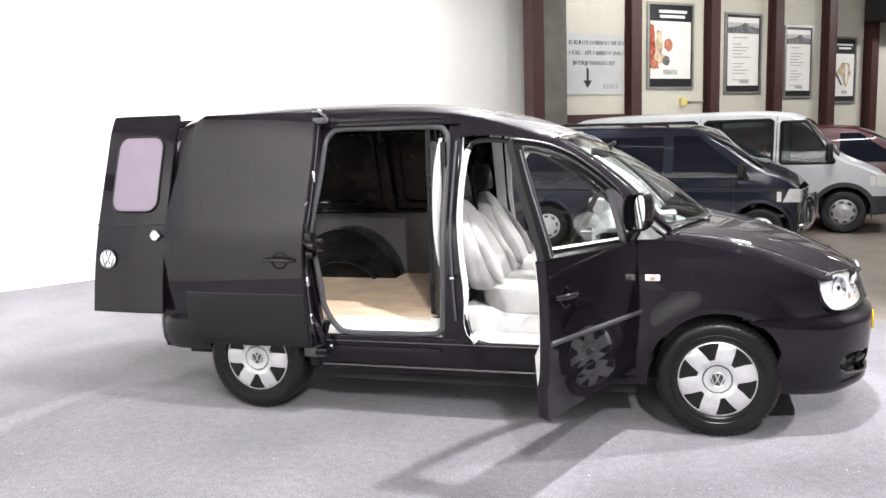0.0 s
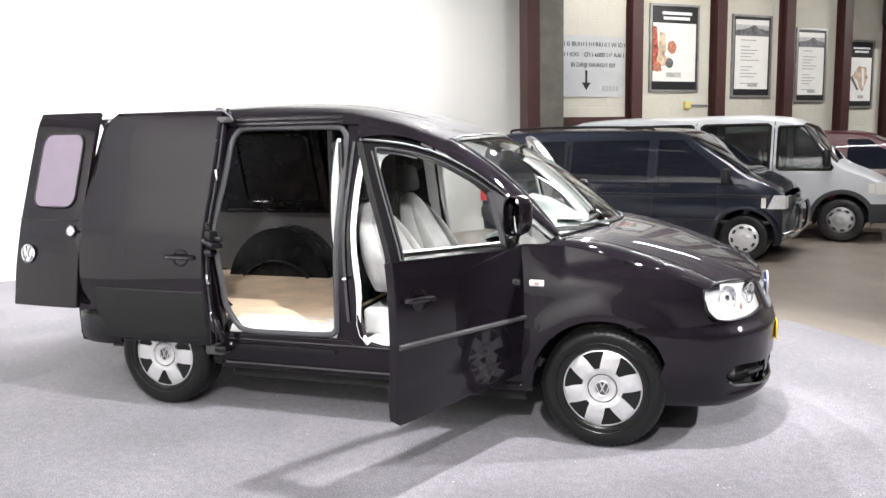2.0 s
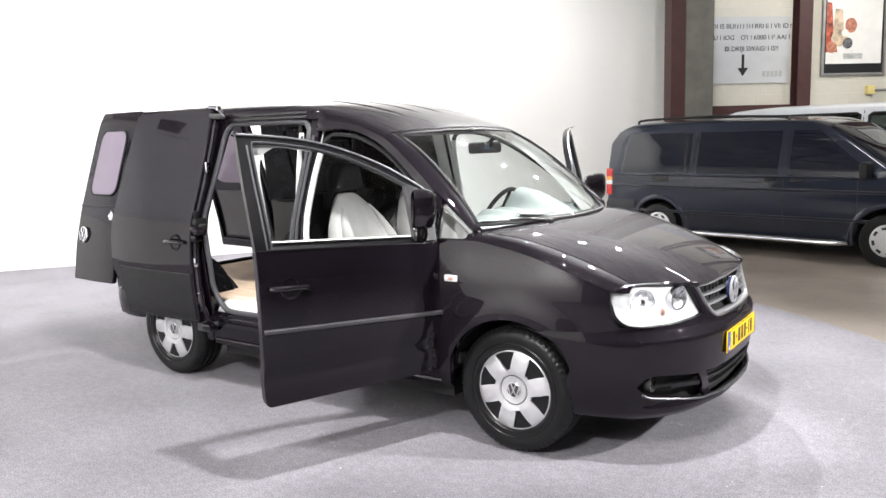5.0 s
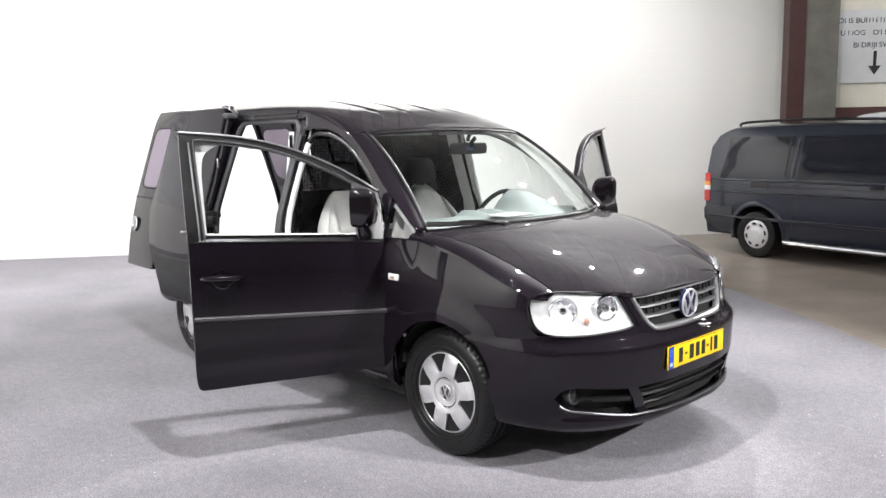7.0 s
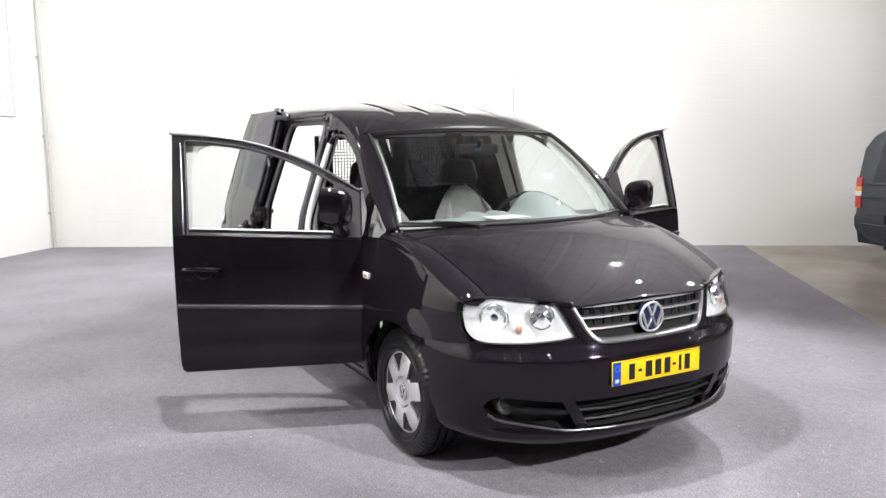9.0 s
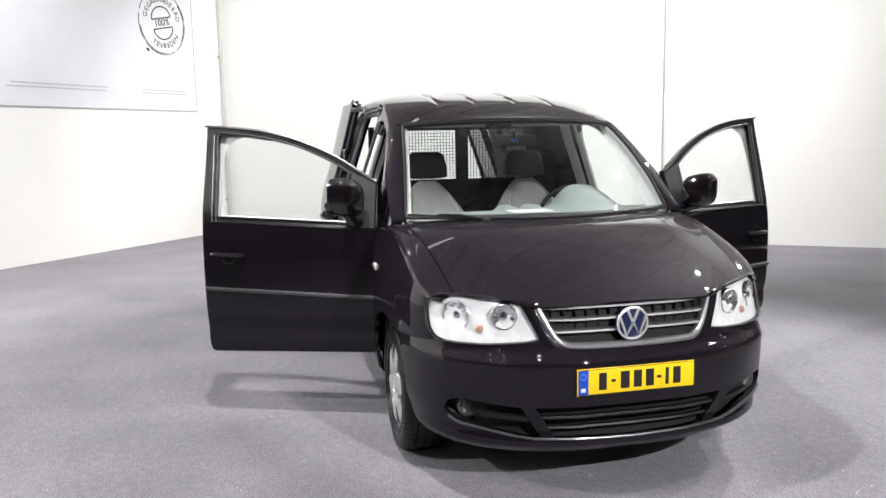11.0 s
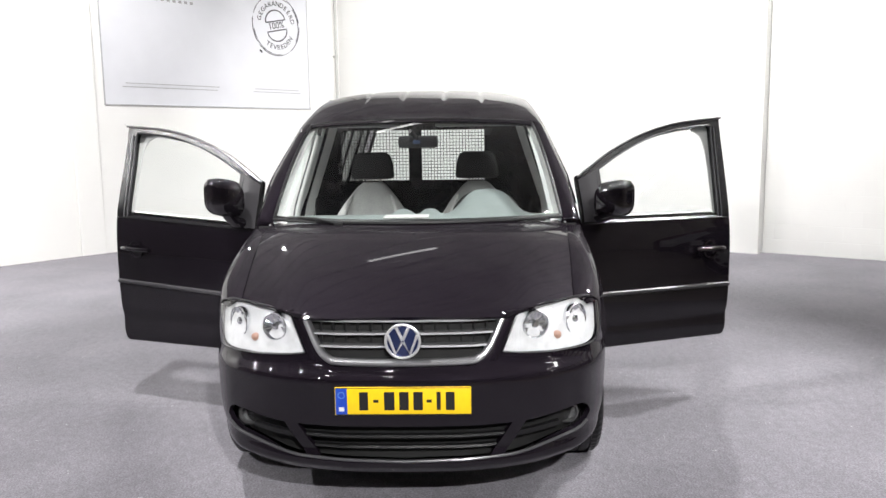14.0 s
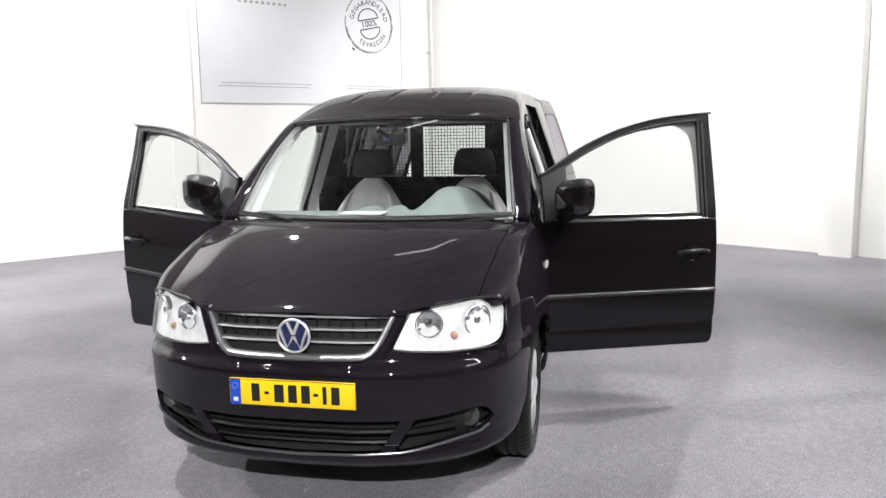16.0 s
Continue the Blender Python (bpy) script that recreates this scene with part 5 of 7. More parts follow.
# front doors
def front_door(side, angle, lean_out):
    # the open leaf sags a little and its window frame stands more upright than the cabin's side
    lift = Matrix.Identity(4)
    lift[0][0], lift[0][3] = 0.983, -0.425 * 0.017
    lift[2][0], lift[2][3] = 0.012, 0.012 * 0.425
    open_up = swing(-0.425, side * 0.865, -side * angle)

    def upright(b):
        for v in b.verts:
            far = min(1.0, max(0.0, (-0.425 - v.co.x) / 0.99))
            v.co.y += side * lean_out * far * max(0.0, v.co.z - 1.05) / 0.57
            # the near leaf's waist rises to its rear edge
            if side < 0:
                v.co.z += (0.063 * far - 0.018) * float(np.interp(v.co.z, [0.42, 0.66, 1.09, 1.40], [0, 0.85, 1, 0]))
        b.transform(open_up @ lift)

    bm = bmesh.new()
    zs = [0.372, 0.376, 0.385, 0.41, 0.44] + steps(0.48, 1.03, 20) + [1.045, 1.055, 1.06]
    xl = lambda z: float(np.interp(z, [0.372, 0.385, 0.42, 1.06], [-1.385, -1.405, -1.415, -1.42]))
    bulge = lambda z: 0.004 - 0.010 * math.exp(-((z - 0.50) / 0.03) ** 2) if z < 0.62 else 0.004
    H.across(bm, zs, xl, -0.425, 18, side, bulge, 0.05)
    door = part("front_door", bm, PAINT, van, "front door swung wide open", hang=upright, bevel=0.009)
    # window frame
    outer = flat_line([(-1.42, 1.06), (-1.424, 1.3), (-1.426, 1.58), (-1.426, 1.620), (-1.420, 1.628), (-1.2, 1.607), (-1.05, 1.581), (-0.88, 1.533), (-0.7, 1.458), (-0.55, 1.375), (-0.455, 1.317), (-0.432, 1.300), (-0.43, 1.18), (-0.43, 1.06)], 6)
    inner = flat_line([(-1.340, 1.06), (-1.348, 1.3), (-1.358, 1.54), (-1.356, 1.572), (-1.335, 1.583), (-1.19, 1.567), (-1.05, 1.541), (-0.885, 1.493), (-0.712, 1.418), (-0.590, 1.352), (-0.556, 1.326), (-0.552, 1.22), (-0.550, 1.15), (-0.550, 1.06)], 6)
    b = bmesh.new()
    H.frame_band(b, outer, inner, side, 0.0, 0.034)
    part("window_frame", b, MOULD, door, "satin black window frame", hang=upright)
    # strip along the frame's top, its paler metal standing in for a highlight
    b = bmesh.new()
    tube(b, [H.p(x, z - 0.006, side, 0.004) for x, z in outer[22:-14]], 0.007, 6, flat=0.6)
    part("frame_strip", b, SATINBLACK, door, hang=upright)
    b = bmesh.new()
    tube(b, [H.p(x, z, side, 0.001) for x, z in inner], 0.005, 6)
    part("window_seal", b, SEAL, door, hang=upright)
    # a pale lip between the rear cover and the glass channel, and the rounded inner corner
    b = bmesh.new()
    tube(b, [H.p(x - 0.022, z, side, 0.002) for x, z in inner[:17]], 0.0045, 6)
    part("frame_lip", b, SATINBLACK, door, hang=upright)
    b = bmesh.new()
    soft = flat_line([(-1.325, 1.08), (-1.328, 1.3), (-1.326, 1.44), (-1.305, 1.515), (-1.245, 1.552), (-1.19, 1.553), (-1.05, 1.528)], 6)
    hard = flat_line([(-1.345, 1.08), (-1.35, 1.3), (-1.358, 1.45), (-1.358, 1.575), (-1.25, 1.58), (-1.19, 1.567), (-1.05, 1.541)], 6)
    H.frame_band(b, hard, soft, side, -0.030, 0.006)
    part("frame_trim", b, GREYTRIM, door, hang=upright)
    b = bmesh.new()
    grid(b, [[H.p(x, z, side, -0.018) for x, z in ((a[0], 1.05 + (a[1] - 1.05) * u) for u in steps(0, 1, 6))] for a in inner[10:-16]], (0, side, 0), 0.0)
    part("door_glass", b, GLASS, door, hang=upright).visible_shadow = False
    b = bmesh.new()
    H.across(b, [1.055, 1.062, 1.075, 1.08], -1.37, -0.46, 12, side, lambda z: 0.008 if z < 1.07 else -0.004, 0.02)
    part("waist_strip", b, MOULD, door, hang=upright)
    # inner trim, pale grey
    b = bmesh.new()
    grid(b, [[H.p(x, z, side, o if x > -1.35 else -0.046) for x in [-1.352, -1.346] + steps(-1.33, -0.47, 12)] for z, o in ((0.47, -0.055), (0.49, -0.09), (0.62, -0.11), (0.66, -0.09), (0.95, -0.09), (1.05, -0.105), (1.088, -0.095), (1.094, -0.06), (1.090, -0.024))], (0, -side, 0), 0.0)
    part("door_trim", b, GREYTRIM, door, "pale grey inner door trim", hang=upright)
    # rubbing strip with a thin bright line
    b = bmesh.new()
    zs = 0.694 if side < 0 else 0.676
    H.across(b, [zs - 0.013, zs - 0.010, zs - 0.006, zs + 0.006, zs + 0.010, zs + 0.013], -1.41, -0.43, 16, side, lambda z: 0.018 if abs(z - zs) < 0.008 else (0.013 if abs(z - zs) < 0.0115 else 0.006), 0.012)
    part("rubbing_strip", b, STRIP, door, hang=upright)
    handle(door, -1.27, 0.885, side, 0.004, upright)
    # mirror
    head = swing(-0.575, side * 0.965, side * 24)
    mz = 1.228 if side < 0 else 1.192
    b = bmesh.new()
    rows = []
    for k, (dx, a, h) in enumerate(((-0.052, 0.074, 0.088), (-0.046, 0.082, 0.096), (0.0, 0.084, 0.098), (0.04, 0.077, 0.09), (0.062, 0.06, 0.07), (0.072, 0.028, 0.032))):
        row = []
        for j in range(28):
            t = 2 * math.pi * j / 28
            c, s = math.cos(t), math.sin(t)
            q = (abs(c) ** 3.6 + abs(s) ** 3.6) ** (-1 / 3.6)
            row.append(head @ Vector((-0.575 + dx, side * (0.965 + a * c * q - 0.01 * k), mz + h * s * q + 0.012 * c * q)))
        rows.append(row)
    grid(b, rows, closed=True)
    vs = list(b.verts)
    b.faces.new(vs[-28:])
    bmesh.ops.recalc_face_normals(b, faces=b.faces)
    tube(b, smooth_line([(-0.52, side * 0.86, 1.085), (-0.545, side * 0.90, 1.10), (-0.57, side * 0.945, mz - 0.067)], 4), [0.035] * 9, 10, flat=0.8)
    part("door_mirror", b, GLOSS, door, "gloss black door mirror", hang=upright)
    b = bmesh.new()
    ring = []
    for j in range(28):
        t = 2 * math.pi * j / 28
        c, s = math.cos(t), math.sin(t)
        q = (abs(c) ** 3.6 + abs(s) ** 3.6) ** (-1 / 3.6)
        ring.append((0.072 * c * q, 0.085 * s * q))
    centre = Vector((-0.605, side * 0.965, mz))
    turn = Matrix.Rotation(radians(side * 6), 3, "Z")
    rows = [[head @ (centre + turn @ Vector((0.35 * (k * k) * (u * u + v * v), side * u * k, v * k))) for u, v in ring] for k in (0.02, 0.25, 0.5, 0.75, 1.0)]
    grid(b, rows, (-1, 0, 0), 0.0, True)
    part("mirror_glass", b, mat("mirror_silver", (0.85, 0.86, 0.87), 0.02, 1.0), door, hang=upright)
    b = bmesh.new()
    H.along(b, steps(-0.575, -0.44, 8), 1.07, lambda x: float(np.interp(x, [-0.56, -0.44], [1.345, 1.292])), 4, side, 0.004, 0.03)
    part("mirror_base", b, STRIP, door, hang=upright)


front_door(-1, 68, 0.035)
front_door(1, 66, 0.06)


# wheels
def wheel(x, side, r=WR):
    y0 = 0.765
    tyre_prof = [(0.203, -0.085), (0.213, -0.098), (0.234, -0.099), (0.238, -0.104), (0.243, -0.101), (0.266, -0.105), (0.285, -0.102), (0.300, -0.096), (0.316, -0.078)]
    for g in (-0.045, 0.0, 0.045):
        tyre_prof += [(0.3175, g - 0.008), (0.310, g - 0.006), (0.310, g + 0.006), (0.3175, g + 0.008)]
    tyre_prof += [(a, -b) for a, b in reversed(tyre_prof[:9])]
    notch = lambda i, j: -0.0045 if (i in (7, 8, 21, 22) and j % 4 == 0) else 0.0
    w = part("wheel", lathe(bmesh.new(), tyre_prof, 240, (x, side * y0, r), "y", notch), RUBBER, van, "road tyre with silver hubcap")
    b = bmesh.new()
    rad = [0.042, 0.064, 0.069, 0.075, 0.096, 0.106, 0.145, 0.176, 0.183, 0.193, 0.204, 0.209]
    rad = [1.07 * q for q in rad]
    dep = [0.021, 0.026, 0.016, 0.027, 0.031, 0.031, 0.029, 0.025, 0.022, 0.017, 0.008, -0.008]
    edge = [7, 7, 7, 7, 6.5, 8, 13, 16.5, 16.5, 17, 18, 18]
    spin = 45 if x > -1 else 27
    vv = []
    for q, d, e in zip(rad, dep, edge):
        row = []
        for k in range(6):
            for a in [-e * 1.0, -e * 0.5, 0, e * 0.5, e * 1.0] + [e + (60 - 2 * e) * u for u in (0.25, 0.5, 0.75)]:
                g = radians(spin + 60 * k + a)
                # spokes stand a little proud between the openings
                rib = 0.003 * max(0.0, (abs(a if a <= e else 60 - a) if a > e else 0) / 30) if 0.09 < q < 0.19 else 0.0
                row.append(b.verts.new((x + q * math.cos(g), side * (y0 + 0.066 + d + rib), r + q * math.sin(g))))
        vv.append(row)
    mid = b.verts.new((x, side * (y0 + 0.066 + 0.020), r))
    N = len(vv[0])
    for j in range(N):
        b.faces.new((mid, vv[0][j], vv[0][(j + 1) % N]))
    for i in range(len(vv) - 1):
        for j in range(N):
            if 4 <= i <= 7 and j % 8 < 4:
                continue
            b.faces.new((vv[i][j], vv[i][(j + 1) % N], vv[i + 1][(j + 1) % N], vv[i + 1][j]))
    for v in [v for v in b.verts if not v.link_faces]:
        b.verts.remove(v)
    bmesh.ops.recalc_face_normals(b, faces=b.faces)
    if sum(f.normal.y * side for f in b.faces) < 0:
        bmesh.ops.reverse_faces(b, faces=b.faces)
    bmesh.ops.solidify(b, geom=b.faces[:], thickness=0.012)
    part("hubcap", b, SILVER, w, "silver plastic hubcap with six openings")
    part("wheel_rim", lathe(bmesh.new(), [(0.0, 0.045), (0.10, 0.05), (0.15, 0.03), (0.185, 0.02), (0.195, 0.07)], 40, (x, side * y0, r) if side > 0 else (x, side * y0, r), "y", None) if side > 0 else lathe(bmesh.new(), [(0.0, -0.045), (0.10, -0.05), (0.15, -0.03), (0.185, -0.02), (0.195, -0.07)], 40, (x, side * y0, r), "y"), STEEL, w)
    b = bmesh.new()
    yb = side * (y0 + 0.066 + 0.0215)
    lathe(b, [(0.041, 0.0), (0.041, side * 0.002), (0, side * 0.003)], 28, (x, yb, r), "y")
    part("cap_badge", b, STEEL, w)
    b = bmesh.new()
    rr = 0.041
    tube(b, [(x + rr * 0.93 * math.cos(2 * math.pi * k / 24), yb + side * 0.003, r + rr * 0.93 * math.sin(2 * math.pi * k / 24)) for k in range(24)], rr * 0.09, 5, True)
    for s in (-1, 1):
        tube(b, [(x + s * rr * 0.34, yb + side * 0.004, r + rr * 0.8), (x, yb + side * 0.004, r)], rr * 0.09, 5)
        tube(b, [(x + s * rr * 0.8, yb + side * 0.004, r + rr * 0.36), (x + s * rr * 0.4, yb + side * 0.004, r - rr * 0.72), (x, yb + side * 0.004, r)], rr * 0.09, 5)
    part("cap_ring", b, SILVER, w)


for x in (0.0, AX):
    for side in (-1, 1):
        wheel(x, side)

# cabin: floor, dashboard, seats, steering wheel, mirror
bm = bmesh.new()
box(bm, (-1.598, -0.83, 0.40), (-0.33, 0.83, 0.46))
part("cabin_floor", bm, SEATD, van, smooth=False)
for side in (-1, 1):
    bm = bmesh.new()
    grid(bm, [[(x, side * y, z) for y, z in ((0.60, 0.468), (0.74, 0.47), (0.80, 0.475), (0.825, 0.468), (0.83, 0.44))] for x in steps(-1.36, -0.56, 10)], (0, 0, 1), 0.004)
    part("sill_trim", bm, GREYTRIM, van)
bm = bmesh.new()
rows = []
for y in steps(-0.76, 0.76, 56):
    k = 1 + 0.125 * math.exp(-((y - 0.37) / 0.175) ** 4) * max(0.0, 1 - ((y - 0.37) / 0.24) ** 2) ** 0.5 if abs(y - 0.37) < 0.24 else 1 + 0.03 * math.exp(-(((abs(y + 0.02) - 0.075) / 0.05) ** 4))
    rows.append([(x, y, z) for x, z in ((-0.12 - 0.27 * (y / 0.76) ** 2, 1.062), (-0.22 - 0.22 * (y / 0.76) ** 2, 1.085), (-0.40, 1.105 * (1 + (k - 1) * 0.35)), (-0.52, 1.11 * (1 + (k - 1) * 0.75)), (-0.62, 1.10 * k), (-0.66, 1.07 * k), (-0.64, 1.03), (-0.58, 0.94), (-0.52, 0.82), (-0.42, 0.70))])
part("dashboard", grid(bm, rows, (-0.3, 0, 1), 0.02), DASH, van, "pale grey-green dashboard")
bm = bmesh.new()
rbox(bm, (-0.62, -0.12, 0.50), (-0.44, 0.12, 1.02), 0.03, 3)
rbox(bm, (-0.66, -0.075, 0.62), (-0.55, 0.075, 0.78), 0.02, 3)
part("centre_console", bm, DASH, van)
bm = bmesh.new()
rbox(bm, (-0.36, -0.17, 1.118), (-0.20, 0.06, 1.126), 0.003, 2)
part("paper", bm, SEATL, van, "pale paper on the dashboard")
sw = Matrix.Translation((-0.79, 0.37, 1.055)) @ Matrix.Rotation(radians(-62), 4, "Y")
bm = bmesh.new()
tube(bm, [(0.188 * math.cos(2 * math.pi * k / 40), 0.188 * math.sin(2 * math.pi * k / 40), 0) for k in range(40)], 0.014, 8, True)
cushion(bm, [(0, 0, -0.04, 0.05, 0.06), (0, 0, -0.01, 0.07, 0.08), (0, 0, 0.008, 0.06, 0.07)], 20, 2.5)
for a in (0, 180, 270):
    tube(bm, [(0.05 * math.cos(radians(a)), 0.05 * math.sin(radians(a)), 0), (0.18 * math.cos(radians(a)), 0.18 * math.sin(radians(a)), 0)], 0.018, 6, flat=0.5)
part("steering_wheel", bm, SEATD, van, "black steering wheel", m=sw)
bm = bmesh.new()
tube(bm, [(-0.79, 0.37, 1.045), (-0.50, 0.37, 0.92)], 0.045, 10)
part("steering_column", bm, DASH, van)


def seat(y):
    b = bmesh.new()
    cushion(b, [(-1.02, y, 0.575, 0.26, 0.25), (-1.02, y, 0.60, 0.30, 0.275), (-1.02, y, 0.68, 0.315, 0.285), (-1.02, y, 0.735, 0.305, 0.275), (-1.015, y, 0.762, 0.27, 0.24), (-1.01, y, 0.775, 0.2, 0.17)])
    base = part("front_seat", b, SEATL, van, "pale grey cloth front seat with a dark headrest")
    # bell-shaped backrest
    b = bmesh.new()
    wide = curve((0, 0.24), (0.12, 0.262), (0.35, 0.262), (0.55, 0.24), (0.72, 0.19), (0.86, 0.135), (0.95, 0.095), (1.0, 0.06))
    deep = curve((0, 0.12), (0.25, 0.12), (0.6, 0.085), (0.9, 0.06), (1.0, 0.03))
    cushion(b, [(-1.295 - 0.195 * k, y, 0.72 + 0.515 * k, float(deep(k)), float(wide(k))) for k in steps(0, 0.9, 18) + [0.94, 0.97, 0.985, 1.0]], 36, 2.8)
    part("backrest", b, SEATL, base)
    for d in (-1, 1):
        b = bmesh.new()
        fat = curve((0, 0.2), (0.12, 0.8), (0.3, 1.0), (0.6, 0.85), (0.85, 0.5), (1.0, 0.1))
        cushion(b, [(-1.195 - 0.215 * k, y + d * (0.225 - 0.10 * k * k), 0.76 + 0.40 * k, 0.05 * float(fat(k)), 0.034 * float(fat(k))) for k in steps(0, 1, 18)], 20, 2.1)
        part("side_bolster", b, SEATL, base)
    b = bmesh.new()
    cushion(b, [(-1.495, y, 1.252, 0.03, 0.09), (-1.495, y, 1.258, 0.05, 0.13), (-1.495, y, 1.275, 0.06, 0.142), (-1.50, y, 1.33, 0.062, 0.138), (-1.505, y, 1.395, 0.055, 0.124), (-1.505, y, 1.418, 0.045, 0.108), (-1.505, y, 1.428, 0.028, 0.085)], 32, 3.0)
    part("headrest", b, SEATD, base, "dark cloth headrest")
    for d in (-0.05, 0.05):
        b = bmesh.new()
        tube(b, [(-1.485, y + d, 1.19), (-1.495, y + d, 1.28)], 0.006, 6)
        part("headrest_post", b, CHROME, base)
    b = bmesh.new()
    rbox(b, (-1.44, y - 0.26, 0.455), (-0.74, y + 0.26, 0.62), 0.03, 3)
    part("seat_base", b, GREYTRIM, base)


seat(-0.36)
seat(0.33)
bm = bmesh.new()
rbox(bm, (-1.06, -0.115, 0.74), (-1.02, -0.085, 0.86), 0.008, 2)
part("belt_buckle", bm, REDLENS, van)
bm = bmesh.new()
cushion(bm, [(0, 0, -0.034, 0.010, 0.10), (0, 0, -0.028, 0.016, 0.118), (0, 0, 0.0, 0.02, 0.122), (0, 0, 0.028, 0.016, 0.118), (0, 0, 0.034, 0.010, 0.10)], 28, 3)
tube(bm, [(0.02, 0, 0.02), (0.10, 0, 0.06)], 0.012, 8)
part("rear_view_mirror", bm, PLASTIC, van, m=Matrix.Translation((-0.66, -0.01, 1.50)) @ Matrix.Rotation(radians(-22), 4, "Z"))
bm = bmesh.new()
rbox(bm, (0.016, -0.022, -0.010), (0.0222, 0.022, 0.010), 0.003, 2)
part("mirror_label", bm, mat("blue_label", (0.03, 0.06, 0.14), 0.4, var=0.1, scale=80), van, "small blue label on the mirror's back", m=Matrix.Translation((-0.66, -0.01, 1.50)) @ Matrix.Rotation(radians(-22), 4, "Z"))
for y0 in (-0.62, 0.08):
    bm = bmesh.new()
    rbox(bm, (-0.72, y0, 1.575), (-0.56, y0 + 0.5, 1.59), 0.006, 2, Matrix.Translation((-0.30, 0, 0.01)))
    part("sun_visor", bm, DASH, van)

# bulkhead behind the seats, with two mesh windows
bm = bmesh.new()
bx = -1.615
for side in (-1, 1):
    # slanted flanks lead forward to the door posts
    grid(bm, [[(-1.475, side * 0.75, z), (-1.54, side * 0.69, z), (bx, side * 0.605, z)] for z in (0.567, 1.0, 1.60)], (-1, -side, 0), 0.012)
for lo, hi in (((-0.61, 0.567), (0.61, 1.238)), ((-0.61, 1.238), (-0.58, 1.575)), ((-0.125, 1.238), (-0.04, 1.575)), ((0.385, 1.238), (0.61, 1.575)), ((-0.61, 1.575), (0.61, 1.73))):
    box(bm, (bx - 0.015, lo[0], lo[1]), (bx + 0.015, hi[0], hi[1]))
bulk = part("bulkhead", bm, LINING, van, "black steel bulkhead with mesh windows", smooth=False)
WIRE = mat("black_mesh_wire", (0.008, 0.008, 0.008), 0.9, spec=0.05, var=0.1, scale=40)
for y0, y1 in ((-0.58, -0.125), (-0.04, 0.385)):
    bm = bmesh.new()
    n = int((y1 - y0) / 0.021)
    for i in range(n + 1):
        y = y0 + (y1 - y0) * i / n
        tube(bm, [(bx, y, 1.235), (bx, y, 1.578)], 0.0026, 4)
    for i in range(17):
        z = 1.238 + 0.337 * i / 16
        tube(bm, [(bx + 0.004, y0, z), (bx + 0.004, y1, z)], 0.0026, 4)
    part("wire_mesh", bm, WIRE, bulk)
for side in (-1, 1):
    bm = bmesh.new()
    grid(bm, [[H.p(-1.47 + dx, z, side, o) for dx, o in ((-0.005, -0.125), (0.01, -0.115), (0.06, -0.08), (0.085, -0.05))] for z in steps(0.95, 1.66, 12)], (0, -side, 0), 0.008)
    part("pillar_trim", bm, GREYTRIM, van)

bm = bmesh.new()
rows = []
for k in steps(0, 1, 16):
    z = 0.80 + 0.82 * k
    w = 0.062 * max(0.0, 1 - abs(2 * k - 1.05) ** 2.2) ** 0.6
    rows.append([(-1.505 - w * u, -0.735 - 0.03 * math.sin(math.pi * u) + 0.08 * max(0, z - 1.1), z) for u in (0, 0.25, 0.5, 0.75, 1)])
part("pillar_lining", grid(bm, rows, (-0.3, -1, 0), 0.006), GREYTRIM, van)

# load bay: plywood floor, step, linings, wheel boxes
bm = bmesh.new()
rbox(bm, (-3.36, -0.76, 0.545), (-1.60, 0.80, 0.565), 0.004, 1)
part("plywood_floor", bm, WOOD, van, "worn plywood load floor")
bm = bmesh.new()
H.along(bm, steps(-2.2, -1.5, 8), 0.47, 0.50, 1, -1, -0.03, 0.01)
rows = [[(x, y, z) for y, z in ((-0.715, 0.569), (-0.75, 0.560), (-0.80, 0.545), (-0.835, 0.525), (-0.856, 0.49))] for x in steps(-2.2, -1.5, 6)]
grid(bm, rows, (0, -0.3, 1), 0.01)
part("step_plate", bm, GREYTRIM, van, "pale grey entry step")
bm = bmesh.new()
box(bm, (-3.36, -0.80, 0.40), (-1.6, 0.80, 0.544))
part("load_floor_frame", bm, DARK, van, smooth=False)
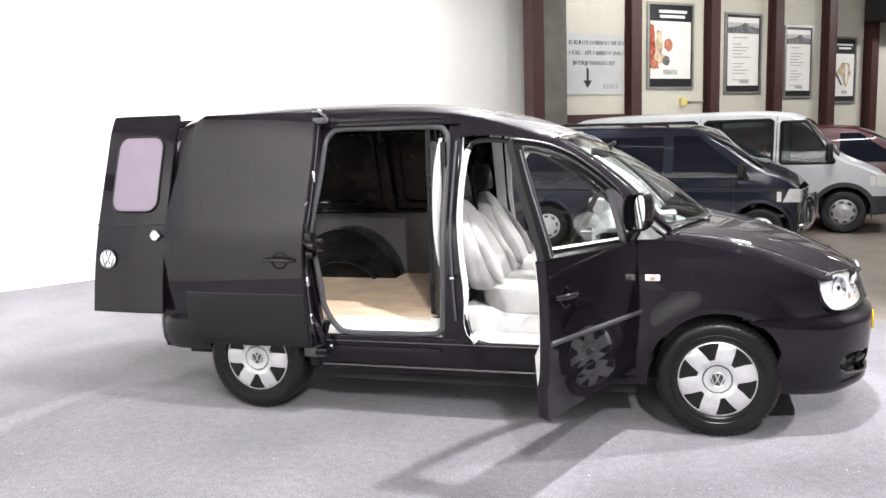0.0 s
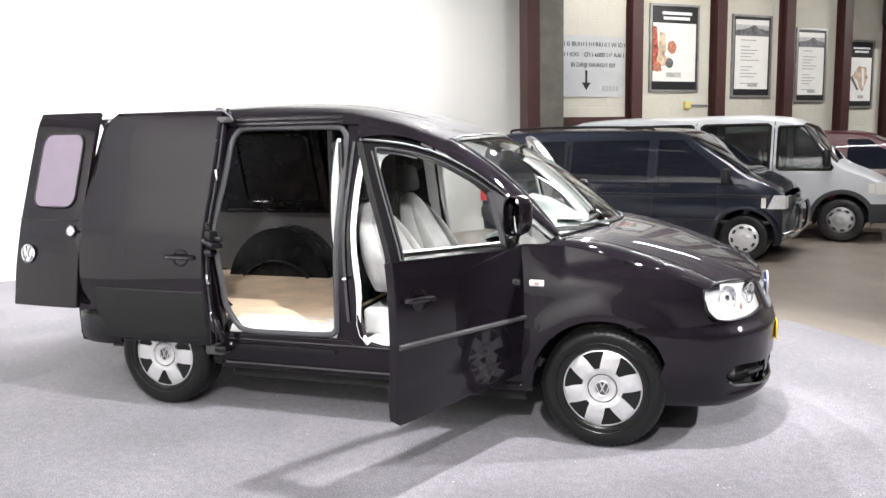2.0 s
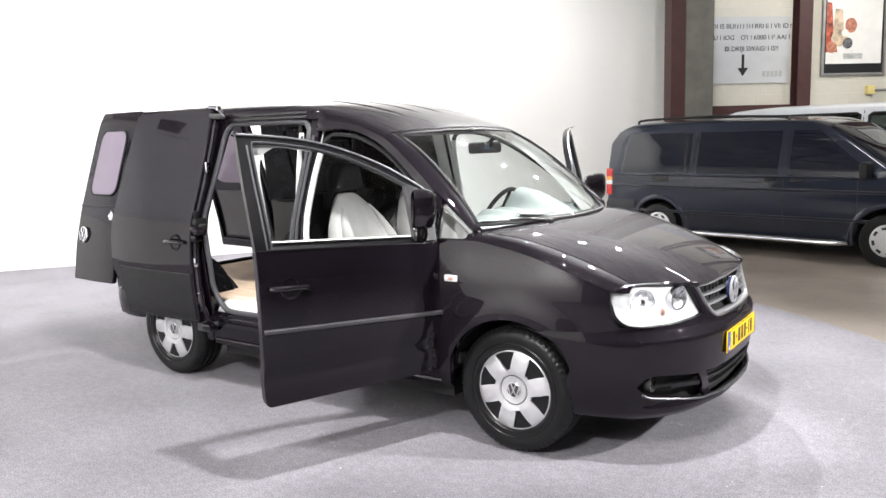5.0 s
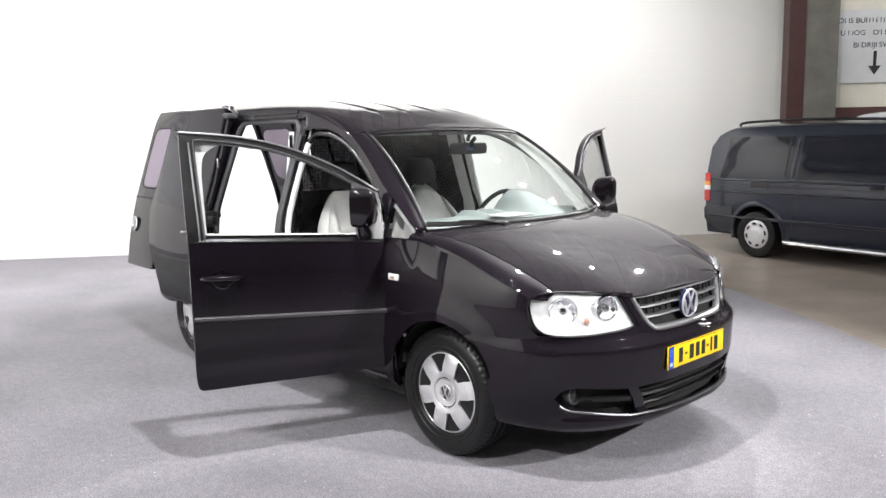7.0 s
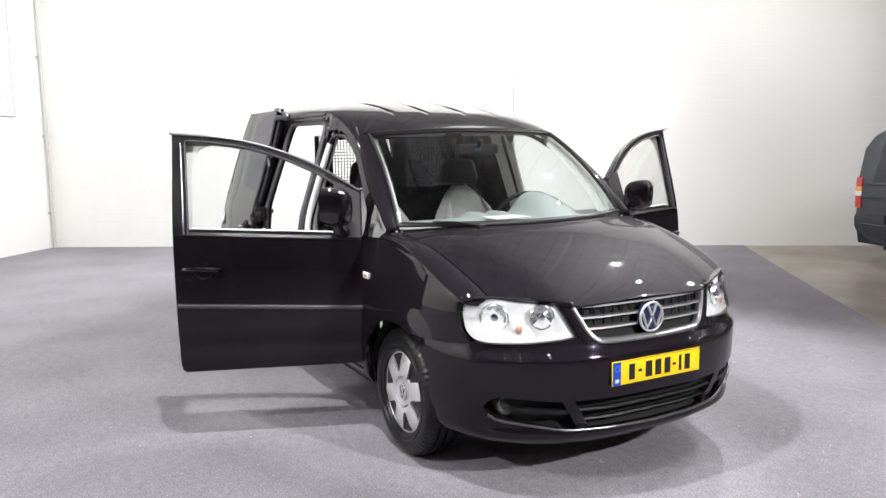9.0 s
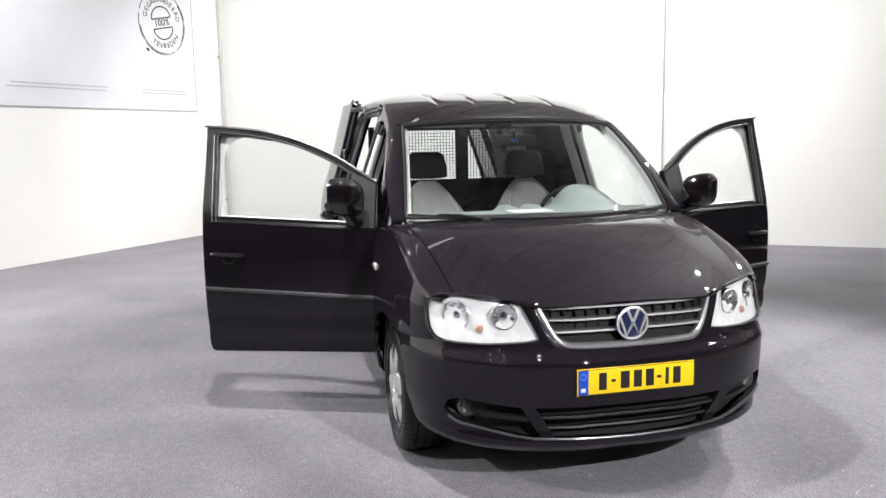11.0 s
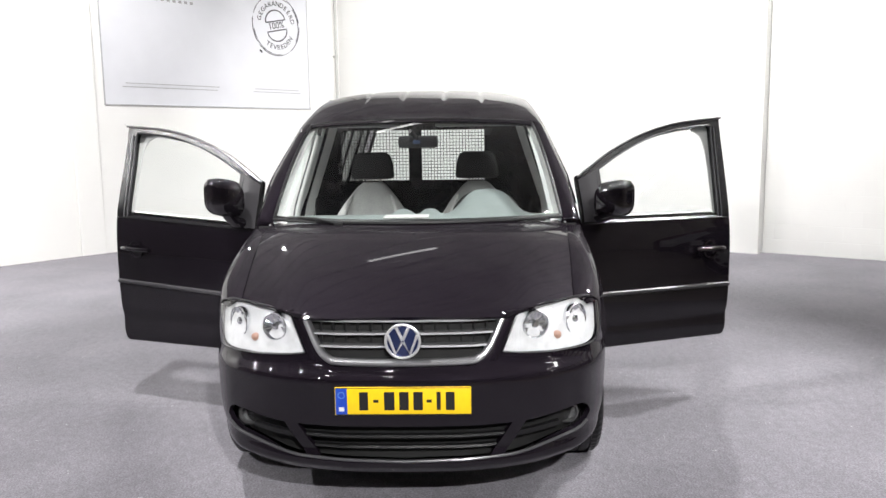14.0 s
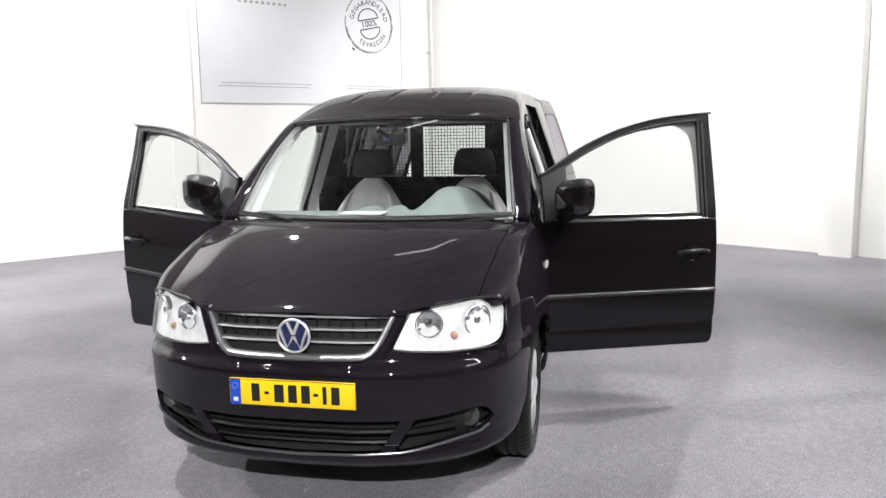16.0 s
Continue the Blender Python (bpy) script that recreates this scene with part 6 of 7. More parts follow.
for side in (-1, 1):
    bm = bmesh.new()
    x1 = -1.5 if side > 0 else -2.32
    H.across(bm, steps(1.06, 1.74, 10), lambda z: -3.40 + 0.15 * (z - 1.06) / 0.68, x1, 12, side, -0.06, 0.008)
    part("upper_lining", bm, LINING, van)
    bm = bmesh.new()
    H.across(bm, steps(0.56, 1.06, 6), -3.36, x1, 12, side, -0.065, 0.012)
    part("side_board", bm, BOARD, van, "grey hardboard side lining")
    # pressed frames of the blanked windows, and the post between them
    for x0, x1b in (((-3.06, -2.40), (-2.24, -1.58)) if side > 0 else ((-3.10, -2.62),)):
        loop = []
        for cx, cz, a0 in ((x1b - 0.08, 1.60, 0), (x0 + 0.10, 1.60, 90), (x0 + 0.08, 1.20, 180), (x1b - 0.08, 1.20, 270)):
            loop += [H.p(cx + 0.07 * math.cos(radians(a0 + q)), cz + 0.07 * math.sin(radians(a0 + q)), side, -0.070) for q in (0, 22.5, 45, 67.5, 90)]
        part("blank_window_frame", tube(bmesh.new(), loop, 0.014, 8, True), LINING, van)
    bm = bmesh.new()
    if side > 0:
        H.across(bm, steps(1.06, 1.72, 8), -2.35, -2.29, 2, side, -0.09, 0.03)
    H.across(bm, steps(1.045, 1.075, 2), -3.3, x1, 12, side, -0.076, 0.012)
    part("side_rib", bm, LINING, van, bevel=0.008)
    bm = bmesh.new()
    wr = 0.46 if side > 0 else 0.33
    rows = []
    for a in steps(0, 180, 22):
        rows.append([(AX + wr * math.cos(radians(a)), side * y, 0.40 + wr * 1.18 * math.sin(radians(a))) for y in (0.56, 0.58, 0.83)])
    grid(bm, rows, None, 0.0)
    vs = [bm.verts.new((AX + wr * math.cos(radians(a)), side * 0.56, 0.40 + wr * 1.18 * math.sin(radians(a)))) for a in steps(0, 180, 22)]
    bm.faces.new(vs)
    part("wheel_box", bm, LINING, van)

# ---- parked vans and small things ----


def simple_wheel(parent, x, y, r, side=-1, cap=SILVER):
    t = lambda a: side * a
    w = part("wheel", lathe(bmesh.new(), [(r * 0.6, t(0.0)), (r * 0.63, t(0.02)), (r * 0.8, t(0.028)), (r * 0.95, t(0.02)), (r, t(-0.01)), (r, t(-0.16)), (r * 0.9, t(-0.19)), (r * 0.5, t(-0.19))], 48, (x, y, r), "y"), RUBBER, parent)
    b = bmesh.new()
    N = 48
    rad, dep = [0.12, 0.2, 0.33, 0.42, 0.52, 0.60, 0.62], [0.03, 0.032, 0.018, 0.02, 0.022, 0.012, 0.0]
    vv = [[b.verts.new((x + q * r * math.cos(2 * math.pi * j / N), y + t(d), r + q * r * math.sin(2 * math.pi * j / N))) for j in range(N)] for q, d in zip(rad, dep)]
    b.faces.new(vv[0])
    for i in range(len(vv) - 1):
        for j in range(N):
            if i == 3 and j % 6 < 3:
                continue
            b.faces.new((vv[i][j], vv[i][(j + 1) % N], vv[i + 1][(j + 1) % N], vv[i + 1][j]))
    bmesh.ops.recalc_face_normals(b, faces=b.faces)
    part("hubcap", b, cap, w)
    part("wheel_rim", lathe(bmesh.new(), [(0.0, t(-0.02)), (r * 0.5, t(-0.03)), (r * 0.6, t(0.0))], 32, (x, y, r), "y"), STEEL, w)


def van_shell(root, hull, paint, top, roofline, low, x0, x1, axles, r, nose_pts, tail_x, holes=()):
    """Sides with wheel arches, a roof and rounded ends for a parked van."""
    def cut(x):
        for a in axles:
            d = (r * 1.22) ** 2 - (x - a) ** 2
            if d > 0.0015:
                return max(low, r + math.sqrt(d))
        return low

    xs = sorted(set(steps(x0, x1, 40) + [a + k for a in axles for k in [r * q for q in (-1.205, -1.2, -1.17, -1.12, -1.05, -0.95, -0.8, -0.6, -0.4, -0.2, 0, 0.2, 0.4, 0.6, 0.8, 0.95, 1.05, 1.12, 1.17, 1.2, 1.205)]]))
    for side in (-1, 1):
        bm = bmesh.new()
        hull.along(bm, xs, cut, lambda x: float(top(x)), 16, side, 0, 0.02)
        for ha, hb, hc0, hc1, lean_x in holes:
            for co, no in (((ha, 0, 0), (1, 0, 0)), ((hb, 0, hc0), (1, 0, lean_x)), ((0, 0, hc0), (0, 0, 1)), ((0, 0, hc1), (0, 0, 1))):
                bmesh.ops.bisect_plane(bm, geom=bm.verts[:] + bm.edges[:] + bm.faces[:], plane_co=co, plane_no=no)
            gone = []
            for f in bm.faces:
                q = f.calc_center_median()
                if ha < q.x and q.x + lean_x * (q.z - hc0) < hb and hc0 < q.z < hc1:
                    gone.append(f)
            bmesh.ops.delete(bm, geom=gone, context="FACES")
        part("side_panel", bm, paint, root)
        for a in axles:
            rows = []
            for an in steps(-15, 195, 18):
                rows.append([(a + r * 1.23 * math.cos(radians(an)), side * y, r + r * 1.23 * math.sin(radians(an))) for y in (0.45, hull.y(a, r) - 0.015)])
            part("arch_liner", grid(bmesh.new(), rows, None, 0.005), DARK, root)
    rows = []
    for x in xs:
        ze, zr = float(top(x)), float(roofline(x))
        rows.append([(x, v * hull.y(x, ze), ze + (zr - ze) * max(0, 1 - abs(v) ** 3) ** 0.5) for v in [math.sin(t * math.pi / 2) for t in steps(-1, 1, 20)]])
    part("roof", grid(bmesh.new(), rows, (0, 0, 1), 0.01), paint, root)
    # tail
    bm = bmesh.new()
    zs = steps(low, float(top(x0)), 10)
    grid(bm, [[(x0 - 0.06 * (1 - abs(v) ** 4), v * hull.y(x0, z), z) for v in steps(-1, 1, 12)] for z in zs], (-1, 0, 0), 0.02)
    part("tail_panel", bm, paint, root)
    # nose
    bm = bmesh.new()
    grid(bm, [[(x1 + nose_pts(z) * (1 - abs(v) ** 3), v * hull.y(x1, z), z) for v in steps(-1, 1, 16)] for z in steps(low, float(top(x1)), 10)], (1, 0, 0), 0.02)
    part("nose_panel", bm, paint, root)
    bm = bmesh.new()
    box(bm, (x0 + 0.1, -0.6, low * 0.9), (x1 - 0.05, 0.6, low + 0.2))
    part("underbody", bm, DARK, root, smooth=False)


def screen_on(bm, hull, top, roofline, x0, x1):
    """A windscreen lying on a shell's sloping front."""
    rows = []
    for x in steps(x0, x1, 10):
        ze, zr = float(top(x)), float(roofline(x))
        rows.append([(x + 0.006, v * hull.y(x, ze), ze + (zr - ze) * max(0, 1 - abs(v) ** 3) ** 0.5 + 0.008) for v in steps(-0.93, 0.93, 16)])
    return grid(bm, rows, (1, 0, 1), 0.006)


def pane(root, name, hull, zs, xl, xr, material, off=0.006, side=-1, label="", sub=None):
    bm = bmesh.new()
    hull.across(bm, zs, xl, xr, 10, side, off, 0.012)
    return part(name, bm, material, sub or root, label)


# dark blue passenger van, at an angle behind the show van
VD = Vector((2.838, -0.64, 0)).normalized()
VA = math.degrees(math.atan2(VD.y, VD.x))
VN = Vector((-VD.y, VD.x, 0))
rear_hub = Vector((-1.867, 6.356, 0))
V = Hull([(0.2, 0.86), (0.35, 0.90), (0.6, 0.93), (0.9, 0.935), (1.05, 0.925), (1.3, 0.87), (1.55, 0.81), (1.7, 0.75), (1.8, 0.66)], [(-0.95, 0.955), (-0.6, 0.985), (0, 1.0), (2.4, 1.0), (3.0, 0.985), (3.3, 0.94), (3.5, 0.86)])
m = Matrix.Translation(rear_hub + VN * 0.93 + Vector((0, 0, FLOOR))) @ Matrix.Rotation(radians(VA), 4, "Z") @ Matrix.Scale(0.962, 4)
blue = thing("passenger_van", "midnight blue passenger van with dark windows and chrome side bar", "van", m, "parked vans")
vtop = curve((-0.88, 1.45), (-0.75, 1.62), (-0.5, 1.70), (0.5, 1.72), (1.6, 1.70), (2.0, 1.68), (2.2, 1.62), (2.4, 1.51), (2.7, 1.31), (3.02, 1.09), (3.2, 1.02), (3.38, 0.92), (3.48, 0.82))
vroof = curve((-0.88, 1.55), (-0.75, 1.70), (-0.5, 1.77), (0.5, 1.79), (1.6, 1.775), (2.0, 1.755), (2.2, 1.70), (2.4, 1.59), (2.7, 1.39), (3.02, 1.17), (3.2, 1.085), (3.38, 0.98), (3.48, 0.87))
van_shell(blue, V, VANBLUE, vtop, vroof, 0.27, -0.88, 3.45, (0.0, 3.0), 0.31, lambda z: 0.08 if z > 0.6 else 0.05, -0.9)
zs = steps(1.05, 1.60, 8)
pane(blue, "side_window", V, zs, 0.58, 1.70, BLACKGLASS)
pane(blue, "side_window", V, zs, lambda z: -0.62 + 0.12 * (z - 1.1), 0.46, BLACKGLASS, 0.006)
pane(blue, "front_window", V, steps(1.04, 1.60, 8), 1.84, lambda z: 2.86 - 1.25 * (z - 1.04), BLACKGLASS)
bm = bmesh.new()
screen_on(bm, V, vtop, vroof, 2.26, 3.0)
part("windscreen", bm, BLACKGLASS, blue)
for z in (0.84, 0.50):
    bm = bmesh.new()
    V.across(bm, [z, z + 0.01, z + 0.03, z + 0.04], -0.8, 3.3, 20, -1, 0.010, 0.008)
    part("rubbing_strip", bm, BUMPERGREY, blue)
    bead = [(x, -(V.y(x, z + 0.02) + 0.012), z + 0.02) for x in steps(-0.78, 3.2, 30)]
    part("moulding_bead", tube(bmesh.new(), bead, 0.011, 8), VANBLUE, blue)
bead = [(x, -(V.y(x, 1.02) + 0.004), 1.02) for x in steps(-0.75, 2.86, 26)]
part("window_moulding", tube(bmesh.new(), bead, 0.012, 8), VANBLUE, blue)
for x in (0.52, 1.78, 2.66):
    bm = bmesh.new()
    V.across(bm, steps(0.42, 1.60 if x < 2 else 1.05, 8), x - 0.006, x + 0.006, 1, -1, 0.002, 0.01)
    part("shut_line", bm, BLACK, blue)
for x in (1.62, 1.95):
    bm = bmesh.new()
    rbox(bm, (x - 0.08, -0.955, 0.97), (x + 0.08, -0.925, 1.005), 0.008, 2)
    part("door_handle", bm, PLASTIC, blue)
bm = bmesh.new()
V.across(bm, [0.30, 0.36, 0.42, 0.52, 0.62, 0.655, 0.66], lambda z: float(np.interp(z, [0.30, 0.36, 0.45, 0.66], [-0.62, -0.76, -0.87, -0.885])), lambda z: -0.40, 4, -1, lambda z: 0.012 if 0.4 < z < 0.65 else 0.002, 0.02)
grid(bm, [[(x + 0.05 * abs(v) ** 4, v * w, z) for v in steps(-1, 1, 16)] for x, w, z in ((-0.70, 0.74, 0.27), (-0.82, 0.82, 0.30), (-0.90, 0.88, 0.38), (-0.945, 0.905, 0.48), (-0.95, 0.91, 0.60), (-0.93, 0.90, 0.65), (-0.88, 0.88, 0.66))], (-1, 0, 0), 0.02)
part("rear_bumper", bm, BUMPERGREY, blue)
bm = bmesh.new()
grid(bm, [[(x - 0.20 * abs(v) ** 3.5, v * w, z) for v in steps(-1, 1, 18)] for x, w, z in ((3.36, 0.76, 0.22), (3.47, 0.82, 0.25), (3.54, 0.86, 0.34), (3.555, 0.865, 0.46), (3.545, 0.86, 0.58), (3.51, 0.84, 0.63))], (1, 0, 0), 0.03)
part("front_bumper", bm, VANBLUE, blue)
for z0, z1, mt in ((0.72, 0.87, REDLENS), (0.87, 0.93, BULB), (0.93, 0.985, ORANGELENS), (0.985, 1.10, REDLENS)):
    bm = bmesh.new()
    V.across(bm, steps(z0, z1, 3), -0.905, -0.80, 2, -1, 0.008, 0.03)
    grid(bm, [[(-0.935, y, z) for y in (-0.86, -0.74)] for z in (z0, z1)], (-1, 0, 0), 0.02)
    part("tail_lamp", bm, mt, blue)
bm = bmesh.new()
V.across(bm, steps(0.70, 0.875, 5), lambda z: 3.27 + 0.45 * (z - 0.70), 3.47, 5, -1, 0.012, 0.03)
grid(bm, [[(3.475 + 0.03 * k, -0.80 + 0.28 * k, z) for k in steps(0, 1, 4)] for z in steps(0.70, 0.86, 4)], (1, 0, 0), 0.02)
part("headlamp", bm, LAMPBODY, blue)
bm = bmesh.new()
V.across(bm, steps(0.71, 0.84, 3), 3.20, 3.255, 2, -1, 0.012, 0.03)
part("indicator_lamp", bm, BULB, blue)
for s in (-1, 1):
    bm = bmesh.new()
    tube(bm, smooth_line([(-0.45, s * 0.74, 1.735), (-0.35, s * 0.73, 1.79), (0.6, s * 0.72, 1.805), (1.6, s * 0.72, 1.775), (1.75, s * 0.72, 1.72)], 5), 0.018, 8)
    part("roof_bar", bm, PLASTIC, blue)
    bm = bmesh.new()
    tube(bm, smooth_line([(0.46, s * 0.86, 0.27), (0.52, s * 0.97, 0.25), (1.5, s * 0.98, 0.25), (2.45, s * 0.97, 0.25), (2.52, s * 0.86, 0.27)], 5), 0.03, 10)
    part("side_bar", bm, CHROME, blue, "polished steel side bar")
bm = bmesh.new()
for s in (-1, 1):
    tube(bm, smooth_line([(3.50, s * 0.42, 0.3), (3.60, s * 0.42, 0.40), (3.61, s * 0.42, 0.66), (3.57, s * 0.40, 0.74)], 5), 0.028, 8)
    tube(bm, smooth_line([(3.46, s * 0.78, 0.36), (3.56, s * 0.62, 0.38), (3.60, s * 0.42, 0.40)], 5), 0.024, 8)
tube(bm, [(3.57, -0.40, 0.74), (3.59, 0, 0.76), (3.57, 0.40, 0.74)], 0.028, 8)
part("bull_bar", bm, CHROME, blue, "polished steel bull bar")
bm = bmesh.new()
rbox(bm, (2.72, -1.10, 1.02), (2.82, -0.93, 1.22), 0.03, 3)
part("door_mirror", bm, PLASTIC, blue)
for x in (0.0, 3.0):
    rows = []
    for an in steps(-12, 192, 26):
        rows.append([(x + q * math.cos(radians(an)), -(V.y(x + q * math.cos(radians(an)), max(0.3, 0.31 + q * math.sin(radians(an)))) + o), 0.31 + q * math.sin(radians(an))) for q, o in ((0.375, 0.002), (0.380, 0.014), (0.400, 0.018), (0.425, 0.012), (0.445, 0.001))])
    part("arch_lip", grid(bmesh.new(), rows, (0, -1, 0), 0.01), VANBLUE, blue)
for x0, x1, z in ((-0.62, 0.50, 1.0), (0.53, 1.76, 1.0)):
    bm = bmesh.new()
    V.across(bm, [z - 0.055, z - 0.052, z - 0.045, z - 0.042], x0, x1, 10, -1, 0.003, 0.006)
    part("waist_seam", bm, BLACK, blue)
for x in (0.40, 0.52):
    bm = bmesh.new()
    V.across(bm, steps(1.08, 1.56, 6), x - 0.012, x + 0.012, 2, -1, 0.012, 0.012)
    part("window_pillar", bm, MOULD, blue)
bm = bmesh.new()
V.across(bm, steps(1.05, 1.58, 6), 1.735, 1.815, 3, -1, 0.010, 0.012)
part("window_pillar", bm, VANBLUE, blue)
bm = bmesh.new()
V.across(bm, steps(0.93, 1.03, 3), -0.10, 0.16, 4, -1, 0.004, 0.008)
part("filler_flap", bm, MOULD, blue)
for x in (0.0, 3.0):
    simple_wheel(blue, x, -0.915, 0.31)
    simple_wheel(blue, x, 0.915, 0.31, 1)

# white van behind it
W = Hull([(0.2, 0.88), (0.4, 0.93), (0.8, 0.95), (1.1, 0.945), (1.5, 0.89), (1.75, 0.84), (1.88, 0.78), (1.95, 0.70)], [(-1.2, 0.97), (0, 1.0), (3.0, 1.0), (3.6, 0.985), (4.0, 0.94), (4.25, 0.86)])
m2 = Matrix.Translation(rear_hub + VN * (2.5 + 0.95) + VD * 0.17 + Vector((0, 0, FLOOR))) @ Matrix.Rotation(radians(VA), 4, "Z")
white = thing("panel_van", "white panel van with a dark-glazed side window", "van", m2, "parked vans")
wtop = curve((-0.72, 1.70), (-0.5, 1.79), (0.5, 1.83), (2.2, 1.82), (2.8, 1.77), (3.05, 1.66), (3.22, 1.47), (3.38, 1.29), (3.55, 1.10), (3.9, 0.95), (4.15, 0.82), (4.25, 0.70))
wroof = curve((-0.72, 1.78), (-0.5, 1.86), (0.5, 1.90), (2.2, 1.895), (2.8, 1.85), (3.05, 1.74), (3.22, 1.546), (3.38, 1.364), (3.55, 1.17), (3.9, 1.0), (4.15, 0.87), (4.25, 0.74))
van_shell(white, W, VANWHITE, wtop, wroof, 0.30, -0.72, 4.22, (0.55, 3.62), 0.32, lambda z: 0.08 if z > 0.6 else 0.12, -0.72, ((1.58, 2.60, 1.02, 1.74, 0), (0.45, 1.45, 1.18, 1.74, 0), (2.72, 3.50, 1.06, 1.70, 0.66)))
for side in (-1, 1):
    pane(white, "side_window", W, steps(1.02, 1.74, 8), 1.58, 2.60, VANGLASS, -0.010, side)
    pane(white, "side_window", W, steps(1.18, 1.74, 6), 0.45, 1.45, VANGLASS, -0.010, side)
    pane(white, "front_window", W, steps(1.06, 1.70, 8), 2.72, lambda z: 3.50 - 0.66 * (z - 1.06), VANGLASS, -0.010, side)
    for pts in (((1.58, 1.02), (2.60, 1.02), (2.60, 1.74), (1.58, 1.74)), ((0.45, 1.18), (1.45, 1.18), (1.45, 1.74), (0.45, 1.74)), ((2.72, 1.06), (3.50, 1.06), (3.08, 1.70), (2.72, 1.70))):
        line = []
        for k in range(4):
            p, q = pts[k], pts[(k + 1) % 4]
            line += [W.p(p[0] + (q[0] - p[0]) * u, p[1] + (q[1] - p[1]) * u, side, 0.0) for u in (0.04, 0.25, 0.5, 0.75, 0.96)]
        part("window_seal", tube(bmesh.new(), line, 0.022, 6, True), PLASTIC, white)
# cab seats and the rear bench seen through the glass
for x, y, w in ((2.55, -0.45, 0.24), (2.55, 0.42, 0.24), (1.55, 0.0, 0.75)):
    bm = bmesh.new()
    cushion(bm, [(x, y, 0.55, 0.10, w), (x, y, 0.62, 0.13, w + 0.02), (x - 0.06, y, 1.05, 0.10, w), (x - 0.10, y, 1.32, 0.06, w * 0.85), (x - 0.11, y, 1.36, 0.03, w * 0.7)], 24, 3)
    part("van_seat", bm, SEATRED, white, "dark red cloth van seat")
bm = bmesh.new()
box(bm, (-0.65, -0.8, 0.42), (3.5, 0.8, 0.46))
part("van_floor", bm, DARK, white, smooth=False)
bm = bmesh.new()
grid(bm, [[(x, y, z) for y in steps(-0.82, 0.82, 8)] for x, z in ((3.62, 1.06), (3.45, 1.12), (3.25, 1.10), (3.18, 0.9), (3.2, 0.5))], (-1, 0, 1), 0.02)
part("van_dashboard", bm, PLASTIC, white)
bm = bmesh.new()
screen_on(bm, W, wtop, wroof, 3.04, 3.53)
part("windscreen", bm, BLACKGLASS, white)
bm = bmesh.new()
W.across(bm, [0.30, 0.4, 0.5, 0.56], 3.98, 4.25, 6, -1, 0.012, 0.03)
grid(bm, [[(4.36 - 0.12 * abs(v) ** 3, v * 0.84, z) for v in steps(-1, 1, 14)] for z in (0.28, 0.42, 0.56)], (1, 0, 0), 0.03)
part("front_bumper", bm, BUMPERGREY, white)
bm = bmesh.new()
W.across(bm, [0.32, 0.40, 0.48], 0.95, 3.18, 10, -1, 0.010, 0.01)
part("rubbing_strip", bm, BUMPERGREY, white)
bm = bmesh.new()
W.across(bm, steps(0.70, 0.88, 4), 4.05, 4.2, 4, -1, 0.012, 0.03)
part("headlamp", bm, BULB, white)
bm = bmesh.new()
W.across(bm, steps(0.72, 0.86, 4), 3.96, 4.04, 4, -1, 0.012, 0.03)
part("indicator_lamp", bm, BULB, white)
for x in (2.66, 1.5):
    bm = bmesh.new()
    W.across(bm, steps(0.5, 1.78, 8), x - 0.006, x + 0.006, 1, -1, 0.002, 0.008)
    part("shut_line", bm, BUMPERGREY, white)
bm = bmesh.new()
rbox(bm, (2.50, -0.975, 1.0), (2.62, -0.93, 1.07), 0.01, 2)
part("door_handle", bm, PLASTIC, white)
bm = bmesh.new()
rbox(bm, (3.36, -1.16, 1.10), (3.46, -0.96, 1.36), 0.03, 3)
part("door_mirror", bm, PLASTIC, white)
bm = bmesh.new()
rows = []
for an in steps(-5, 185, 18):
    rows.append([(3.62 + q * math.cos(radians(an)), -(W.y(3.62 + q * math.cos(radians(an)), 0.6) + 0.012), 0.32 + q * math.sin(radians(an))) for q in (0.385, 0.40, 0.44, 0.45)])
part("arch_trim", grid(bm, rows, (0, -1, 0), 0.02), BUMPERGREY, white)
for x in (0.55, 3.62):
    simple_wheel(white, x, -0.93, 0.32, -1, SATIN)
    simple_wheel(white, x, 0.93, 0.32, 1, STEEL)

# dark red van furthest back
m3 = Matrix.Translation(rear_hub + VN * (5.2 + 0.93) + VD * 1.8 + Vector((0, 0, FLOOR))) @ Matrix.Rotation(radians(VA), 4, "Z") @ Matrix.Diagonal((1, 1, 0.92, 1))
red = thing("delivery_van", "dark red van parked behind the white one", "van", m3, "parked vans")
van_shell(red, V, VANRED, vtop, vroof, 0.27, -0.88, 3.45, (0.0, 3.0), 0.31, lambda z: 0.10, -0.9)
pane(red, "front_window", V, steps(1.04, 1.60, 8), 1.84, lambda z: 2.86 - 1.25 * (z - 1.04), BLACKGLASS)
bm = bmesh.new()
screen_on(bm, V, vtop, vroof, 2.26, 3.0)
part("windscreen", bm, BLACKGLASS, red)
for x in (0.0, 3.0):
    simple_wheel(red, x, -0.915, 0.31)


# ---- signs and posters ----
def face_pose(at, s, z, out):
    """A pose on a wall: x along it as read, y up, z towards the room."""
    p = at(s, z, out)
    r = (at(s + 1, z, out) - p)
    n = (at(s, z, out + 1) - p)
    return Matrix(((r.x, 0, n.x, p.x), (r.y, 0, n.y, p.y), (0, 1, 0, p.z), (0, 0, 0, 1)))


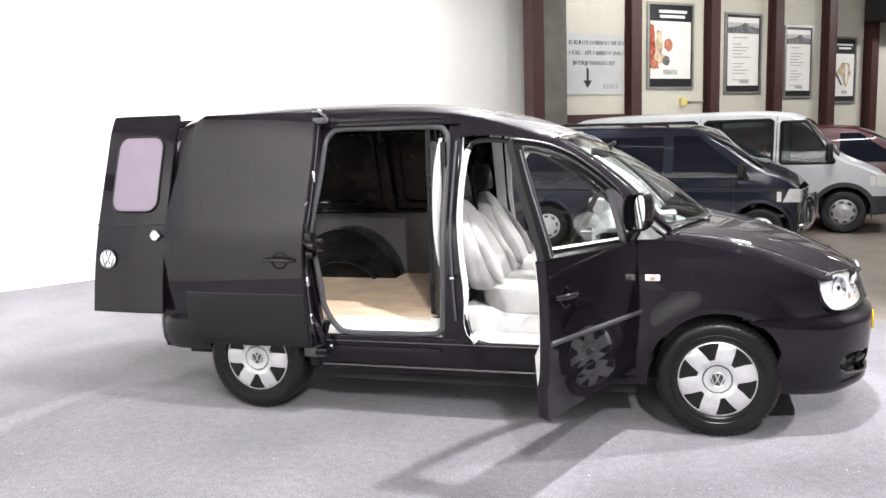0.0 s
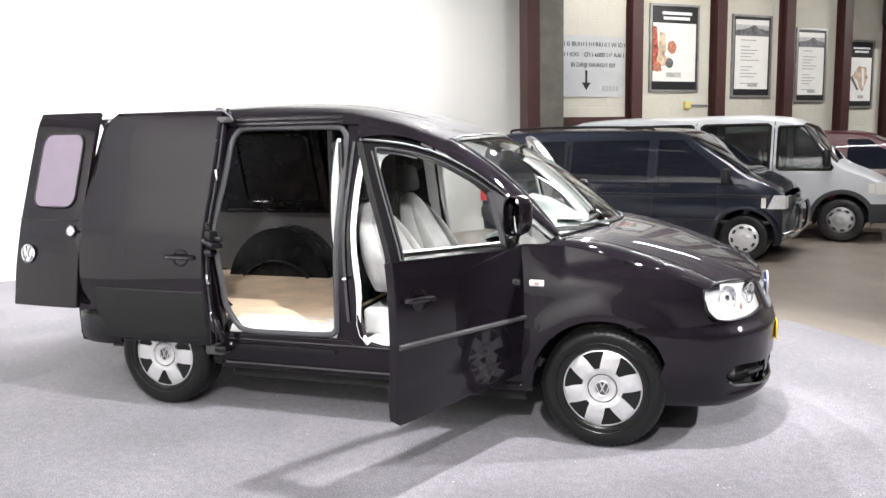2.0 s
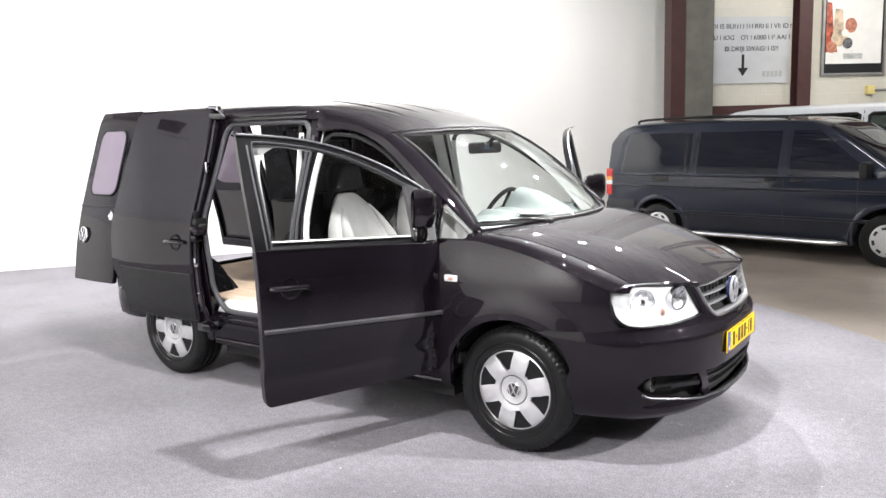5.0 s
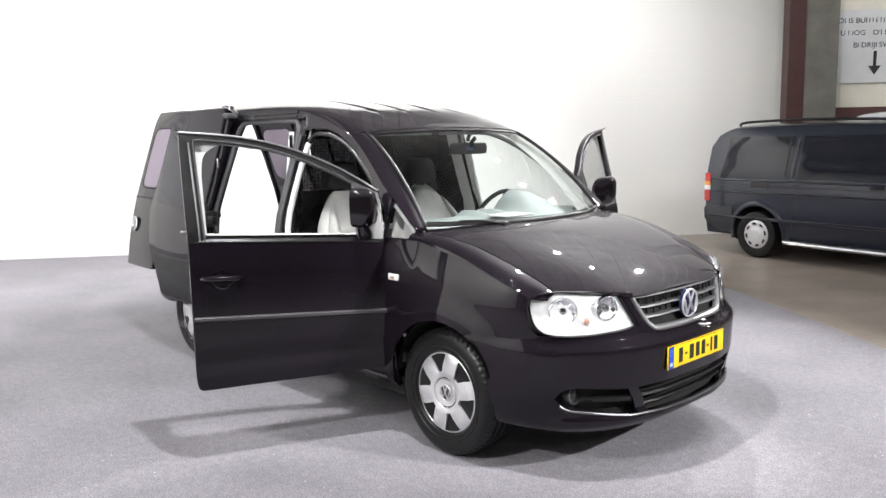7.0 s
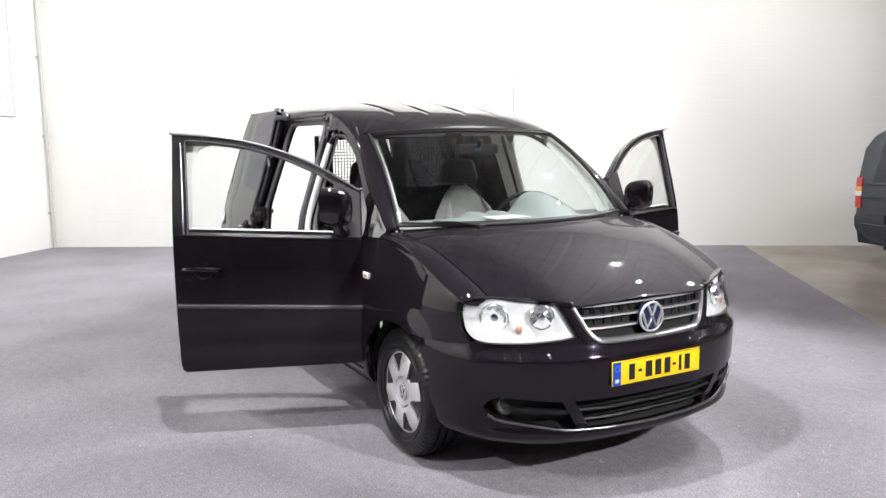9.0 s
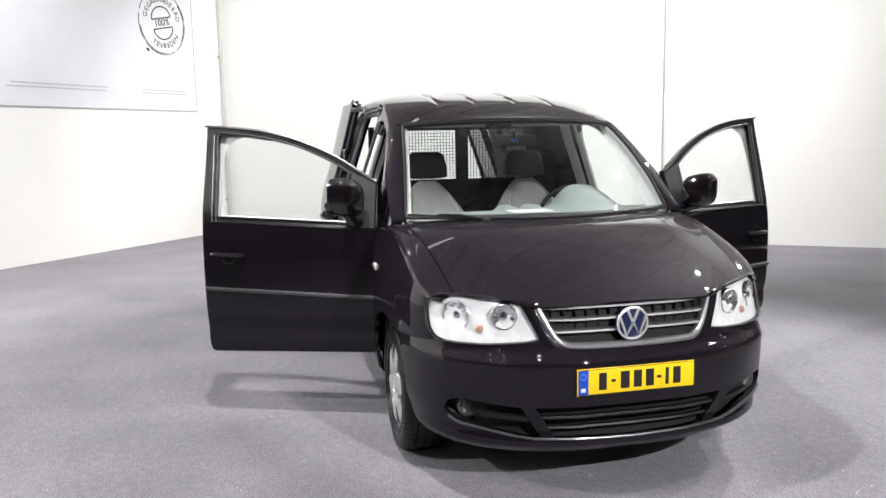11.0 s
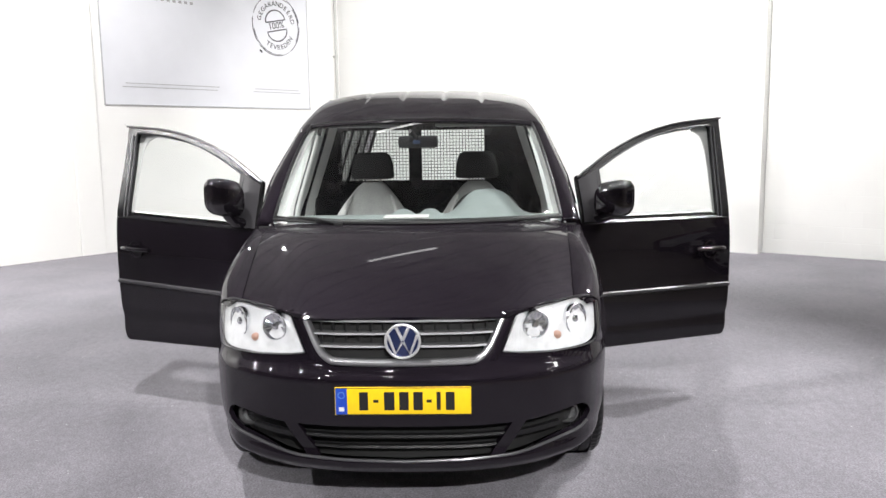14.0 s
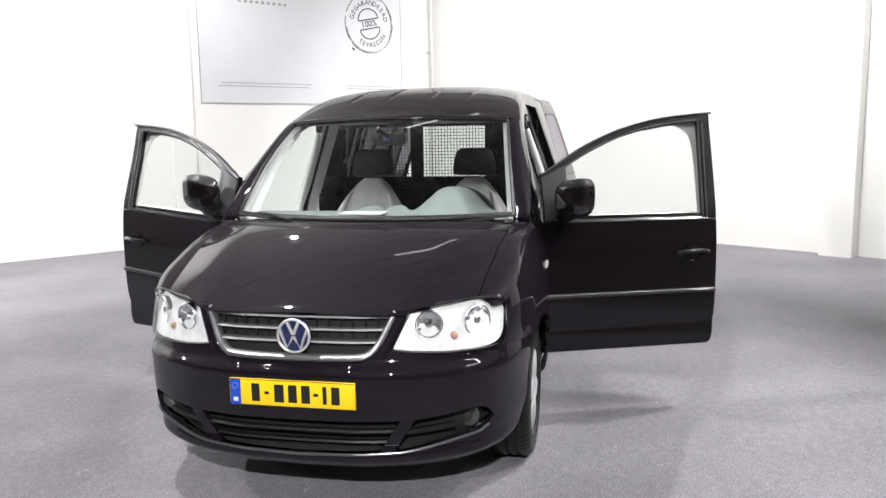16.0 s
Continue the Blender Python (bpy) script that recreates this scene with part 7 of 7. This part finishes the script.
sg = thing("wall_sign", "white direction sign with dark capitals and an arrow", "sign", Matrix.Translation(post_at(-0.784, 2.792, 0.02)))
o = post_at(-0.784, 2.792, 0.02)
rel = lambda s, z, out=0.0: post_at(s, z, out) - o
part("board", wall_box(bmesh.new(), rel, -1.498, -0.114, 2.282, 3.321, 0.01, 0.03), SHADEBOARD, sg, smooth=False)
for i, line in enumerate(("ONS BUITENTERREIN VINDT", "U NOG ZO'N 6000 M² AAN", "BEDRIJFSWAGENS!!")):
    bm = bmesh.new()
    text_mesh(bm, line, 0.106, Matrix.Identity(4))
    # one part a word, split where the gap is wide
    xs = sorted(v.co.x for v in bm.verts)
    cuts = [xs[0] - 1] + [(a + b) / 2 for a, b in zip(xs, xs[1:]) if b - a > 0.022] + [xs[-1] + 1]
    for lo, hi in zip(cuts, cuts[1:]):
        word = bm.copy()
        bmesh.ops.delete(word, geom=[v for v in word.verts if not lo < v.co.x < hi], context="VERTS")
        part("lettering", word, BLACK, sg, smooth=False, m=Matrix.Translation(-o) @ face_pose(post_at, -0.756, 3.17 - 0.175 * i, 0.032))
    bm.free()
bm = bmesh.new()
f = Matrix.Translation(-o) @ face_pose(post_at, -0.898, 2.565, 0.032)
prism(bm, [(-0.022, 0.17), (-0.022, -0.04), (-0.09, -0.04), (0, -0.17), (0.09, -0.04), (0.022, -0.04), (0.022, 0.17)], "z", 0, 0.003)
part("arrow", bm, BLACK, sg, smooth=False, m=f)
bm = bmesh.new()
for i in range(5):
    box(bm, (-0.17 + 0.07 * i, -0.045, 0), (-0.12 + 0.07 * i, 0.045, 0.003))
part("logo_bars", bm, GREYPRINT, sg, smooth=False, m=Matrix.Translation(-o) @ face_pose(post_at, -0.397, 2.424, 0.032))


def poster(s0, s1, z0, z1, kind, label):
    c = post_at((s0 + s1) / 2, (z0 + z1) / 2, 0.02)
    p = thing("wall_poster", label, "poster", Matrix.Translation(c), "posters on the hall wall")
    f = Matrix.Translation(-c) @ face_pose(post_at, (s0 + s1) / 2, (z0 + z1) / 2, 0.03)
    w, h = (s1 - s0) / 2, (z1 - z0) / 2
    b = bmesh.new()
    for lo, hi in (((-w - 0.04, -h - 0.04), (w + 0.04, -h)), ((-w - 0.04, h), (w + 0.04, h + 0.04)), ((-w - 0.04, -h), (-w, h)), ((w, -h), (w + 0.04, h))):
        box(b, (lo[0], lo[1], -0.03), (hi[0], hi[1], 0.02))
    part("poster_frame", b, SNAPFRAME, p, "grey aluminium snap frame", smooth=False, m=f)
    b = bmesh.new()
    box(b, (-w, -h, -0.03), (w, h, 0.0))
    part("sheet", b, POSTERW, p, smooth=False, m=f)

    def patch(name, x0, y0, x1, y1, mt, z=0.003):
        q = bmesh.new()
        box(q, (x0 * w, y0 * h, 0), (x1 * w, y1 * h, z))
        part(name, q, mt, p, smooth=False, m=f)

    def shape(name, pts, mt, z=0.006):
        q = bmesh.new()
        prism(q, [(x * w, y * h) for x, y in pts], "z", 0, z)
        part(name, q, mt, p, smooth=False, m=f)

    def disc(name, x, y, rx, ry, mt, z):
        shape(name, [(x + rx * math.cos(a), y + ry * math.sin(a)) for a in (2 * math.pi * k / 14 for k in range(14))], mt, z)

    patch("print_border", -1, -1, 1, 1, POSTERK, 0.002)
    if kind == 0:
        patch("picture_ground", -0.94, -0.80, 0.94, 0.60, POSTERW, 0.004)
        for k in range(2):
            patch("headline_bar", -0.55 + 0.05 * k, 0.80 - 0.12 * k, 0.75 - 0.1 * k, 0.87 - 0.12 * k, SIGNWHITE, 0.006)
        shape("picture", ((-0.94, -0.55), (-0.94, 0.52), (-0.78, 0.50), (-0.70, -0.1), (-0.55, -0.55)), POSTERR, 0.006)
        shape("picture", ((-0.74, -0.3), (-0.66, 0.38), (-0.42, 0.36), (-0.36, -0.1), (-0.40, -0.35)), POSTERB, 0.007)
        disc("picture", -0.12, 0.02, 0.2, 0.16, POSTERO, 0.008)
        disc("picture", -0.50, -0.26, 0.28, 0.17, POSTERB, 0.009)
        disc("picture", -0.22, -0.36, 0.17, 0.12, POSTERG, 0.010)
        disc("picture", -0.75, -0.45, 0.17, 0.12, POSTERO, 0.010)
        disc("picture", -0.32, -0.14, 0.12, 0.08, POSTERW, 0.011)
        patch("caption_bar", -0.35, -0.70, 0.30, -0.58, POSTERS, 0.007)
    elif kind == 1:
        patch("picture_ground", -0.92, -0.84, 0.92, 0.93, POSTERW, 0.004)
        patch("picture_sky", -0.92, 0.60, 0.92, 0.80, POSTERS, 0.006)
        shape("picture", ((-0.92, 0.52), (-0.92, 0.66), (-0.5, 0.68), (-0.15, 0.74), (0.1, 0.80), (0.35, 0.72), (0.92, 0.66), (0.92, 0.52)), POSTERG, 0.008)
        for k in range(14):
            if k in (1, 7, 12):
                continue
            wid = 0.85 - 0.5 * ((k * 37 + int(s0 * 10)) % 7) / 7
            patch("text_bar", -0.62, 0.40 - 0.085 * k, -0.62 + 1.2 * wid, 0.425 - 0.085 * k, GREYPRINT, 0.006)
        patch("caption_bar", -0.2, -0.78, 0.35, -0.69, GREYPRINT, 0.006)
    else:
        patch("picture_ground", -0.92, -0.84, 0.92, 0.52, POSTERW, 0.004)
        for k in range(2):
            patch("headline_bar", -0.75 + 0.15 * k, 0.78 - 0.11 * k, 0.75 - 0.15 * k, 0.84 - 0.11 * k, SIGNWHITE, 0.006)
        shape("picture", ((-0.75, -0.05), (-0.2, 0.25), (0.45, 0.22), (0.62, -0.10), (0.2, -0.55), (0.05, -0.50), (-0.3, -0.2)), POSTERB, 0.006)
        shape("picture", ((-0.92, -0.12), (-0.75, -0.05), (-0.15, -0.48), (-0.30, -0.50)), POSTERG, 0.008)
        shape("picture", ((0.05, 0.18), (0.3, 0.18), (0.3, -0.35), (0.15, -0.45)), POSTERW, 0.009)
        patch("caption_bar", -0.2, -0.76, 0.3, -0.66, GREYPRINT, 0.006)


poster(0.472, 1.493, 2.414, 3.888, 0, "framed poster with a black heading and red still-life picture")
poster(2.362, 3.251, 2.32, 3.775, 1, "framed poster with a landscape picture and lines of text")
poster(3.969, 4.706, 2.225, 3.586, 1, "framed poster with a landscape picture and lines of text")
poster(5.405, 6.048, 2.112, 3.397, 2, "framed poster with a black heading and a slanted picture")
bm = bmesh.new()
wall_box(bm, lambda s, z, out: post_at(s, z, out), 1.228, 1.37, 2.065, 2.206, 0.0, 0.07)
tagged(part("junction_box", bm, mat("cream_yellow_plastic", (0.62, 0.52, 0.2), 0.5, var=0.05), smooth=False, bevel=0.01), "small yellow junction box on the wall", "junction box")

bm = bmesh.new()
tube(bm, [post_at(1.38, 2.14, 0.03), post_at(1.795, 2.14, 0.03)], 0.018, 8)
tagged(part("conduit", bm, GREYPRINT), "thin grey cable conduit leading to the box", "conduit")

# banner on the left wall, s running from the corner
bn_at = lambda s, z, out=0.0: left_at(LEFTLEN - s, z, out)
oc = bn_at(2.5, 3.1, 0.02)
ban = thing("wall_banner", "white banner with a round black stamp and fine print", "banner", Matrix.Translation(oc))
part("sheet", wall_box(bmesh.new(), lambda s, z, out: bn_at(s, z, out) - oc, 0.72, 4.36, 2.04, 4.3, 0.003, 0.012), BANNER, ban, smooth=False)


# grey bars stand in for the thin shadow gap round the banner
for name, s0, s1, z0, z1 in (("edge_shade", 0.70, 4.38, 2.028, 2.040), ("edge_shade", 4.36, 4.372, 2.040, 4.3), ("edge_shade", 0.708, 0.72, 2.040, 4.3)):
    part(name, wall_box(bmesh.new(), lambda s, z, out: bn_at(s, z, out) - oc, s0, s1, z0, z1, 0.003, 0.016), FAINTPRINT, ban, smooth=False)


def on_banner(s, z, out=0.014):
    return Matrix.Translation(-oc) @ face_pose(left_at, LEFTLEN - s, z, out)


sc, szc = 1.37, 3.36
bm = bmesh.new()
for r, segs in ((0.475, ((10, 62), (70, 118), (128, 160), (168, 215), (222, 300), (306, 362))), (0.455, ((-30, 40), (60, 100), (190, 280)))):
    for a0, a1 in segs:
        tube(bm, [(r * math.cos(radians(a)), r * math.sin(radians(a)), 0) for a in steps(a0, a1, 14)], 0.0065, 4)
tilt = Matrix.Rotation(radians(12), 4, "Z")
for s in (1, -1):
    arc = [(0.20 * math.cos(radians(a)), s * (0.075 + 0.17 * math.sin(radians(a))), 0) for a in steps(0, 180, 18)]
    tube(bm, [tilt @ Vector(q) for q in arc], 0.010, 5, True)
for word, mid, up in (("GEGARANDEERD", 90, 1), ("TEVREDEN", 282, -1)):
    n = len(word)
    for i, ch in enumerate(word):
        a = mid - up * (i - (n - 1) / 2) * (13.5 if up > 0 else 12.5)
        rot = radians(a - 90 if up > 0 else a + 90)
        text_mesh(bm, ch, 0.112, Matrix.Translation((0.345 * math.cos(radians(a)), 0.345 * math.sin(radians(a)), 0)) @ Matrix.Rotation(rot, 4, "Z"))
text_mesh(bm, "100%", 0.15, tilt)
tube(bm, [(-0.33, -0.42, 0), (-0.34, -0.43, 0)], 0.03, 8)
part("stamp", bm, STAMPINK, ban, "round black rubber-stamp print", smooth=False, m=on_banner(sc, szc))
for s0, s1, z in ((2.52, 4.05, 2.335), (2.55, 4.10, 2.285), (0.95, 1.85, 2.335), (0.92, 1.88, 2.29)):
    bm = bmesh.new()
    box(bm, (-(s1 - s0) / 2, -0.006, 0), ((s1 - s0) / 2, 0.006, 0.002))
    part("print_bar", bm, FAINTPRINT, ban, smooth=False, m=on_banner((s0 + s1) / 2, z))
bm = bmesh.new()
box(bm, (-0.32, -0.15, 0), (0.32, 0.15, 0.003))
part("logo_block", bm, BLACK, ban, smooth=False, m=on_banner(3.23, 3.76))
for k in range(9):
    bm = bmesh.new()
    box(bm, (-0.42 + 0.095 * k, -0.02, 0), (-0.37 + 0.095 * k, 0.02, 0.002))
    part("print_bar", bm, GREYPRINT, ban, smooth=False, m=on_banner(3.3, 3.53))
pipe = thing("wall_pipe", "white painted pipe with clips in the wall's corner", "pipe", Matrix.Translation(bn_at(0.10, 0.0, 0.05)))
po = bn_at(0.10, 0.0, 0.05)
part("tube", tube(bmesh.new(), [bn_at(0.10, FLOOR, 0.05) - po, bn_at(0.10, CEIL, 0.05) - po], 0.025, 10), PIPEPAINT, pipe)
for z in (0.55, 1.75, 2.95, 4.15):
    bm = bmesh.new()
    lathe(bm, [(0.026, -0.02), (0.032, -0.02), (0.032, 0.02), (0.026, 0.02)], 14, (0, 0, z), "z")
    wall_box(bm, lambda s, zz, out: bn_at(s, zz, out) - po, 0.06, 0.14, z - 0.015, z + 0.015, 0.0, 0.022)
    part("pipe_clip", bm, PIPEPAINT, pipe)

# ---- painted blocks of the walls ----


def block_wall(parent, at, s0, s1, z1, pick, material, seed, proud, width=0.40, height=0.192):
    """Courses of painted blocks, a little proud of the wall; those that pick names are parts, the rest one mesh."""
    rnd = random.Random(seed)

    def shell(w):
        bm = bmesh.new()
        a = [bm.verts.new((x, y, 0.0005)) for x, y in ((0.003, 0.003), (w - 0.003, 0.003), (w - 0.003, height - 0.003), (0.003, height - 0.003))]
        b = [bm.verts.new((x, y, proud)) for x, y in ((0.006, 0.006), (w - 0.006, 0.006), (w - 0.006, height - 0.006), (0.006, height - 0.006))]
        bm.faces.new(b)
        for k in range(4):
            bm.faces.new((a[k], a[(k + 1) % 4], b[(k + 1) % 4], b[k]))
        me = bpy.data.meshes.new("block")
        bm.to_mesh(me)
        bm.free()
        me.materials.append(material)
        return me

    full, half = shell(width), shell(width / 2)
    rest = bmesh.new()
    row = 0
    while FLOOR + (row + 1) * height < z1:
        z = FLOOR + row * height
        s = s0
        first = row % 2
        while s < s1 - width:
            w = width / 2 if first else width
            m = face_pose(at, s, z, rnd.uniform(0.0, 0.0005))
            me = half if first else full
            first = 0
            if pick(s, z):
                ob = new("block", me)
                ob.matrix_world = m
                ob.parent = parent
            else:
                n = len(rest.verts)
                rest.from_mesh(me)
                rest.verts.ensure_lookup_table()
                bmesh.ops.transform(rest, matrix=m, verts=rest.verts[n:])
            s += w
        row += 1
    ob = part("far_blocks", rest, material, parent, smooth=False)
    tagged(ob, "further courses of painted blocks", kind="stuff")


block_wall(wall_back, back_at, 0.02, 14.4, CEIL, lambda s, z: 8.3 < s < 12.7 and z < 5.0, WHITEWALL, 4, 0.0016)
block_wall(wall_posters, post_at, -1.46, 9.6, CEIL, lambda s, z: -1.5 < s < 5.6 and 1.7 < z < 4.0, HALLWALL, 7, 0.003)
